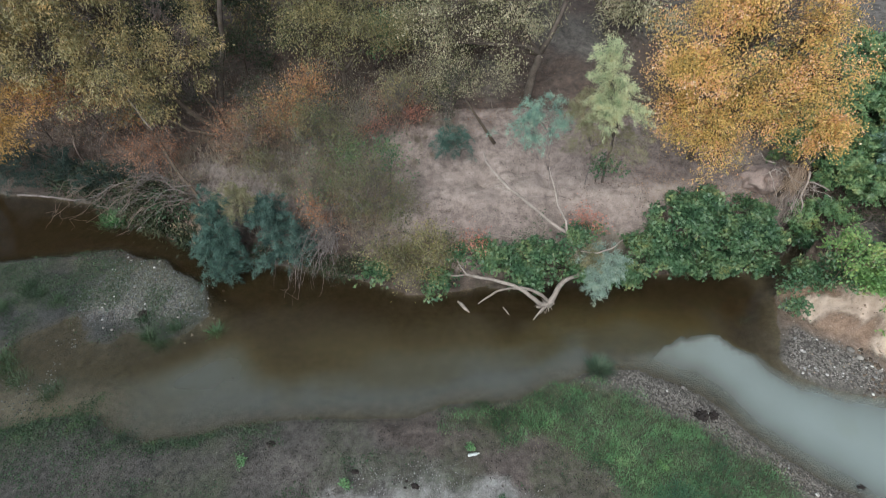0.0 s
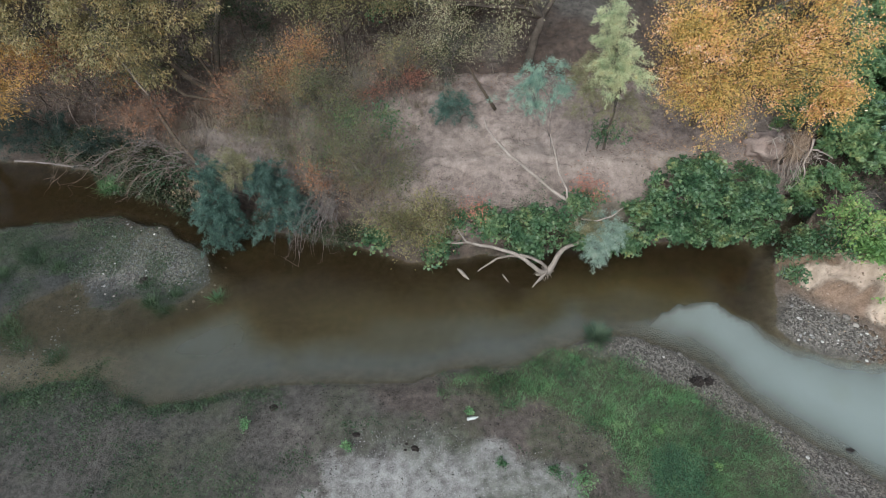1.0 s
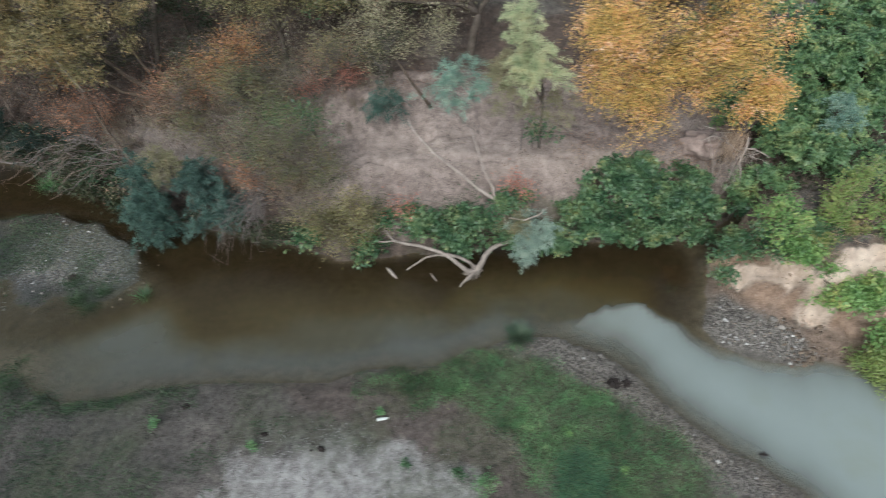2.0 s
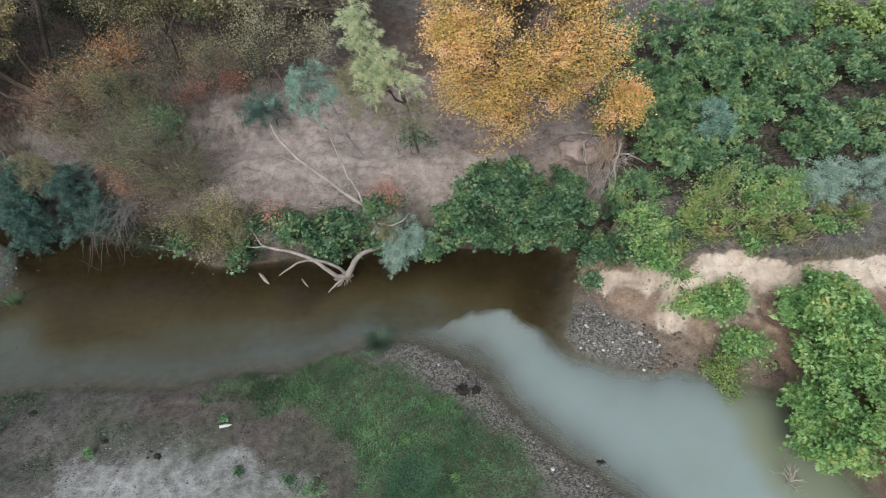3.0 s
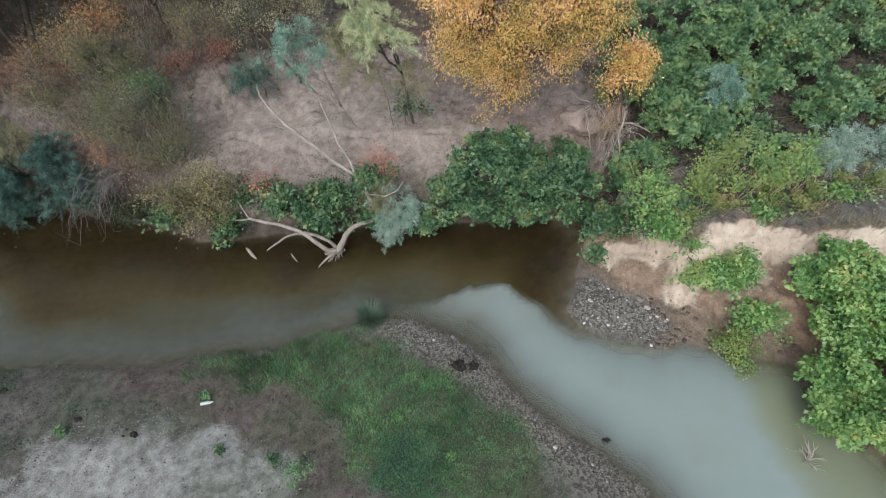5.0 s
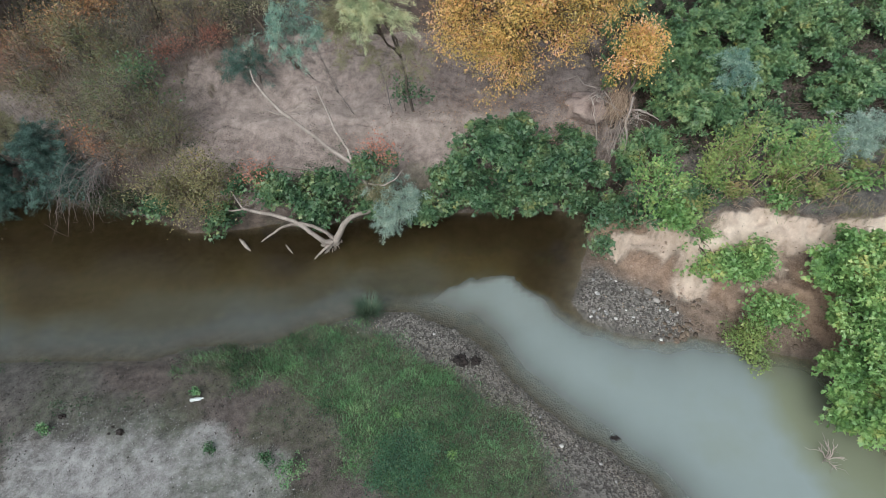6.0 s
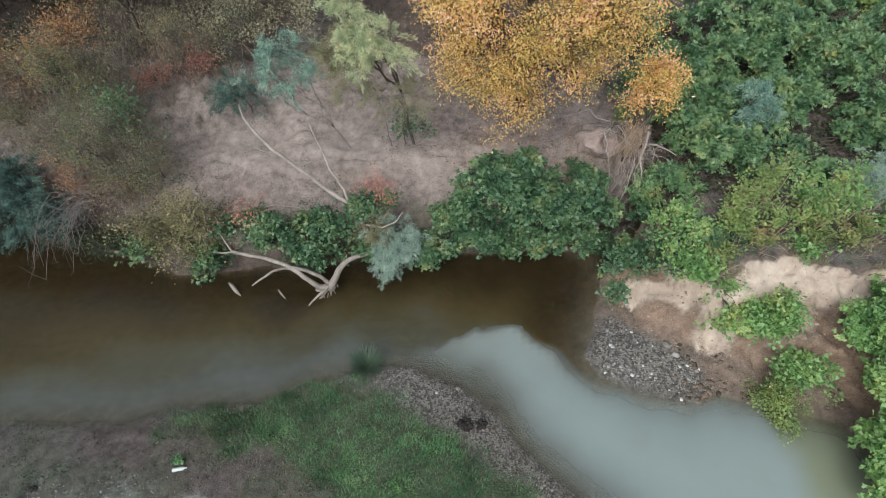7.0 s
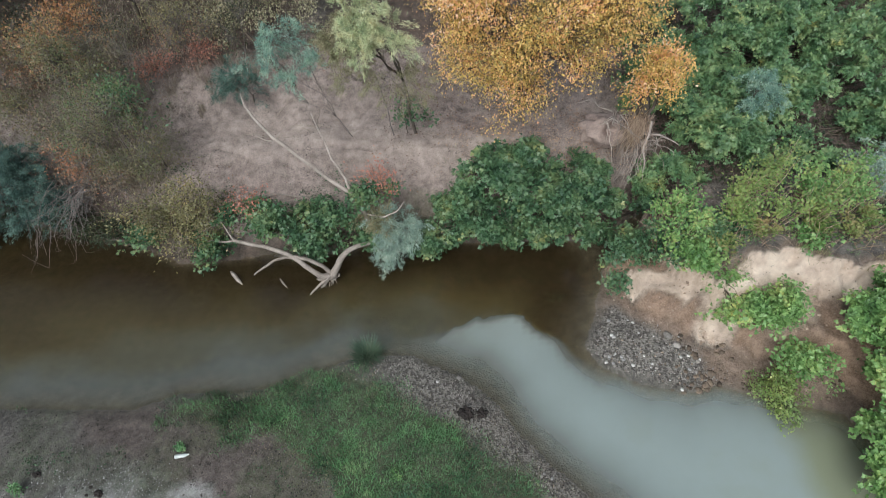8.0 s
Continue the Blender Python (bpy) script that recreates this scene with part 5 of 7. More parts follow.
for bx, by, lobes, tips, mat, label in (
        (-2.9, 11.9, [(-3.3, 11.4, 3.2, 0.5, 0.4, 0.5), (-2.6, 11.3, 2.9, 0.55, 0.4, 0.5), (-3.6, 11.5, 2.6, 0.45, 0.4, 0.5), (-2.9, 11.1, 2.2, 0.5, 0.4, 0.5)], 420, MOSSY, "olive-green shrub with fine leaves among dry brush"),
        (-2.3, 11.4, [(-2.35, 11.0, 2.45, 0.3, 0.3, 0.35), (-2.1, 10.8, 1.9, 0.25, 0.25, 0.3)], 170, FRESH, "fresh green shrub among dry brush"),
        (-1.5, 10.2, [(-1.6, 9.9, 2.6, 0.4, 0.3, 0.5), (-1.2, 9.8, 1.9, 0.4, 0.3, 0.45), (-2.2, 9.9, 1.6, 0.35, 0.3, 0.4)], 260, MOSSY, "half-bare olive shrub on the bank"),
        (-0.9, 12.9, [(-1.0, 12.4, 3.4, 0.4, 0.4, 0.5), (-0.5, 12.6, 3.0, 0.35, 0.35, 0.45), (-1.3, 12.5, 2.8, 0.35, 0.35, 0.4)], 190, SALLOW, "yellow-olive shrub below the trees"),
        # The near-black palette below paints in the shade at the trunks.
        (-6.6, 14.0, [(-6.9, 13.6, 2.6, 0.8, 0.5, 0.5), (-5.4, 13.7, 2.6, 0.8, 0.5, 0.5), (-6.2, 13.9, 3.3, 0.7, 0.4, 0.5)], 260, UNDERGROWTH_SHADE, "dark green undergrowth round a tall trunk, shade put into its leaves"),
        (-4.2, 13.6, [(-4.4, 13.4, 2.9, 0.7, 0.4, 0.5), (-3.2, 13.3, 2.8, 0.6, 0.4, 0.4)], 200, UNDERGROWTH_SHADE, "undergrowth between the trees, its leaves darkened for shade"),
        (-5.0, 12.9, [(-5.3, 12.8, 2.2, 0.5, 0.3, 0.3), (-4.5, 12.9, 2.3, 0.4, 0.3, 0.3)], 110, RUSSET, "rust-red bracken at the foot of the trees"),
        (0.1, 13.0, [(0.0, 12.7, 2.9, 0.35, 0.3, 0.4), (0.4, 12.8, 3.3, 0.35, 0.3, 0.4)], 120, UNDERGROWTH_SHADE, "dark green shrub under the trees, shade put into its leaves"),
        (-4.6, 12.6, [(-4.7, 12.3, 2.9, 0.45, 0.4, 0.4), (-5.2, 12.4, 2.5, 0.4, 0.35, 0.35)], 150, SALLOW, "yellow-olive shrub turning brown"),
        (-3.4, 10.6, [(-3.3, 10.3, 1.5, 0.35, 0.3, 0.35), (-2.9, 10.1, 1.1, 0.3, 0.25, 0.3)], 110, RUSSET, "rust-brown withered shrub above the waterline"),
        (-3.3, 11.3, [(-3.2, 11.0, 2.0, 0.4, 0.3, 0.45), (-3.0, 10.6, 1.6, 0.4, 0.3, 0.4)], 170, FRESH, "loose green shrub with yellowing leaves on the slope"),
        (-4.6, 11.6, [(-4.6, 11.3, 2.0, 0.5, 0.35, 0.45), (-4.1, 11.0, 1.6, 0.45, 0.35, 0.4)], 230, MOSSY, "olive-brown shrub on the wooded slope"),
        (-5.4, 12.0, [(-5.5, 11.8, 1.9, 0.5, 0.35, 0.4), (-5.0, 11.9, 2.4, 0.4, 0.3, 0.35)], 200, BROWN, "withered brown shrub on the wooded slope"),
        (-7.6, 13.2, [(-7.6, 12.9, 2.7, 0.7, 0.5, 0.5), (-8.6, 13.0, 2.6, 0.6, 0.5, 0.5)], 240, MOSSY, "olive-green shrub under a willow")):
    broadleaf("leafy_shrub", (bx, by), lobes, label, "shrub", mat, GREY_TWIG, DIAMOND, 0.044, tips, 11, 0.13, 0.018, fill=0.9, ragged=0.5, shoot=0.14, twig_share=0.7)
DRY_THICKET = (
    (-2.0, 10.4, [(-2.3, 9.9, 2.3, 0.6, 0.45, 0.8), (-1.6, 9.8, 3.0, 0.6, 0.45, 0.8), (-1.1, 9.8, 2.2, 0.5, 0.4, 0.8)], 620, MOSSY, "tall half-bare shrub with dry brown and dull green leaves"),
    (-3.1, 10.7, [(-3.1, 10.3, 2.4, 0.6, 0.45, 0.7), (-2.8, 10.0, 1.6, 0.6, 0.4, 0.6), (-2.0, 9.6, 1.2, 0.6, 0.4, 0.5)], 560, BROWN, "dense dry brown shrub on the slope"),
    (-2.6, 12.2, [(-2.9, 11.9, 3.0, 0.7, 0.5, 0.7), (-2.0, 11.9, 3.0, 0.6, 0.5, 0.7)], 480, DULL, "dull olive-brown shrub under the trees"),
    (-5.6, 12.6, [(-5.6, 12.4, 2.3, 0.5, 0.4, 0.4)], 130, RUSSET, "withered russet shrub on the slope"),
    (-8.3, 12.0, [(-8.2, 12.0, 2.0, 0.5, 0.35, 0.4), (-7.6, 12.2, 2.1, 0.5, 0.4, 0.35)], 260, RUSSET, "withered russet undergrowth under a willow"),
    (-10.2, 12.6, [(-10.2, 12.3, 3.4, 0.5, 0.3, 0.35), (-9.7, 12.3, 3.0, 0.4, 0.3, 0.3)], 150, RUSSET, "orange withered leaves under a willow crown"),
    (-4.2, 12.6, [(-4.1, 12.3, 2.5, 0.35, 0.3, 0.3), (-3.6, 12.4, 2.5, 0.3, 0.25, 0.25)], 110, RUSSET, "salmon-coloured withered shrub below the trees"),
    (-5.6, 13.2, [(-5.7, 13.0, 2.5, 0.4, 0.3, 0.25)], 70, RUSSET, "russet leaves at the foot of a tall trunk"),
    (-1.6, 13.3, [(-1.4, 13.0, 2.8, 0.35, 0.25, 0.22), (-0.9, 13.1, 3.0, 0.3, 0.25, 0.2)], 60, RUSSET, "russet undergrowth below the olive trees"),
    (-10.0, 12.9, [(-9.9, 12.7, 2.2, 1.0, 0.4, 0.6), (-8.6, 12.9, 2.6, 0.8, 0.4, 0.5)], 300, BROWN, "dry brown undergrowth under a willow"),
    (-1.0, 13.6, [(-1.3, 13.4, 3.0, 0.7, 0.4, 0.5), (-0.2, 13.5, 3.2, 0.7, 0.4, 0.4)], 260, OLIVE, "thin undergrowth with pale dry leaves"),
    (-6.4, 11.6, [(-6.6, 11.3, 1.5, 0.6, 0.4, 0.4)], 120, BROWN, "dry brown bush on the open slope"),
)
for bx, by, lobes, tips, mat, label in DRY_THICKET:
    if mat is RUSSET:
        low = [(x, y, z - 0.1, rx * 1.25, ry * 1.2, rz * 0.7) for x, y, z, rx, ry, rz in lobes]
        broadleaf("russet_shrub", (bx, by), low, label, "shrub", mat, DRY_TWIG, shape=NARROW, size=0.045, tips=int(tips * 1.2), per=9, spread=0.16, trunk_r=0.02, twig_share=1.0, fill=0.95, ragged=0.7, shoot=0.2)
        continue
    broadleaf("dry_shrub", (bx, by), lobes, label, "shrub", mat, GREY_TWIG, shape=DIAMOND, size=0.034, tips=int(tips * 0.75), per=11, spread=0.17, trunk_r=0.018, twig_share=0.45, fill=0.95, ragged=0.5, shoot=0.16)
for bx, by in ((-2.0, 10.3), (-2.6, 12.1)):
    twiggy("bare_shrub", (bx + 0.3, by - 0.1), ((bx - 0.9, by - 1.0, 1.4), (bx + 1.0, by + 0.3, 3.4)), "bare brown twiggy shrub on the bank", 22, 7, 0.008)
broadleaf("green_sapling", (-1.3, 10.3), [(-1.3, 10.1, 2.9, 0.35, 0.3, 0.5)], "thin green sapling in a dry thicket", "shrub", BRAMBLE, size=0.06, tips=60, per=8, trunk_r=0.02)
broadleaf("dry_shrub", (-0.7, 9.1), [(-0.9, 8.95, 0.9, 0.6, 0.4, 0.6), (-0.2, 9.0, 1.1, 0.6, 0.4, 0.6), (-1.5, 9.1, 0.8, 0.5, 0.35, 0.45), (-0.6, 8.8, 0.4, 0.7, 0.3, 0.35)],
          "dry olive-brown shrub with small yellow leaves at the waterline", "shrub", SALLOW, DRY_TWIG, shape=DIAMOND, size=0.055, tips=640, per=12, trunk_r=0.02, twig_share=0.6, fill=0.8, shoot=0.14)
broadleaf("ivy_clump", (-1.75, 9.05), [(-1.75, 8.95, 0.3, 0.35, 0.22, 0.25)], "green trailing leaves at the water's edge", "shrub", BRAMBLE, shape=LOBED, size=0.08, tips=70, per=9, trunk_r=0.012)
broadleaf("ivy_clump", (-0.1, 8.65), [(-0.1, 8.6, 0.25, 0.35, 0.2, 0.22)], "green trailing leaves at the water's edge", "shrub", BRAMBLE, shape=LOBED, size=0.08, tips=70, per=9, trunk_r=0.012)

# snag, fallen tree and the brambles round them
snag = thing("dead_snag", (3.1, 8.95, on_ground(3.1, 8.95)), "bleached forked dead tree leaning out of brambles", "dead tree")
for name, line, r in (("trunk", [(3.2, 8.9, 0.7), (3.05, 9.0, 1.15), (2.86, 9.15, 1.46)], (0.06, 0.05)),
                      ("limb", [(2.87, 9.13, 1.44), (2.15, 9.38, 1.95), (1.48, 9.64, 2.42), (1.15, 9.86, 2.72), (0.98, 10.02, 2.88), (0.93, 10.16, 3.05)], (0.042, 0.013)),
                      ("limb", [(2.87, 9.13, 1.44), (2.82, 9.2, 1.75), (2.6, 9.32, 2.13), (2.48, 9.46, 2.58), (2.34, 9.61, 3.0)], (0.03, 0.011)),
                      ("branch", [(3.2, 8.85, 1.1), (3.55, 8.7, 1.18), (3.82, 8.62, 1.42), (3.99, 8.6, 1.7)], (0.02, 0.01)),
                      ("branch", [(1.55, 9.61, 2.36), (1.4, 9.55, 2.42), (1.22, 9.55, 2.55)], (0.016, 0.008))):
    h = Heap()
    fine = np.array([np.array(line)[0]] + [p for a, b in zip(line, line[1:]) for p in bent(a, b, 5, 0, 0.03)[1:]])
    tube(h, fine, np.linspace(r[0], r[1], len(fine)), 8, 0.06)
    part(name, h.mesh(name, snag.location, True), SNAGWOOD, snag)
log = thing("fallen_tree", (2.3, 8.1, 0.0), "bleached fallen tree with spreading limbs resting in the water", "dead tree")
for name, line, r in (("trunk", [(2.42, 8.0, 0.2), (2.22, 7.95, 0.26), (2.02, 8.0, 0.45), (1.79, 8.12, 0.6), (1.5, 8.26, 0.64), (0.83, 8.44, 0.68), (0.49, 8.47, 0.79)], (0.06, 0.034)),
                      ("limb", [(2.42, 8.03, 0.24), (2.25, 8.1, 0.42), (2.0, 8.13, 0.58), (1.75, 8.15, 0.66)], (0.045, 0.034)),
                      ("limb", [(1.85, 8.12, 0.6), (1.55, 8.24, 0.52), (1.24, 8.31, 0.34), (0.98, 8.22, 0.2), (0.78, 8.14, 0.08)], (0.035, 0.018)),
                      ("limb", [(2.42, 8.0, 0.18), (2.56, 8.1, 0.38), (2.63, 8.2, 0.5), (2.76, 8.34, 0.57), (2.96, 8.48, 0.56), (3.25, 8.62, 0.54)], (0.075, 0.042)),
                      ("limb", [(0.52, 8.47, 0.78), (0.1, 8.62, 0.58), (-0.39, 8.8, 0.4), (-0.75, 8.82, 0.34)], (0.024, 0.01)),
                      ("branch", [(0.5, 8.47, 0.79), (0.36, 8.62, 0.92), (0.2, 8.78, 1.1)], (0.026, 0.009)),
                      ("branch", [(-0.2, 8.74, 0.48), (-0.24, 8.6, 0.3), (-0.34, 8.5, 0.06)], (0.012, 0.006)),
                      ("root", [(2.4, 8.0, 0.2), (2.2, 7.8, 0.16), (2.04, 7.62, 0.1)], (0.04, 0.016)),
                      ("root", [(2.5, 8.06, 0.2), (2.36, 8.0, 0.15), (2.16, 7.96, 0.14)], (0.095, 0.04)),
                      ("root", [(2.36, 8.0, 0.16), (2.24, 7.88, 0.02), (2.1, 7.84, -0.08)], (0.045, 0.016))):
    h = Heap()
    fine = np.array([np.array(line)[0]] + [p for a, b in zip(line, line[1:]) for p in bent(a, b, 4, 0, 0.04)[1:]])
    tube(h, fine, np.linspace(r[0], r[1], len(fine)), 8, 0.07)
    part(name, h.mesh(name, log.location, True), DEADWOOD, log)
ball = Heap()
for k in range(34):
    a = np.array([2.36, 8.02, 0.14]) + rng.normal(0, 0.06, 3)
    e = a + unit(rng.normal(0, 1, 3) + [0.1, -0.9, -0.1]) * rng.uniform(0.08, 0.2)
    tube(ball, bent(a, e, 5, 0.05, 0.12), np.linspace(rng.uniform(0.012, 0.03), 0.005, 5), 5, 0.1)
part("root_ball", ball.mesh("root_ball", log.location, True), DEADWOOD, log, kind="stuff")
drift = Heap()
tube(drift, [(0.28, 8.2, 0.1), (0.36, 8.12, 0.1), (0.46, 8.02, 0.05), (0.55, 7.95, 0.0)], (0.02, 0.042, 0.035, 0.012), 8, 0.1)
lone("driftwood", drift.mesh("driftwood", (0.4, 8.1, 0), True), DEADWOOD, "short pale piece of driftwood at the water's edge", "driftwood", (0.4, 8.1, 0))
drift = Heap()
tube(drift, [(1.35, 8.0, 0.12), (1.42, 7.92, 0.08), (1.5, 7.86, -0.02)], (0.012, 0.024, 0.012), 7, 0.1)
lone("driftwood", drift.mesh("driftwood", (1.4, 7.9, 0), True), DEADWOOD, "small broken stub of driftwood in the water", "driftwood", (1.4, 7.9, 0))

for bx, by, lobes, tips in ((2.2, 8.95, [(1.9, 8.85, 0.85, 0.6, 0.35, 0.45), (2.5, 8.8, 0.9, 0.55, 0.35, 0.5), (2.1, 8.6, 0.45, 0.6, 0.25, 0.35), (3.1, 8.7, 0.4, 0.4, 0.2, 0.3)], 320), (1.0, 9.1, [(0.8, 8.95, 1.0, 0.5, 0.3, 0.35), (1.2, 8.8, 0.7, 0.45, 0.3, 0.35)], 130),
                            (3.3, 9.2, [(3.2, 9.1, 1.25, 0.35, 0.3, 0.25)], 50)):
    broadleaf("bramble_bush", (bx, by), lobes, "green bramble clump overhanging the water round a fallen tree", "shrub", BRAMBLE, DARK_BARK, LOBED, 0.07, int(tips * 1.3), 12, 0.085, 0.02, twig_share=0.4)
broadleaf("russet_shrub", (0.7, 9.25), [(0.7, 9.15, 1.2, 0.35, 0.2, 0.2)], "withered russet leaves on a low shrub", "shrub", RED, DRY_TWIG, size=0.045, tips=60, per=7, trunk_r=0.012)
broadleaf("russet_shrub", (3.5, 9.5), [(3.5, 9.35, 1.45, 0.35, 0.25, 0.25)], "withered russet leaves on a low shrub", "shrub", RED, DRY_TWIG, size=0.045, tips=70, per=7, trunk_r=0.012)
feathery("grey_tamarisk", (3.7, 9.1), [(3.6, 8.75, 0.9, 0.25, 0.2, 0.25), (3.9, 8.75, 0.75, 0.24, 0.2, 0.28), (3.62, 8.5, 0.42, 0.16, 0.15, 0.22), (3.75, 8.62, 0.6, 0.2, 0.18, 0.2)], "grey-green tamarisk drooping over the stream", TAMARISK_GREY, 170, 100, 0.26, 0.02, droop=0.8)
feathery("faded_tamarisk", (3.5, 9.1), [(3.35, 8.8, 0.95, 0.2, 0.16, 0.16)], "faded straw-coloured tamarisk spray above the water", FADED, 50, 90, 0.26, 0.012)
broadleaf("bramble_bush", (6.2, 9.7), mounded([(4.9, 9.25, 0.7, 0.5, 0.45, 0.45), (5.7, 9.6, 1.25, 0.85, 0.6, 0.65), (6.0, 10.0, 1.5, 0.6, 0.4, 0.4), (4.7, 8.95, 0.3, 0.4, 0.25, 0.3), (7.7, 8.95, 0.25, 0.4, 0.2, 0.25), (6.8, 9.5, 1.0, 0.75, 0.55, 0.55), (7.6, 9.4, 0.7, 0.5, 0.45, 0.45), (7.9, 10.0, 1.1, 0.35, 0.35, 0.35), (8.2, 9.6, 0.7, 0.4, 0.35, 0.35), (5.7, 9.05, 0.45, 0.85, 0.35, 0.42), (7.0, 9.0, 0.42, 0.7, 0.35, 0.4), (6.4, 8.85, 0.3, 0.5, 0.25, 0.3)], 0.3, 1.2),
          "large dense green bramble bush overhanging the water", "shrub", BRAMBLE, DARK_BARK, LOBED, 0.074, 2100, 13, 0.065, 0.02, twig_share=0.2, single=160, shoot=0.075, ragged=0.25, fill=0.6)
broadleaf("bramble_bush", (3.9, 11.0), [(3.9, 10.9, 2.0, 0.4, 0.3, 0.22)], "small green shrub on the bare bank", "shrub", BRAMBLE, DARK_BARK, OVAL, 0.07, 50, 7, 0.08, 0.012)

# root plate of the leaning tree
plate = thing("dead_root_plate", (8.5, 10.8, on_ground(8.5, 10.8)), "torn root plate with hanging straw-coloured roots above a burrow", "dead tree")
h = Heap()
tube(h, bent((8.95, 11.0, 1.2), (8.72, 10.65, 2.45), 7), np.linspace(0.15, 0.08, 7), 10, 0.12)
part("stump", h.mesh("stump", plate.location, True), BARK, plate)
mound = bmesh.new()
bmesh.ops.create_icosphere(mound, subdivisions=4, radius=1)
hole = Vector((0.15, -0.8, 0.5)).normalized()
for w in mound.verts:
    k = 1 + 0.35 * noise.noise(w.co * 1.9) + 0.14 * noise.noise(w.co * 5.5)
    k *= 1 - 0.92 * max(0.0, 1 - ((w.co - hole).length / 0.5) ** 5)
    w.co = Vector((w.co.x * k * 0.55, w.co.y * k * 0.42, w.co.z * k * 0.3))
me = bpy.data.meshes.new("soil_mound")
mound.to_mesh(me)
mound.free()
me.shade_smooth()
part("soil_mound", me, MOUND_SOIL, plate).location = Vector((8.2, 11.0, 1.42)) - plate.location
h = Heap()
a = np.array([8.68, 10.66, 2.0]) + rng.normal(0, 0.1, (260, 3)) * [1.3, 1, 1]
b = np.array([8.62, 10.42, 1.5]) + rng.normal(0, 0.13, (260, 3)) * [1.3, 1, 1]
twigs(h, a, b, 0.006, 0.08, 0.05, 4)
part("root_fan", h.mesh("root_fan", plate.location, True), ROOT_STRAW, plate, kind="stuff")
h = Heap()
a = np.array([8.75, 10.4, 1.4]) + rng.normal(0, 0.14, (16, 3))
b = np.array([8.6, 9.95, 0.75]) + rng.normal(0, 0.25, (16, 3)) * [1, 0.6, 0.7]
twigs(h, a, b, 0.01, 0.12, 0.05, 5)
a = np.array([8.3, 10.75, 1.9]) + rng.normal(0, 0.1, (12, 3))
b = a + rng.normal(0, 0.4, (12, 3)) - [0.3, 0.2, 0.1]
twigs(h, a, b, 0.016, 0.1, 0.06, 5)
tube(h, bent((8.95, 10.55, 1.95), (8.85, 9.9, 0.84), 8, 0.1), np.linspace(0.034, 0.014, 8), 6, 0.12)
a = np.array([8.9, 10.35, 1.6]) + rng.normal(0, 0.08, (22, 3))
twigs(h, a, a + rng.normal(0, 0.22, (22, 3)) + [0.2, -0.1, -0.15], 0.009, 0.08, 0.08, 5)
tube(h, bent((8.85, 10.6, 1.6), (9.6, 10.4, 1.45), 6, 0.05), np.linspace(0.03, 0.012, 6), 6, 0.08)
part("root_tangle", h.mesh("root_tangle", plate.location, True), SNAGWOOD, plate, kind="stuff")

# ---------------------------------------------------------------- brambles and herbs downstream
for bx, by, lobes, tips in ((10.3, 10.8, [(10.0, 10.9, 1.5, 0.8, 0.8, 0.6), (10.6, 10.2, 1.5, 0.8, 0.6, 0.6), (9.6, 10.2, 1.0, 0.5, 0.5, 0.5), (11.2, 11.2, 1.6, 0.9, 0.9, 0.7), (10.0, 11.6, 1.6, 0.8, 0.8, 0.65), (9.0, 9.7, 0.7, 0.5, 0.4, 0.45)], 1150),
                            (12.2, 13.2, [(11.2, 13.2, 2.0, 1.4, 1.1, 0.9), (12.6, 13.4, 2.2, 1.5, 1.2, 0.95), (13.9, 13.0, 2.0, 1.1, 1.0, 0.8), (12.2, 12.1, 1.7, 1.3, 0.9, 0.75), (10.6, 12.3, 1.7, 1.0, 0.9, 0.7)], 2300),
                            (12.0, 15.8, [(11.4, 15.4, 2.1, 1.5, 1.2, 0.9), (13.4, 15.7, 2.2, 1.7, 1.3, 0.9), (15, 16.5, 2.0, 1.2, 1, 0.7), (15.3, 13.9, 1.9, 1.2, 1.1, 0.8), (16.4, 13.6, 1.9, 1.0, 1.0, 0.7)], 1500),
                            (12.6, 10.6, [(11.9, 10.2, 1.5, 0.8, 0.4, 0.45), (11.6, 9.9, 1.5, 0.7, 0.4, 0.5), (14.0, 11.5, 1.6, 0.7, 0.5, 0.5), (14.7, 11.2, 1.6, 0.9, 0.6, 0.5), (15.8, 11.6, 1.6, 0.8, 0.7, 0.5), (15.3, 10.5, 1.5, 0.7, 0.5, 0.42)], 640),
                            (14.2, 11.2, [(13.5, 10.8, 1.7, 0.8, 0.5, 0.4), (14.8, 11.2, 1.75, 0.9, 0.5, 0.4)], 330),
                            (9.6, 13.6, [(9.3, 13.6, 2.0, 0.8, 0.6, 0.5), (9.0, 12.3, 1.8, 0.6, 0.6, 0.4), (9.7, 15.2, 2.2, 0.8, 0.7, 0.5)], 300)):
    broadleaf("bramble_thicket", (bx, by), mounded(lobes, 0.36), "dense green bramble thicket with a few yellow leaves", "shrub", THICKET, DARK_BARK, TREFOIL, 0.086, int(tips * 1.4), 9, 0.07, 0.02, twig_share=0.15, ragged=0.25, shoot=0.08, fill=0.6)
broadleaf("lime_shrub", (16.7, 15.4), [(16.5, 16.0, 1.9, 0.9, 0.7, 0.55), (17.7, 15.9, 1.9, 0.9, 0.8, 0.6), (18.6, 15.4, 1.9, 0.8, 0.7, 0.5)], "yellow-green leafy shrub at the edge of the thicket", "shrub", LIME, DARK_BARK, LOBED, 0.09, 560, 10, 0.12, 0.03)
feathery("grey_tamarisk", (13.2, 9.6), mounded([(12.9, 9.3, 1.6, 0.45, 0.3, 0.32), (13.5, 9.4, 1.62, 0.45, 0.32, 0.32)], 0.18, 0.7), "grey-green tamarisk on the sand bank", TAMARISK_GREY, 240, 90, 0.3, 0.02)
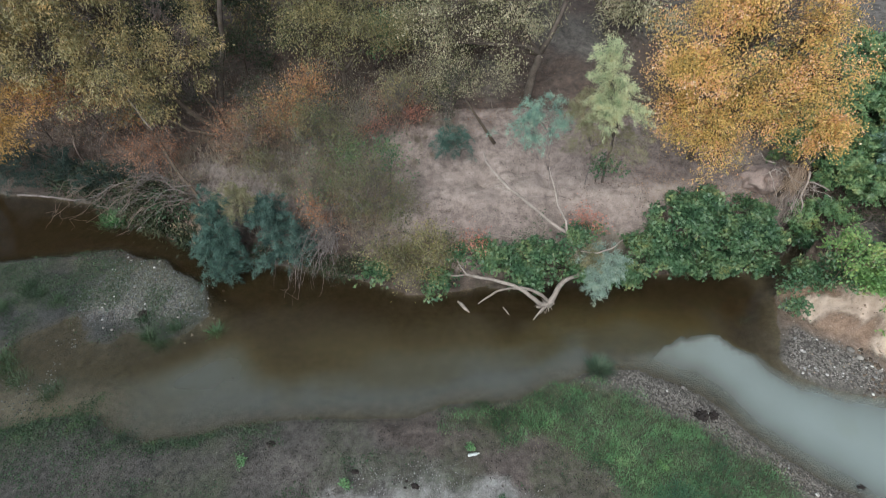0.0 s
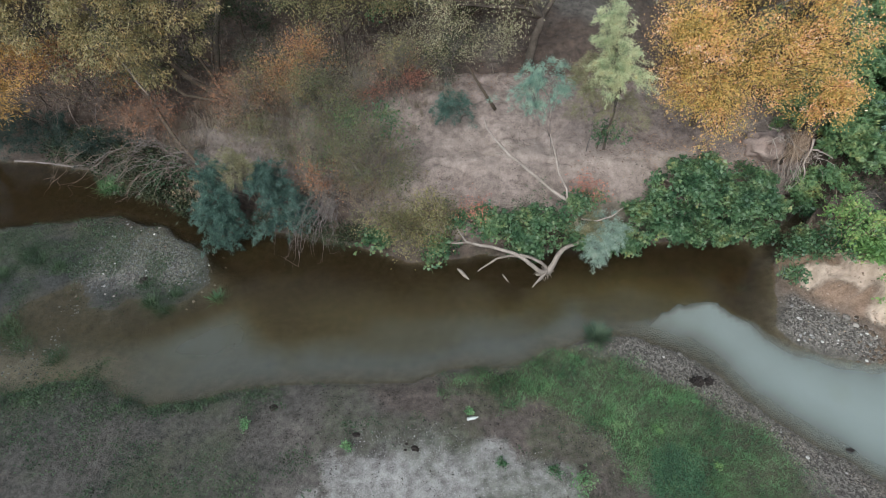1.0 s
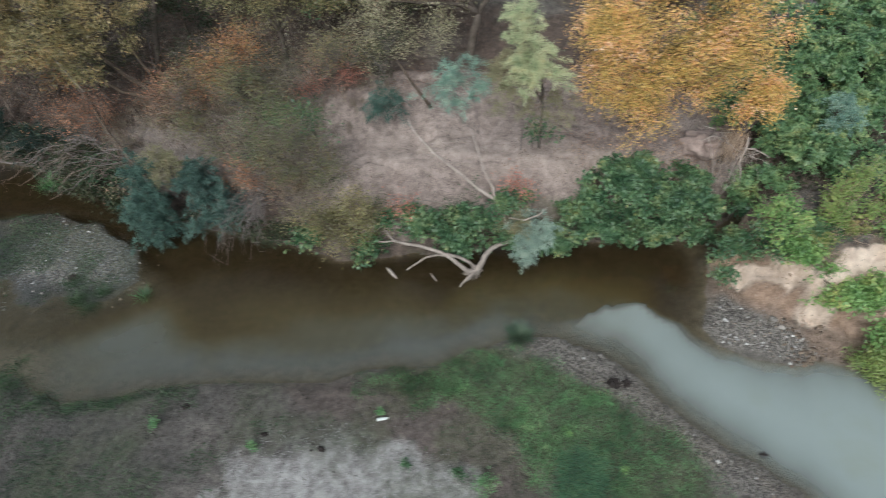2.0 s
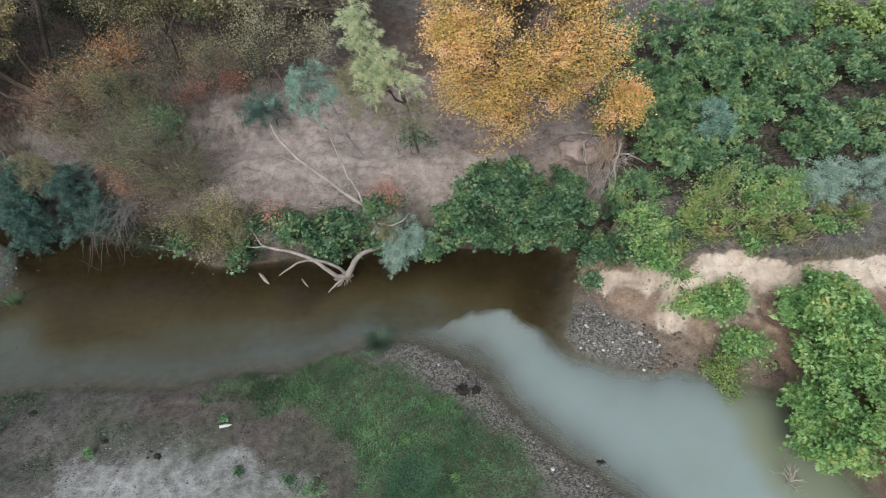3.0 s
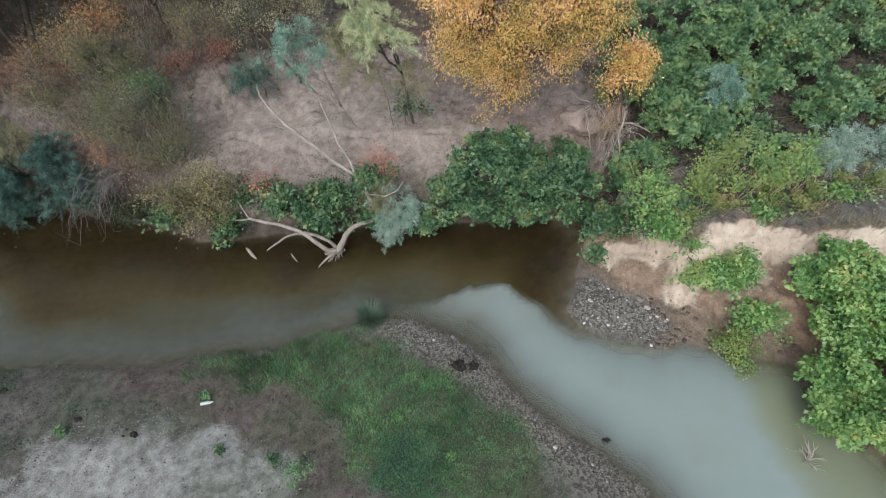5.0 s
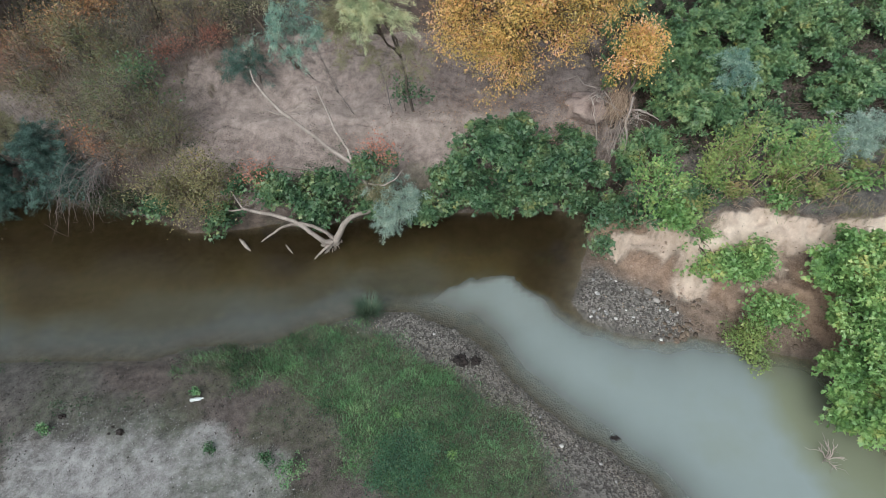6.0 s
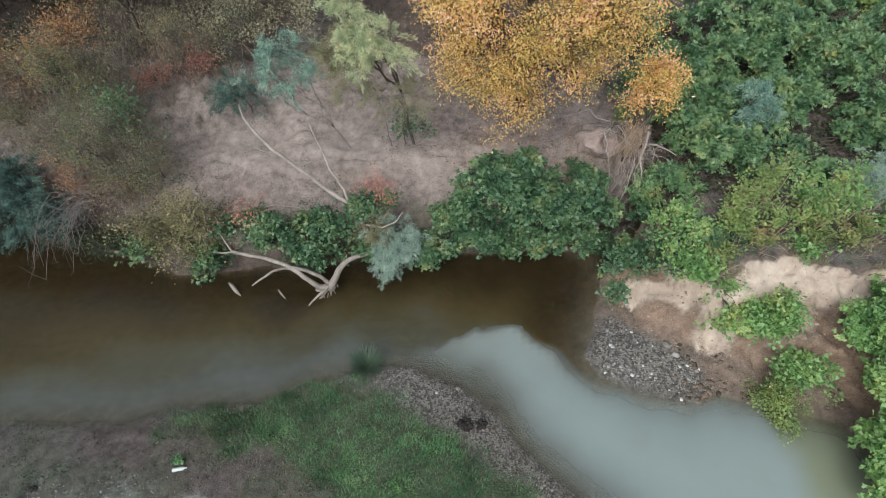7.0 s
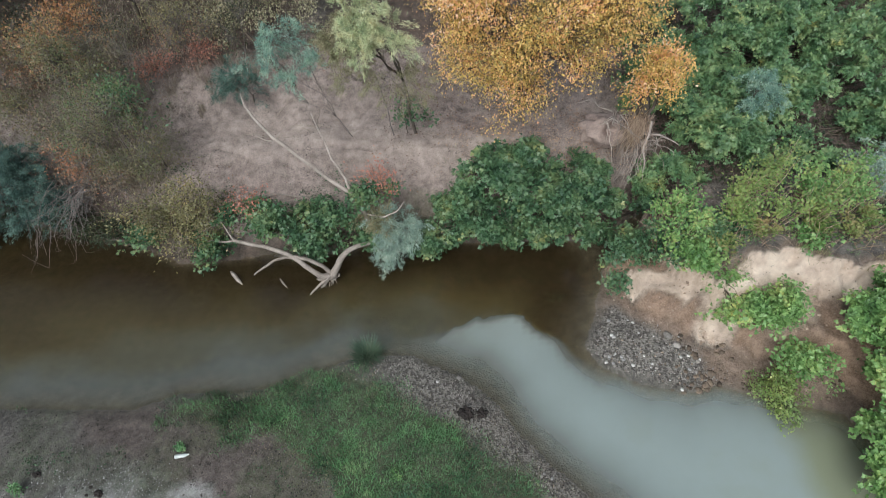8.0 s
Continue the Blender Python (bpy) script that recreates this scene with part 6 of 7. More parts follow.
feathery("grey_tamarisk", (14.7, 9.8), mounded([(14.4, 9.5, 1.6, 0.5, 0.35, 0.34), (15.1, 9.6, 1.6, 0.5, 0.35, 0.34)], 0.18, 0.7), "grey-green tamarisk on the sand bank", TAMARISK_GREY, 240, 90, 0.3, 0.02)
feathery("blue_tamarisk", (11.2, 11.4), [(11.1, 11.1, 2.3, 0.25, 0.2, 0.25), (11.4, 10.9, 2.2, 0.2, 0.2, 0.2)], "blue-green tamarisk rising out of the bramble thicket", TAMARISK, 80, 90, 0.28, 0.02)
for bx, by, lobes, tips, mat in ((9.4, 8.6, [(9.1, 8.4, 1.3, 0.4, 0.35, 0.5), (9.8, 8.4, 1.6, 0.45, 0.35, 0.6)], 350, BRAMBLE_LIGHT), (10.6, 8.7, [(10.4, 8.5, 1.6, 0.45, 0.35, 0.6), (11.0, 8.5, 1.7, 0.45, 0.35, 0.65), (10.7, 8.9, 1.9, 0.5, 0.35, 0.5)], 480, LIME),
                                 (11.7, 8.8, [(11.6, 8.6, 1.7, 0.45, 0.35, 0.6), (12.2, 8.7, 1.7, 0.45, 0.35, 0.55), (11.9, 9.1, 1.8, 0.5, 0.35, 0.5)], 440, BRAMBLE_LIGHT),
                                 (13.6, 9.0, [(12.9, 9.0, 1.45, 0.5, 0.3, 0.25), (13.7, 9.1, 1.5, 0.5, 0.3, 0.25), (14.6, 9.4, 1.5, 0.5, 0.35, 0.25), (15.4, 9.6, 1.5, 0.5, 0.35, 0.25)], 330, SALLOW),
                                 (12.9, 8.3, [(12.6, 8.3, 1.45, 0.4, 0.25, 0.25), (13.4, 8.5, 1.45, 0.5, 0.25, 0.25)], 150, REED), (10.4, 7.9, [(10.0, 7.9, 1.3, 0.4, 0.25, 0.2), (10.8, 7.95, 1.32, 0.5, 0.3, 0.2), (11.7, 8.0, 1.3, 0.4, 0.25, 0.18)], 240, REED)):
    herbs("tall_weeds", lobes, by, tips, mat, "tall yellowing weeds with dry stalks behind the sand cliff")
for bx, by, lobes, tips, mat in ((8.7, 8.2, [(8.5, 8.2, 0.8, 0.5, 0.35, 0.3), (9.2, 8.05, 1.1, 0.5, 0.35, 0.28), (9.0, 7.9, 0.95, 0.45, 0.22, 0.22), (8.05, 7.75, 0.35, 0.16, 0.16, 0.16), (8.1, 8.3, 0.5, 0.3, 0.3, 0.25), (9.6, 8.1, 1.3, 0.5, 0.3, 0.25)], 300, BRAMBLE), (9.5, 7.3, [(9.35, 7.55, 1.0, 0.3, 0.25, 0.2), (9.7, 7.1, 0.9, 0.22, 0.2, 0.18), (10.1, 6.85, 0.9, 0.3, 0.2, 0.18), (9.75, 6.75, 0.75, 0.25, 0.15, 0.15)], 190, BRAMBLE_LIGHT),
                            (10.3, 6.8, [(10.5, 6.7, 0.9, 0.3, 0.2, 0.2), (10.8, 6.95, 1.0, 0.25, 0.18, 0.16), (10.3, 6.55, 0.8, 0.2, 0.14, 0.14)], 110, BRAMBLE_LIGHT), (11.4, 8.0, [(11.3, 7.95, 1.3, 0.3, 0.2, 0.15)], 36, BRAMBLE_LIGHT), (12.9, 8.2, [(12.8, 8.2, 1.35, 0.4, 0.25, 0.16)], 44, BRAMBLE_LIGHT)):
    broadleaf("creeper", (bx, by), lobes, "green bramble creeping over the sand cliff", "shrub", mat, DARK_BARK, LOBED, 0.06, int(tips * 1.6), 12, 0.085, 0.012)
broadleaf("bramble_bush", (12.6, 5.6), mounded([(11.6, 6.35, 1.1, 0.38, 0.32, 0.3), (12.4, 6.5, 1.2, 0.5, 0.35, 0.35), (11.7, 5.75, 1.1, 0.42, 0.4, 0.4), (12.3, 6.0, 1.3, 0.65, 0.5, 0.5), (12.9, 5.2, 1.3, 0.7, 0.6, 0.55), (11.9, 5.2, 0.9, 0.45, 0.4, 0.45), (12.3, 4.8, 1.0, 0.5, 0.45, 0.45)], 0.27, 1.1), "bright green bramble bush with yellowing leaves on the bank", "shrub", BRAMBLE_LIGHT, DARK_BARK, LOBED, 0.067, 1700, 12, 0.06, 0.02, single=160, shoot=0.075, ragged=0.25, fill=0.6)
broadleaf("bramble_bush", (12.7, 3.9), mounded([(11.9, 4.35, 0.85, 0.5, 0.4, 0.4), (11.5, 4.7, 0.75, 0.28, 0.25, 0.25), (11.3, 4.05, 0.6, 0.35, 0.3, 0.28), (11.7, 3.6, 0.65, 0.45, 0.3, 0.33), (12.7, 3.8, 1.1, 0.8, 0.55, 0.5), (12.7, 2.9, 0.9, 0.7, 0.5, 0.45)], 0.27, 1.1), "bright green bramble bush hanging over milky water", "shrub", BRAMBLE_LIGHT, DARK_BARK, LOBED, 0.067, 1700, 12, 0.06, 0.02, single=160, shoot=0.075, ragged=0.25, fill=0.6)
broadleaf("bramble_bush", (10.9, 6.0), [(10.75, 5.9, 0.6, 0.3, 0.22, 0.25)], "small green bramble at the foot of the sand cliff", "shrub", BRAMBLE_LIGHT, DARK_BARK, LOBED, 0.055, 110, 13, 0.07, 0.012)
broadleaf("water_bush", (10.35, 5.45), [(10.3, 5.5, 0.3, 0.32, 0.26, 0.22), (10.5, 5.25, 0.2, 0.25, 0.22, 0.16)], "small bush with yellowing leaves standing in shallow water", "shrub", LIME, DARK_BARK, OVAL, 0.045, 190, 11, 0.06, 0.008, shoot=0.08)

# ---------------------------------------------------------------- small growth and stones
def leaflets(name, x, y, size, mat, label):
    """Small leaves lying close to the ground, one stuff object."""
    m = len(x)
    z = ground_height(x, y)[0]
    h = Heap()
    leaves(h, DIAMOND, np.stack([x, y, z + rng.uniform(0.005, 0.05, m)], 1), np.concatenate([rng.normal(0, 1, (m, 2)), rng.normal(0.35, 0.35, (m, 1))], 1),
           np.concatenate([rng.normal(0, 0.45, (m, 2)), np.ones((m, 1))], 1), size)
    return lone(name, h.mesh(name), mat, label, "weeds", kind="stuff")


def meadow_chance(x, y):
    thin = 1 - 0.55 * smooth(4.9, 6.0, x + 0.5 * rough(x, y, 0.7, 78)) - 0.35 * (1 - smooth(1.2, 2.4, x))
    return smooth(-0.3, 0.25, inside_by(MEADOW, x, y) + 0.6 * rough(x, y, 0.7, 81)) * (0.65 + 0.35 * smooth(-0.3, 0.25, rough(x, y, 0.28, 80))) * thin * (ground_height(x, y)[1] < 0.04)


x, y = scatter(200000, (-0.2, 1.2, 7.4, 6.1), lambda x, y: meadow_chance(x, y) * (0.35 + 0.65 * smooth(-0.2, 0.25, rough(x, y, 0.13, 83))))
blades("grass", x, y, rng.uniform(0.04, 0.1, len(x)) * (1.1 + 0.6 * rough(x, y, 0.5, 82)), GRASS, "thick green grass on the gravel point", "grass", 1.3, 1.5)


x, y = scatter(60000, (-0.2, 1.2, 7.4, 6.1), lambda x, y: meadow_chance(x, y) * smooth(-0.1, 0.3, rough(x, y, 0.45, 77)) * 0.8)
leaflets("meadow_weed", x, y, rng.uniform(0.02, 0.05, len(x)), MEADOW_WEED, "low broad-leaved weeds growing through the grass")
x, y = scatter(26000, (0.5, 1.2, 7.6, 6.1), lambda x, y: smooth(-0.55, 0.1, inside_by(MEADOW, x, y)) * (1 - 0.8 * smooth(0.0, 0.6, inside_by(MEADOW, x, y))) * (ground_height(x, y)[1] < -0.05))
blades("dry_grass", x, y, rng.uniform(0.03, 0.08, len(x)), CREST_GRASS, "dry straw-grey grass round the edge of the meadow", "grass", 1.3, 1.2)
x, y = scatter(30000, (3.4, 2.4, 5.1, 4.1), lambda x, y: smooth(-0.1, 0.3, inside_by([(3.6, 3.9), (4.6, 3.9), (4.9, 3.2), (4.5, 2.7), (3.7, 2.9)], x, y) + 0.5 * rough(x, y, 0.5, 76)) * 0.6)
leaflets("clover_patch", x, y, rng.uniform(0.02, 0.045, len(x)), CLOVER, "dense patch of dark blue-green clover in the grass")


def weed_chance(x, y):
    z, w = ground_height(x, y)
    left = smooth(1.2, 4.5, -x)
    return smooth(0.0, 0.5, rough(x, y, 0.6, 83) + 0.3 * rough(x, y, 1.6, 84) + 0.32 * left - 0.1) * np.where(y > 6.2, 1 - smooth(-0.5, 0.25, w + 0.3 * rough(x, y, 0.5, 79)), w < 0.05) * (y < 10.2) * (1 - smooth(-0.4, 0.2, inside_by(PALE_GRAVEL, x, y))) * 0.8


x, y = scatter(110000, (-13, 1.2, 2.5, 10.2), lambda x, y: np.clip(weed_chance(x, y) * np.where(y > 6.2, 1.6, 1.0), 0, 1))
leaflets("ground_weed", x, y, rng.uniform(0.02, 0.06, len(x)), DARK_GRASS, "low dark green weeds covering the silty bank in patches")
x, y = scatter(9000, (-13, 1.2, 2.5, 10.2), lambda x, y: weed_chance(x, y) * 0.6)
blades("sparse_grass", x, y, rng.uniform(0.04, 0.1, len(x)), GRASS, "sparse low grass on the silty bank", "grass", 0.8, 0.9)


def lip_chance(x, y):
    w = ground_height(x, y)[1]
    return np.exp(-((w + 0.12) / np.where(x < -6.3, 0.3, 0.16)) ** 2) * smooth(3.2, 4.6, -x) * (y < 6)


x, y = scatter(60000, (-12, 4.0, -3, 6), lambda x, y: lip_chance(x, y) * (0.3 + 0.7 * smooth(-0.2, 0.2, rough(x, y, 0.35, 96))))
leaflets("bank_weed", x, y, rng.uniform(0.02, 0.05, len(x)), LIP_WEED, "dark green weed along the cut edge of the bank")
x, y = scatter(5000, (-0.2, 4.9, 2.2, 5.8), lambda x, y: smooth(-0.1, 0.3, rough(x, y, 0.5, 85)) * (ground_height(x, y)[1] < 0))
blades("bank_weed", x, y, rng.uniform(0.06, 0.14, len(x)), DARK_GRASS, "dark green weed at the water's edge", "weeds", 0.8, 1.2)


x, y = scatter(70000, (-12, 1.2, 5, 5.4), lambda x, y: smooth(-0.4, 0.4, inside_by(DARK_BAND, x, y) + 0.5 * rough(x, y, 0.6, 86)) * (ground_height(x, y)[1] < -0.05) * 0.6 + 0.12 * (ground_height(x, y)[1] < -0.1))
blades("withered_weed", x, y, rng.uniform(0.025, 0.075, len(x)), WEED_BROWN, "low withered brown weed on the near bank", "weeds", 1.0, 1.1)


def straw_chance(x, y):
    w = ground_height(x, y)[1]
    far = smooth(8.5, 10.2, y + 0.12 * x * (x > -20) * (x < 0))
    return far * (w < -0.3) * (0.25 + 0.75 * smooth(-0.2, 0.4, rough(x, y, 1.5, 87))) * np.where(x > -0.8, 0.03, 0.8) * (x < 9)


x, y = scatter(80000, (-13, 8.8, 9, 16), straw_chance)
blades("dry_grass", x, y, rng.uniform(0.06, 0.2, len(x)), DRY_GRASS, "matted dry grass on the wooded slope", "grass", 0.9, 1.3)


cx, cy = scatter(900, (-8, 9.8, 0.5, 13.2), lambda x, y: (ground_height(x, y)[1] < -0.5) * smooth(-0.3, 0.3, rough(x, y, 1.2, 88)) * 0.7)
x, y = np.repeat(cx, 34) + rng.normal(0, 0.05, len(cx) * 34), np.repeat(cy, 34) + rng.normal(0, 0.05, len(cx) * 34)
blades("straw_tufts", x, y, rng.uniform(0.1, 0.3, len(x)), STRAW, "bleached straw tufts standing on the slope", "grass", 0.4, 0.7)


def litter_chance(x, y):
    w = ground_height(x, y)[1]
    return (w < -0.25) * smooth(-0.2, 0.5, rough(x, y, 1.8, 89) + 0.3 * smooth(11.5, 13, y) - 0.25 * (x > -0.5))


# Near-black leaf carpet added as the shade in the thicket's gaps.
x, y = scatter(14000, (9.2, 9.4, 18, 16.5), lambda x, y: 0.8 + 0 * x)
leaflets("shaded_leaves", x, y, rng.uniform(0.05, 0.11, len(x)), UNDERGROWTH_SHADE, "near-black leaves standing in for shade under the bramble thicket")
x, y = scatter(30000, (-13, 9, 9.5, 17), litter_chance)
z = ground_height(x, y)[0]
h = Heap()
m = len(x)
leaves(h, DIAMOND, np.stack([x, y, z + 0.012], 1), np.concatenate([rng.normal(0, 1, (m, 2)), rng.normal(0, 0.2, (m, 1))], 1), np.concatenate([rng.normal(0, 0.3, (m, 2)), np.ones((m, 1))], 1), rng.uniform(0.025, 0.06, m))
lone("leaf_litter", h.mesh("leaf_litter"), LITTER, "fallen brown and orange leaves under the trees", "leaves", kind="stuff")


x, y = scatter(9000, (4.4, 9.9, 9.0, 12.0), lambda x, y: (ground_height(x, y)[1] < -0.4) * np.exp(-(((x - 6.6) / 1.7) ** 2 + ((y - 10.8) / 0.8) ** 2)) * (0.3 + 0.7 * smooth(-0.2, 0.3, rough(x, y, 0.5, 106))))
leaflets("fallen_leaves", x, y, rng.uniform(0.02, 0.05, len(x)), FALLEN, "fallen pinkish and golden leaves under the tree")


def tuft(name, x, y, length, count, mat, label, lean=0.55, width=1.3, patch=0.03, kind=""):
    z = max(on_ground(x, y), -0.05)
    a = rng.uniform(0, 2 * np.pi, count)
    out = rng.uniform(0, lean, count) ** 0.8
    along = np.stack([np.cos(a) * out, np.sin(a) * out, np.ones(count)], 1)
    place = np.stack([x + np.cos(a) * 0.05, y + np.sin(a) * 0.05, np.full(count, z)], 1) + rng.normal(0, patch, (count, 3)) * [1, 1, 0]
    h = Heap()
    sv, sf = BLADE
    leaves(h, (sv * [width, 1, -1], sf), place, along, -along * [1, 1, 0] + [0, 0, 0.4], length * rng.uniform(0.5, 1.15, count))
    return lone(name, h.mesh(name, (x, y, z)), mat, label, "plant", (x, y, z), kind=kind)


tuft("rush_tuft", 3.3, 6.3, 0.37, 700, RUSH, "clump of tall blue-green rushes at the water's edge", 1.1, 0.5, 0.06)
tuft("rush_tuft", 3.32, 6.3, 0.5, 8, STRAW, "pale seed stalks rising from a clump of rushes", 1.0, 0.2)
tuft("rush_tuft", -5.4, 7.5, 0.3, 130, GRASS, "small green rush tuft in shallow water", 1.4, 0.5)
tuft("rush_tuft", -6.9, 7.4, 0.26, 260, DARK_GRASS, "low green tuft at the edge of the gravel bar", 1.4, 0.6, 0.08)
tuft("rush_tuft", -6.4, 7.6, 0.22, 160, DARK_GRASS, "low green tuft at the edge of the gravel bar", 1.4, 0.6, 0.06)
for tx, ty in ((-10.6, 9.0), (-10.2, 8.7), (-9.6, 8.5), (-10.9, 8.3), (-6.6, 7.25), (-7.2, 7.9), (-9.9, 6.6), (-9.5, 6.3), (-10.1, 6.9), (-8.6, 6.0)):
    tuft("grass_hummock", tx, ty, 0.17, 420, DARK_GRASS, "low green grass hummock on the muddy bar", 1.8, 0.8, 0.13, "stuff")
tuft("rush_tuft", -9.3, 11.45, 0.36, 900, GRASS, "green grassy hummock under dead branches", 1.4, 0.7, 0.16, "stuff")
tuft("rush_tuft", 8.0, 7.8, 0.3, 60, TAMARISK, "thin grass tuft at the water's edge", 0.8, 0.9)
for tx, ty in ((10.95, 5.3), (10.1, 5.2), (10.7, 5.05), (11.2, 5.1)):
    tuft("grass_sprig", tx, ty, 0.2, 9, CREST_GRASS, "few straw-green grass stems standing in the water", 1.0, 0.4, 0.06)
tuft("rush_tuft", 6.9, 7.55, 0.22, 16, GRASS, "few thin stems rising out of the water", 0.7, 0.35)
for px, py, s, mat in ((2.41, 3.17, 0.2, GRASS), (1.01, 3.44, 0.09, GRASS), (-1.95, 3.85, 0.1, GRASS), (-3.98, 4.31, 0.12, GRASS), (0.4, 4.58, 0.07, GRASS), (4.0, 4.05, 0.05, BRAMBLE_LIGHT), (4.95, 3.4, 0.05, BRAMBLE_LIGHT), (1.9, 3.35, 0.12, GRASS)):
    broadleaf("weed", (px, py), [(px, py, on_ground(px, py) + s * 0.7, s, s, s * 0.6)], "small leafy weed growing in the gravel", "weed", mat, DARK_BARK, OVAL, 0.034, max(14, int(260 * s)), 9, 0.03, 0.004, fill=0.9, shoot=s * 0.3)

# gravel too fine to count
x, y = scatter(9000, (7.2, 5.4, 9.9, 7.5), lambda x, y: smooth(-0.15, 0.2, inside_by(SHINGLE, x, y) + 0.5 * rough(x, y, 0.4, 95)) * 0.08)
pebbles("gravel", x, y, rng.uniform(0.008, 0.022, len(x)), STONE, "grey shingle of small stones on the spit")
x, y = scatter(15000, (-9.2, 7.4, -5.4, 10.2), lambda x, y: smooth(-0.6, 0.6, inside_by(BAR_GRAVEL, x, y) + 0.6 * rough(x, y, 0.7, 91)) * 0.55 * (1 - smooth(-0.3, 0.6, ground_height(x, y)[1])))
pebbles("gravel", x, y, rng.uniform(0.004, 0.015, len(x)), BAR_STONE, "blue-grey pebbles spread over the gravel bar")
x, y = scatter(20000, (-5, 1.9, 3.2, 4.6), lambda x, y: smooth(-0.4, 0.4, inside_by(PALE_GRAVEL, x, y) + 0.6 * rough(x, y, 0.8, 93)) * 0.6)
crumbs("gravel", x, y, rng.uniform(0.003, 0.012, len(x)), PALE_GRIT, "fine pale gravel on the near bank", "gravel")


def rim_chance(x, y):
    w = ground_height(x, y)[1]
    return np.exp(-((w + 0.25) / 0.22) ** 2) * smooth(2.5, 4.0, x) * 0.9


x, y = scatter(20000, (2.5, 1.5, 9.5, 6.6), lambda x, y: rim_chance(x, y) * (y < 9.2 - 0.4 * x + 1.0))
pebbles("gravel", x, y, rng.uniform(0.006, 0.02, len(x)), STONE, "stony rim of the grassy point")
x, y = scatter(30000, (4.6, 1.2, 9.6, 5.2), lambda x, y: rim_chance(x, y) * smooth(5.0, 6.2, x) * smooth(-0.25, 0.25, rough(x, y, 0.35, 105)))
blades("flood_debris", x, y, rng.uniform(0.03, 0.09, len(x)), STRAW, "bleached straw and flood debris on the stony rim", "straw", 1.5, 1.2)
x, y = scatter(9000, (-12, 1.2, 6, 5.4), lambda x, y: (ground_height(x, y)[1] < -0.1) * 0.25)
crumbs("gravel", x, y, rng.uniform(0.003, 0.011, len(x)), GRIT, "small stones scattered over the near bank", "gravel")

# stones that can be told apart
stone_meshes = []
for k in range(6):
    v, f = PEBBLES[k]
    me = mesh_of("stone", v, f, True)
    me.materials.append(PALE_STONE if k % 3 == 0 else STONE)
    stone_meshes.append(me)


def stones(count, box, keep, lo, hi, label, group):
    x, y = scatter(count * 40, box, keep)
    x, y = x[:count], y[:count]
    z = ground_height(x, y)[0]
    for k in range(len(x)):
        s = rng.uniform(lo, hi)
        ob = new("stone", stone_meshes[rng.integers(0, 6)])
        ob.matrix_world = pose(x[k], y[k], z[k] + s * 0.2, rng.uniform(-12, 12), rng.uniform(-12, 12), rng.uniform(0, 360)) @ Matrix.Diagonal((s, s, s, 1))
        tagged(ob, label, "stone", group)


stones(70, (7.3, 5.5, 9.6, 7.2), lambda x, y: smooth(-0.1, 0.15, inside_by(SHINGLE, x, y)) * 0.5, 0.018, 0.045, "rounded pale stone on the shingle spit", "stones on the spit")
stones(46, (-8.9, 7.4, -5.3, 10.0), lambda x, y: smooth(-0.6, 0.2, inside_by(BAR_GRAVEL, x, y)) * 0.5, 0.02, 0.042, "rounded pale stone on the gravel bar", "stones on the bar")
stones(36, (3.5, 2.0, 8.6, 6.4), lambda x, y: rim_chance(x, y) * 0.5, 0.018, 0.045, "rounded pale stone at the edge of the point", "stones on the point")
stones(14, (-6.2, 7.2, -5.0, 9.2), lambda x, y: (ground_height(x, y)[1] > 0) * (ground_height(x, y)[1] < 0.35) * 0.5, 0.03, 0.05, "wet stone in shallow water", "stones in the shallows")
for px, py, s in ((8.56, 6.42, 0.075), (8.92, 6.4, 0.08), (8.8, 6.6, 0.1), (4.98, 5.84, 0.06), (4.75, 5.9, 0.06)):
    ob = new("stone", stone_meshes[1])
    ob.matrix_world = pose(px, py, on_ground(px, py) + 0.02, 5, 4, px * 77) @ Matrix.Diagonal((s, s, s, 1))
    tagged(ob, "larger pale cobble among the shingle", "stone", "cobbles")

# twig in the milky water, dark clods, litter
sprig = Heap()
root = np.array([10.96, 3.4, 0.0])
ends = root + np.array([[-0.22, 0.1, 0.25], [-0.05, 0.2, 0.3], [0.12, 0.15, 0.22], [0.2, -0.02, 0.12], [-0.18, -0.1, 0.12], [0.04, -0.2, 0.05], [-0.1, 0.06, 0.33]])
for e in ends:
    tube(sprig, bent(root - [0, 0, 0.05], e, 6, 0.1, 0.08), np.linspace(0.014, 0.005, 6), 5)
twigs(sprig, np.repeat(root + (ends - root) * 0.6, 3, 0), np.repeat(ends, 3, 0) + rng.normal(0, 0.07, (21, 3)), 0.008)
lone("dead_sprig", sprig.mesh("dead_sprig", root), SNAGWOOD, "bleached dead sprig standing in milky water", "branch", tuple(root))


def clod(x, y, size, label):
    bm = bmesh.new()
    bmesh.ops.create_icosphere(bm, subdivisions=3, radius=1)
    for w in bm.verts:
        k = 1 + 0.75 * noise.noise(w.co * 1.6 + Vector((3 * x, 5 * y, 0))) + 0.35 * noise.noise(w.co * 4.5 + Vector((y, x, 2)))
        w.co = Vector((w.co.x * k * size[0], w.co.y * k * size[1], w.co.z * k * size[2]))
    me = bpy.data.meshes.new("clod")
    bm.to_mesh(me)
    bm.free()
    return lone("clod", me, CLOD, label, "clod", (x, y, on_ground(x, y) + size[2] * 0.4))


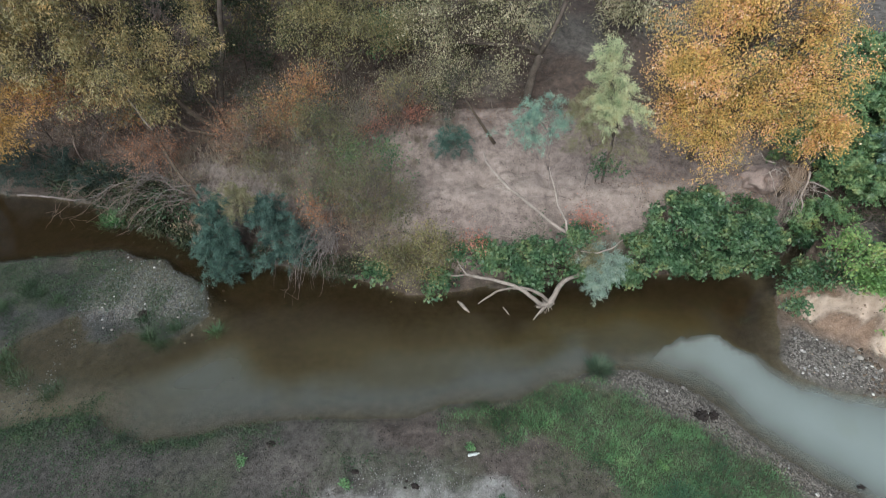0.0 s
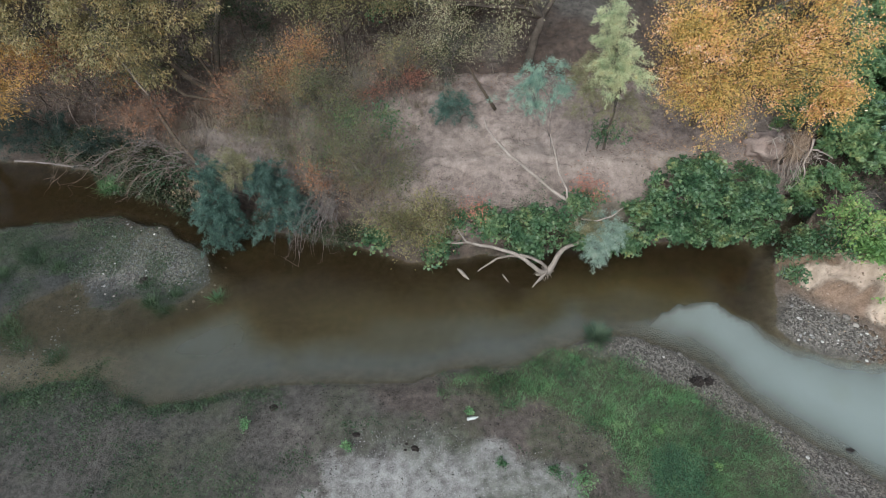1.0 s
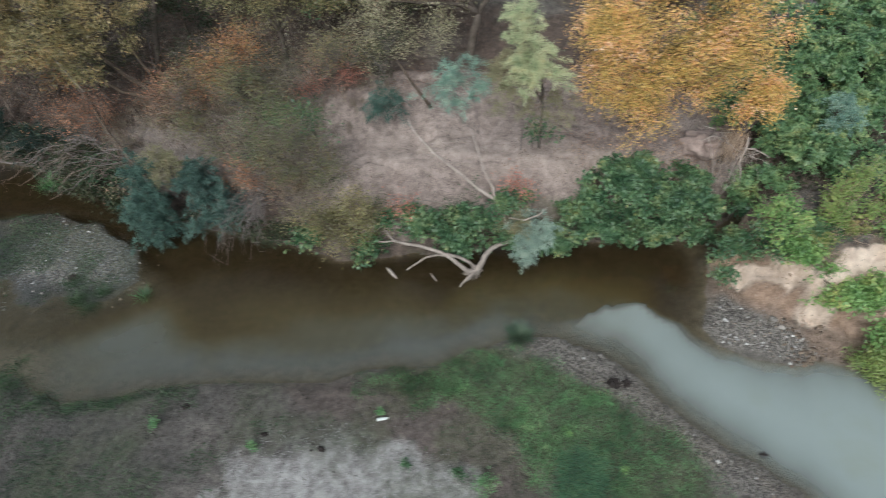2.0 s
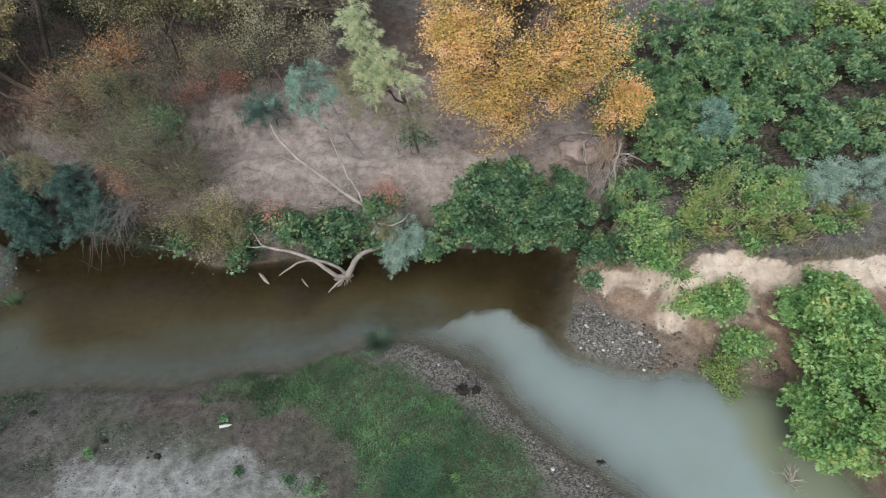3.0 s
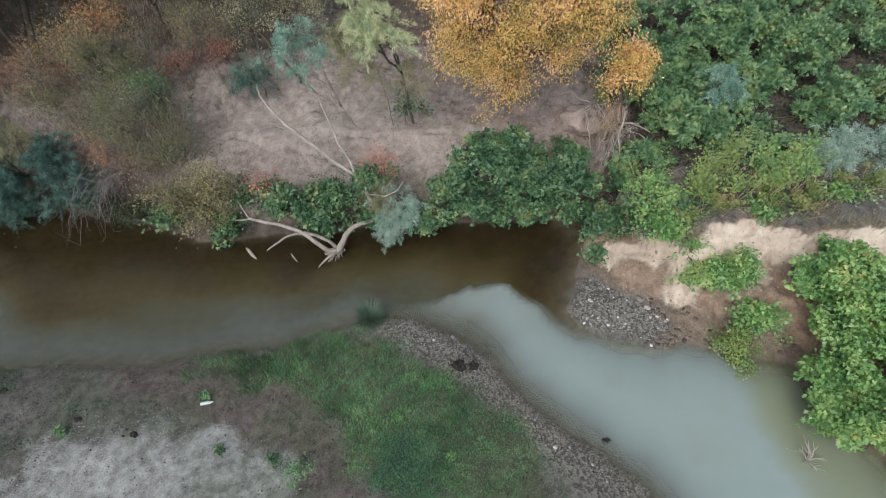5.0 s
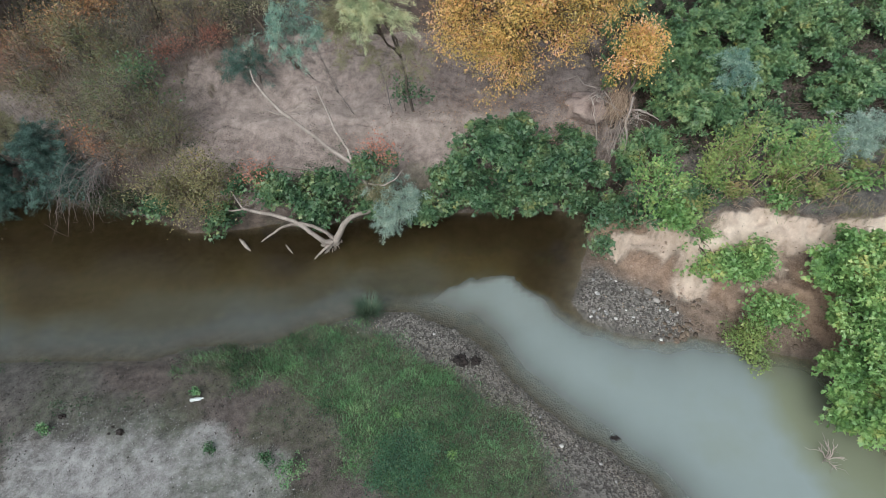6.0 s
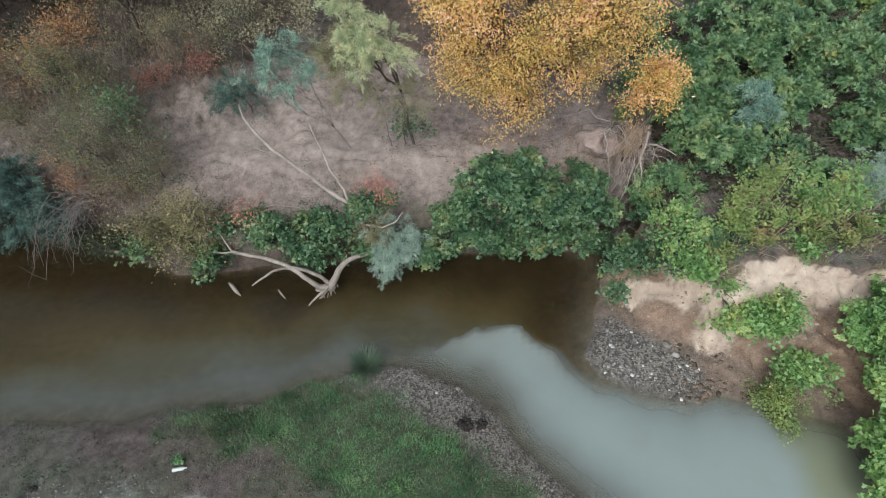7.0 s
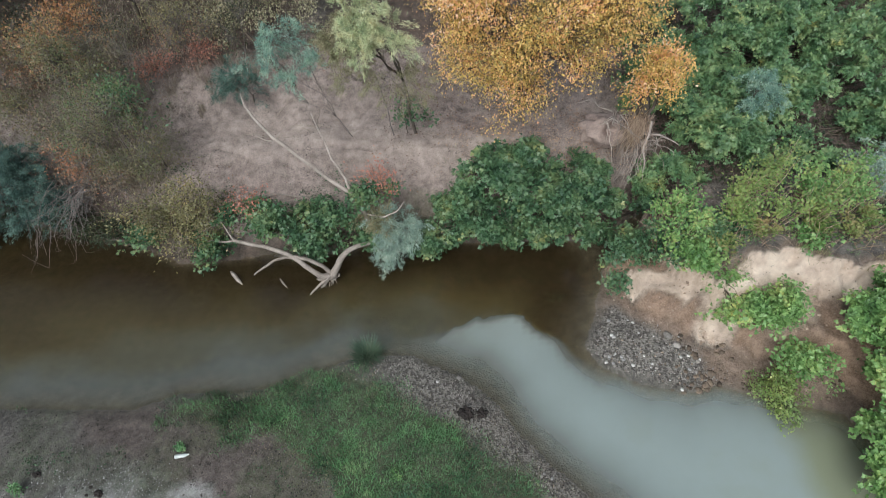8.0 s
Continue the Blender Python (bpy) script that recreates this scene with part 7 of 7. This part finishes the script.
BAR_CRUMB = plain_material("dark_silt_crumb", (0.014, 0.014, 0.013), (0.072, 0.073, 0.069), 5, 0.95, 0.5, 50, 1.2)
NEAR_CRUMB = plain_material("silt_crumb", (0.022, 0.018, 0.015), (0.14, 0.118, 0.103), 5, 0.95, 0.5, 50, 1.1)
SAND_CRUMB = plain_material("sand_crumb", (0.15, 0.105, 0.075), (0.44, 0.34, 0.26), 5, 0.95, 0.5, 50, 0.9)
MUD_LUMP = plain_material("mud_lump", (0.05, 0.036, 0.026), (0.22, 0.16, 0.115), 6, 0.95, 0.6, 40, 0.6)
SAND_CLOD = plain_material("pale_sand_clod", (0.2, 0.135, 0.095), (0.48, 0.36, 0.28), 5, 0.95, 0.5, 50, 0.8)
SOIL_CRUMB = plain_material("earth_crumb", (0.11, 0.085, 0.075), (0.36, 0.29, 0.255), 5, 0.95, 0.5, 50, 0.8)
CLOD = plain_material("dark_brown_clod", (0.01, 0.007, 0.006), (0.036, 0.024, 0.02), 7, 0.95, 0.9, 40)
clod(5.1, 5.12, (0.13, 0.1, 0.13), "dark brown clod on the stony rim of the point")
clod(5.36, 5.14, (0.085, 0.08, 0.1), "dark grey-brown clod on the stony rim of the point")
for px, py, s in ((-1.76, 4.1, 0.07), (-0.61, 3.8, 0.07), (-0.78, 3.9, 0.03), (-0.8, 3.78, 0.03), (-3.5, 4.7, 0.08), (-7.3, 8.05, 0.12)):
    clod(px, py, (s, s * 0.7, s * 0.4), "dark clod of earth on pale gravel")

clod(7.65, 3.75, (0.08, 0.05, 0.035), "dark wet stone just breaking the surface of the milky water").location.z = -0.015

# crumpled plastic bottle
PLASTIC = plain_material("white_plastic", (0.42, 0.44, 0.42), (0.68, 0.69, 0.68), 9, 0.35, 0.2, 60)
bottle = thing("plastic_bottle", (0.49, 4.4, on_ground(0.49, 4.4) + 0.03), "crumpled white plastic bottle lying on the silt", "bottle")
bottle.rotation_euler = (0, 0, radians(12))
h = Heap()
tube(h, [(-0.11, 0, 0), (-0.1, 0, 0), (-0.04, 0.005, 0.0), (0.02, 0, 0.005), (0.06, 0, 0), (0.08, 0, 0), (0.1, 0, 0)], (0.022, 0.034, 0.032, 0.035, 0.03, 0.015, 0.012), 10, 0.1)
part("body", h.mesh("body", smooth_shade=True), PLASTIC, bottle)
h = Heap()
tube(h, [(0.1, 0, 0), (0.115, 0, 0)], (0.014, 0.014), 10)
part("cap", h.mesh("cap"), PALE_STONE, bottle, "pale cap")

x, y = scatter(60000, (-12, 1.2, 8, 5.6), lambda x, y: (ground_height(x, y)[1] < -0.04) * (0.04 + 0.8 * smooth(-0.1, 0.35, rough(x, y, 0.5, 98))) * (1 - 0.9 * meadow_chance(x, y)) * (1 - 0.85 * smooth(-0.2, 0.3, inside_by(PALE_GRAVEL, x, y))))
crumbs("soil_crumbs", x, y, rng.uniform(0.005, 0.018, len(x)), NEAR_CRUMB, "crumbly dried silt on the near bank")
x, y = scatter(16000, (-12, 6.2, -4.8, 10.4), lambda x, y: (1 - smooth(-0.45, 0.5, ground_height(x, y)[1] + 0.35 * rough(x, y, 0.5, 78))) * 0.6)
crumbs("soil_crumbs", x, y, rng.uniform(0.006, 0.02, len(x)), BAR_CRUMB, "crumbly silt and grit on the gravel bar")
x, y = scatter(2600, (7.5, 5.5, 15, 9.5), lambda x, y: (ground_height(x, y)[1] < -0.1) * 0.5)
crumbs("soil_crumbs", x, y, rng.uniform(0.006, 0.025, len(x)), SAND_CRUMB, "crumbled sand on the cliff and the spit", )

# growth and clods on the cliff
def rim_of_cliff(x, y):
    return smooth(-0.12, 0.02, crest_by(x, y)) * (1 - smooth(0.2, 0.7, crest_by(x, y))) * smooth(8.9, 9.5, x) * (y < 9)


x, y = scatter(26000, (8.9, 6.5, 16, 8.8), lambda x, y: rim_of_cliff(x, y) * smooth(-0.2, 0.25, rough(x, y, 0.5, 102)))
blades("dry_grass", x, y, rng.uniform(0.05, 0.16, len(x)), CREST_GRASS, "straw-coloured grass on the lip of the sand cliff", "grass", 1.0, 1.2)
x, y = scatter(22000, (9.0, 7.3, 17, 9.4), lambda x, y: smooth(0.0, 0.4, crest_by(x, y)) * smooth(0.0, 0.3, rough(x, y, 0.7, 103)) * 0.8)
leaflets("ground_weed", x, y, rng.uniform(0.025, 0.06, len(x)), FRESH, "patches of low green weeds on the terrace")
x, y = scatter(3000, (8.0, 5.6, 16, 8.6), lambda x, y: np.exp(-((crest_by(x, y) + 0.7) / 0.25) ** 2) * 0.5 + 0.5 * np.exp(-((inside_by(CLIFF, x, y) + 0.12) / 0.14) ** 2) * (y > 5))
crumbs("sand_clods", x, y, rng.uniform(0.01, 0.035, len(x)), SAND_CLOD, "fallen clods of pale sand at the foot of the cliff")

x, y = scatter(700, (8.6, 5.4, 11.6, 6.9), lambda x, y: (inside_by(CLIFF, x, y) < -0.05) * (ground_height(x, y)[1] < 0.03) * smooth(-0.1, 0.3, rough(x, y, 0.4, 104)) * smooth(8.6, 9.3, x))
pebbles("mud_lumps", x, y, rng.uniform(0.02, 0.065, len(x)), MUD_LUMP, "dark crumbling mud lumps at the foot of the cliff")

# fallen sticks on the bank
a = np.stack([*scatter(260, (-8, 9.2, 8.5, 13.5), lambda x, y: (ground_height(x, y)[1] < -0.4) * 0.6), ], 1)
b = a + rng.normal(0, 0.35, a.shape)
za, zb = ground_height(a[:, 0], a[:, 1])[0], ground_height(b[:, 0], b[:, 1])[0]
h = Heap()
twigs(h, np.column_stack([a, za + 0.02]), np.column_stack([b, zb + 0.03]), rng.uniform(0.005, 0.014, len(a)), 0.05, 0.05, 5)
lone("fallen_sticks", h.mesh("fallen_sticks"), PALE_TWIG, "dry sticks lying on the bare slope", "sticks", kind="stuff")
for p, q, r in (((0.2, 9.5), (2.0, 9.55), 0.022), ((0.9, 9.35), (2.4, 9.3), 0.016), ((6.3, 10.6), (6.9, 10.2), 0.014), ((-4.2, 11.4), (-3.5, 11.8), 0.016)):
    h = Heap()
    start = np.array([*p, on_ground(*p) + 0.08])
    tube(h, bent(start, (*q, on_ground(*q) + 0.06), 9, 0.06, 0.08), np.linspace(r, r * 0.5, 9), 7, 0.06)
    lone("dead_branch", h.mesh("dead_branch", start, True), DEADWOOD, "long dead branch lying on the bank", "branch", tuple(start))

x, y = scatter(46000, (-6, 9.0, 9, 13.5), lambda x, y: (ground_height(x, y)[1] < -0.5) * smooth(-0.2, 0.4, rough(x, y, 1.0, 97)) * 0.6)
crumbs("earth_crumbs", x, y, rng.uniform(0.006, 0.024, len(x)), SOIL_CRUMB, "loose crumbs of earth and stone on the bare slope")
x, y = scatter(900, (-10.8, 5.5, -8.6, 7.4), lambda x, y: smooth(0.0, 0.4, rough(x, y, 0.5, 101) + 0.2) * 0.8)
pebbles("gravel", x, y, rng.uniform(0.008, 0.03, len(x)), BAR_STONE, "wet grit and mud lumps in the shallows")
for line, r in (([(-8.5, 11.05, 0.05), (-8.2, 11.0, 0.12), (-7.85, 11.15, 0.16)], 0.022), ([(-7.35, 10.85, 0.1), (-7.1, 10.8, 0.12), (-6.85, 10.75, 0.08)], 0.018)):
    h = Heap()
    tube(h, line, (r, r * 1.2, r * 0.5), 8, 0.1)
    lone("driftwood", h.mesh("driftwood", line[0], True), DEADWOOD, "pale stick of driftwood at the shaded waterline", "driftwood", line[0])
tuft("reed_clump", 16.3, 11.6, 1.1, 420, RUSH, "tall arching reed clump beside the thicket", 1.2, 0.3, 0.12, "stuff")
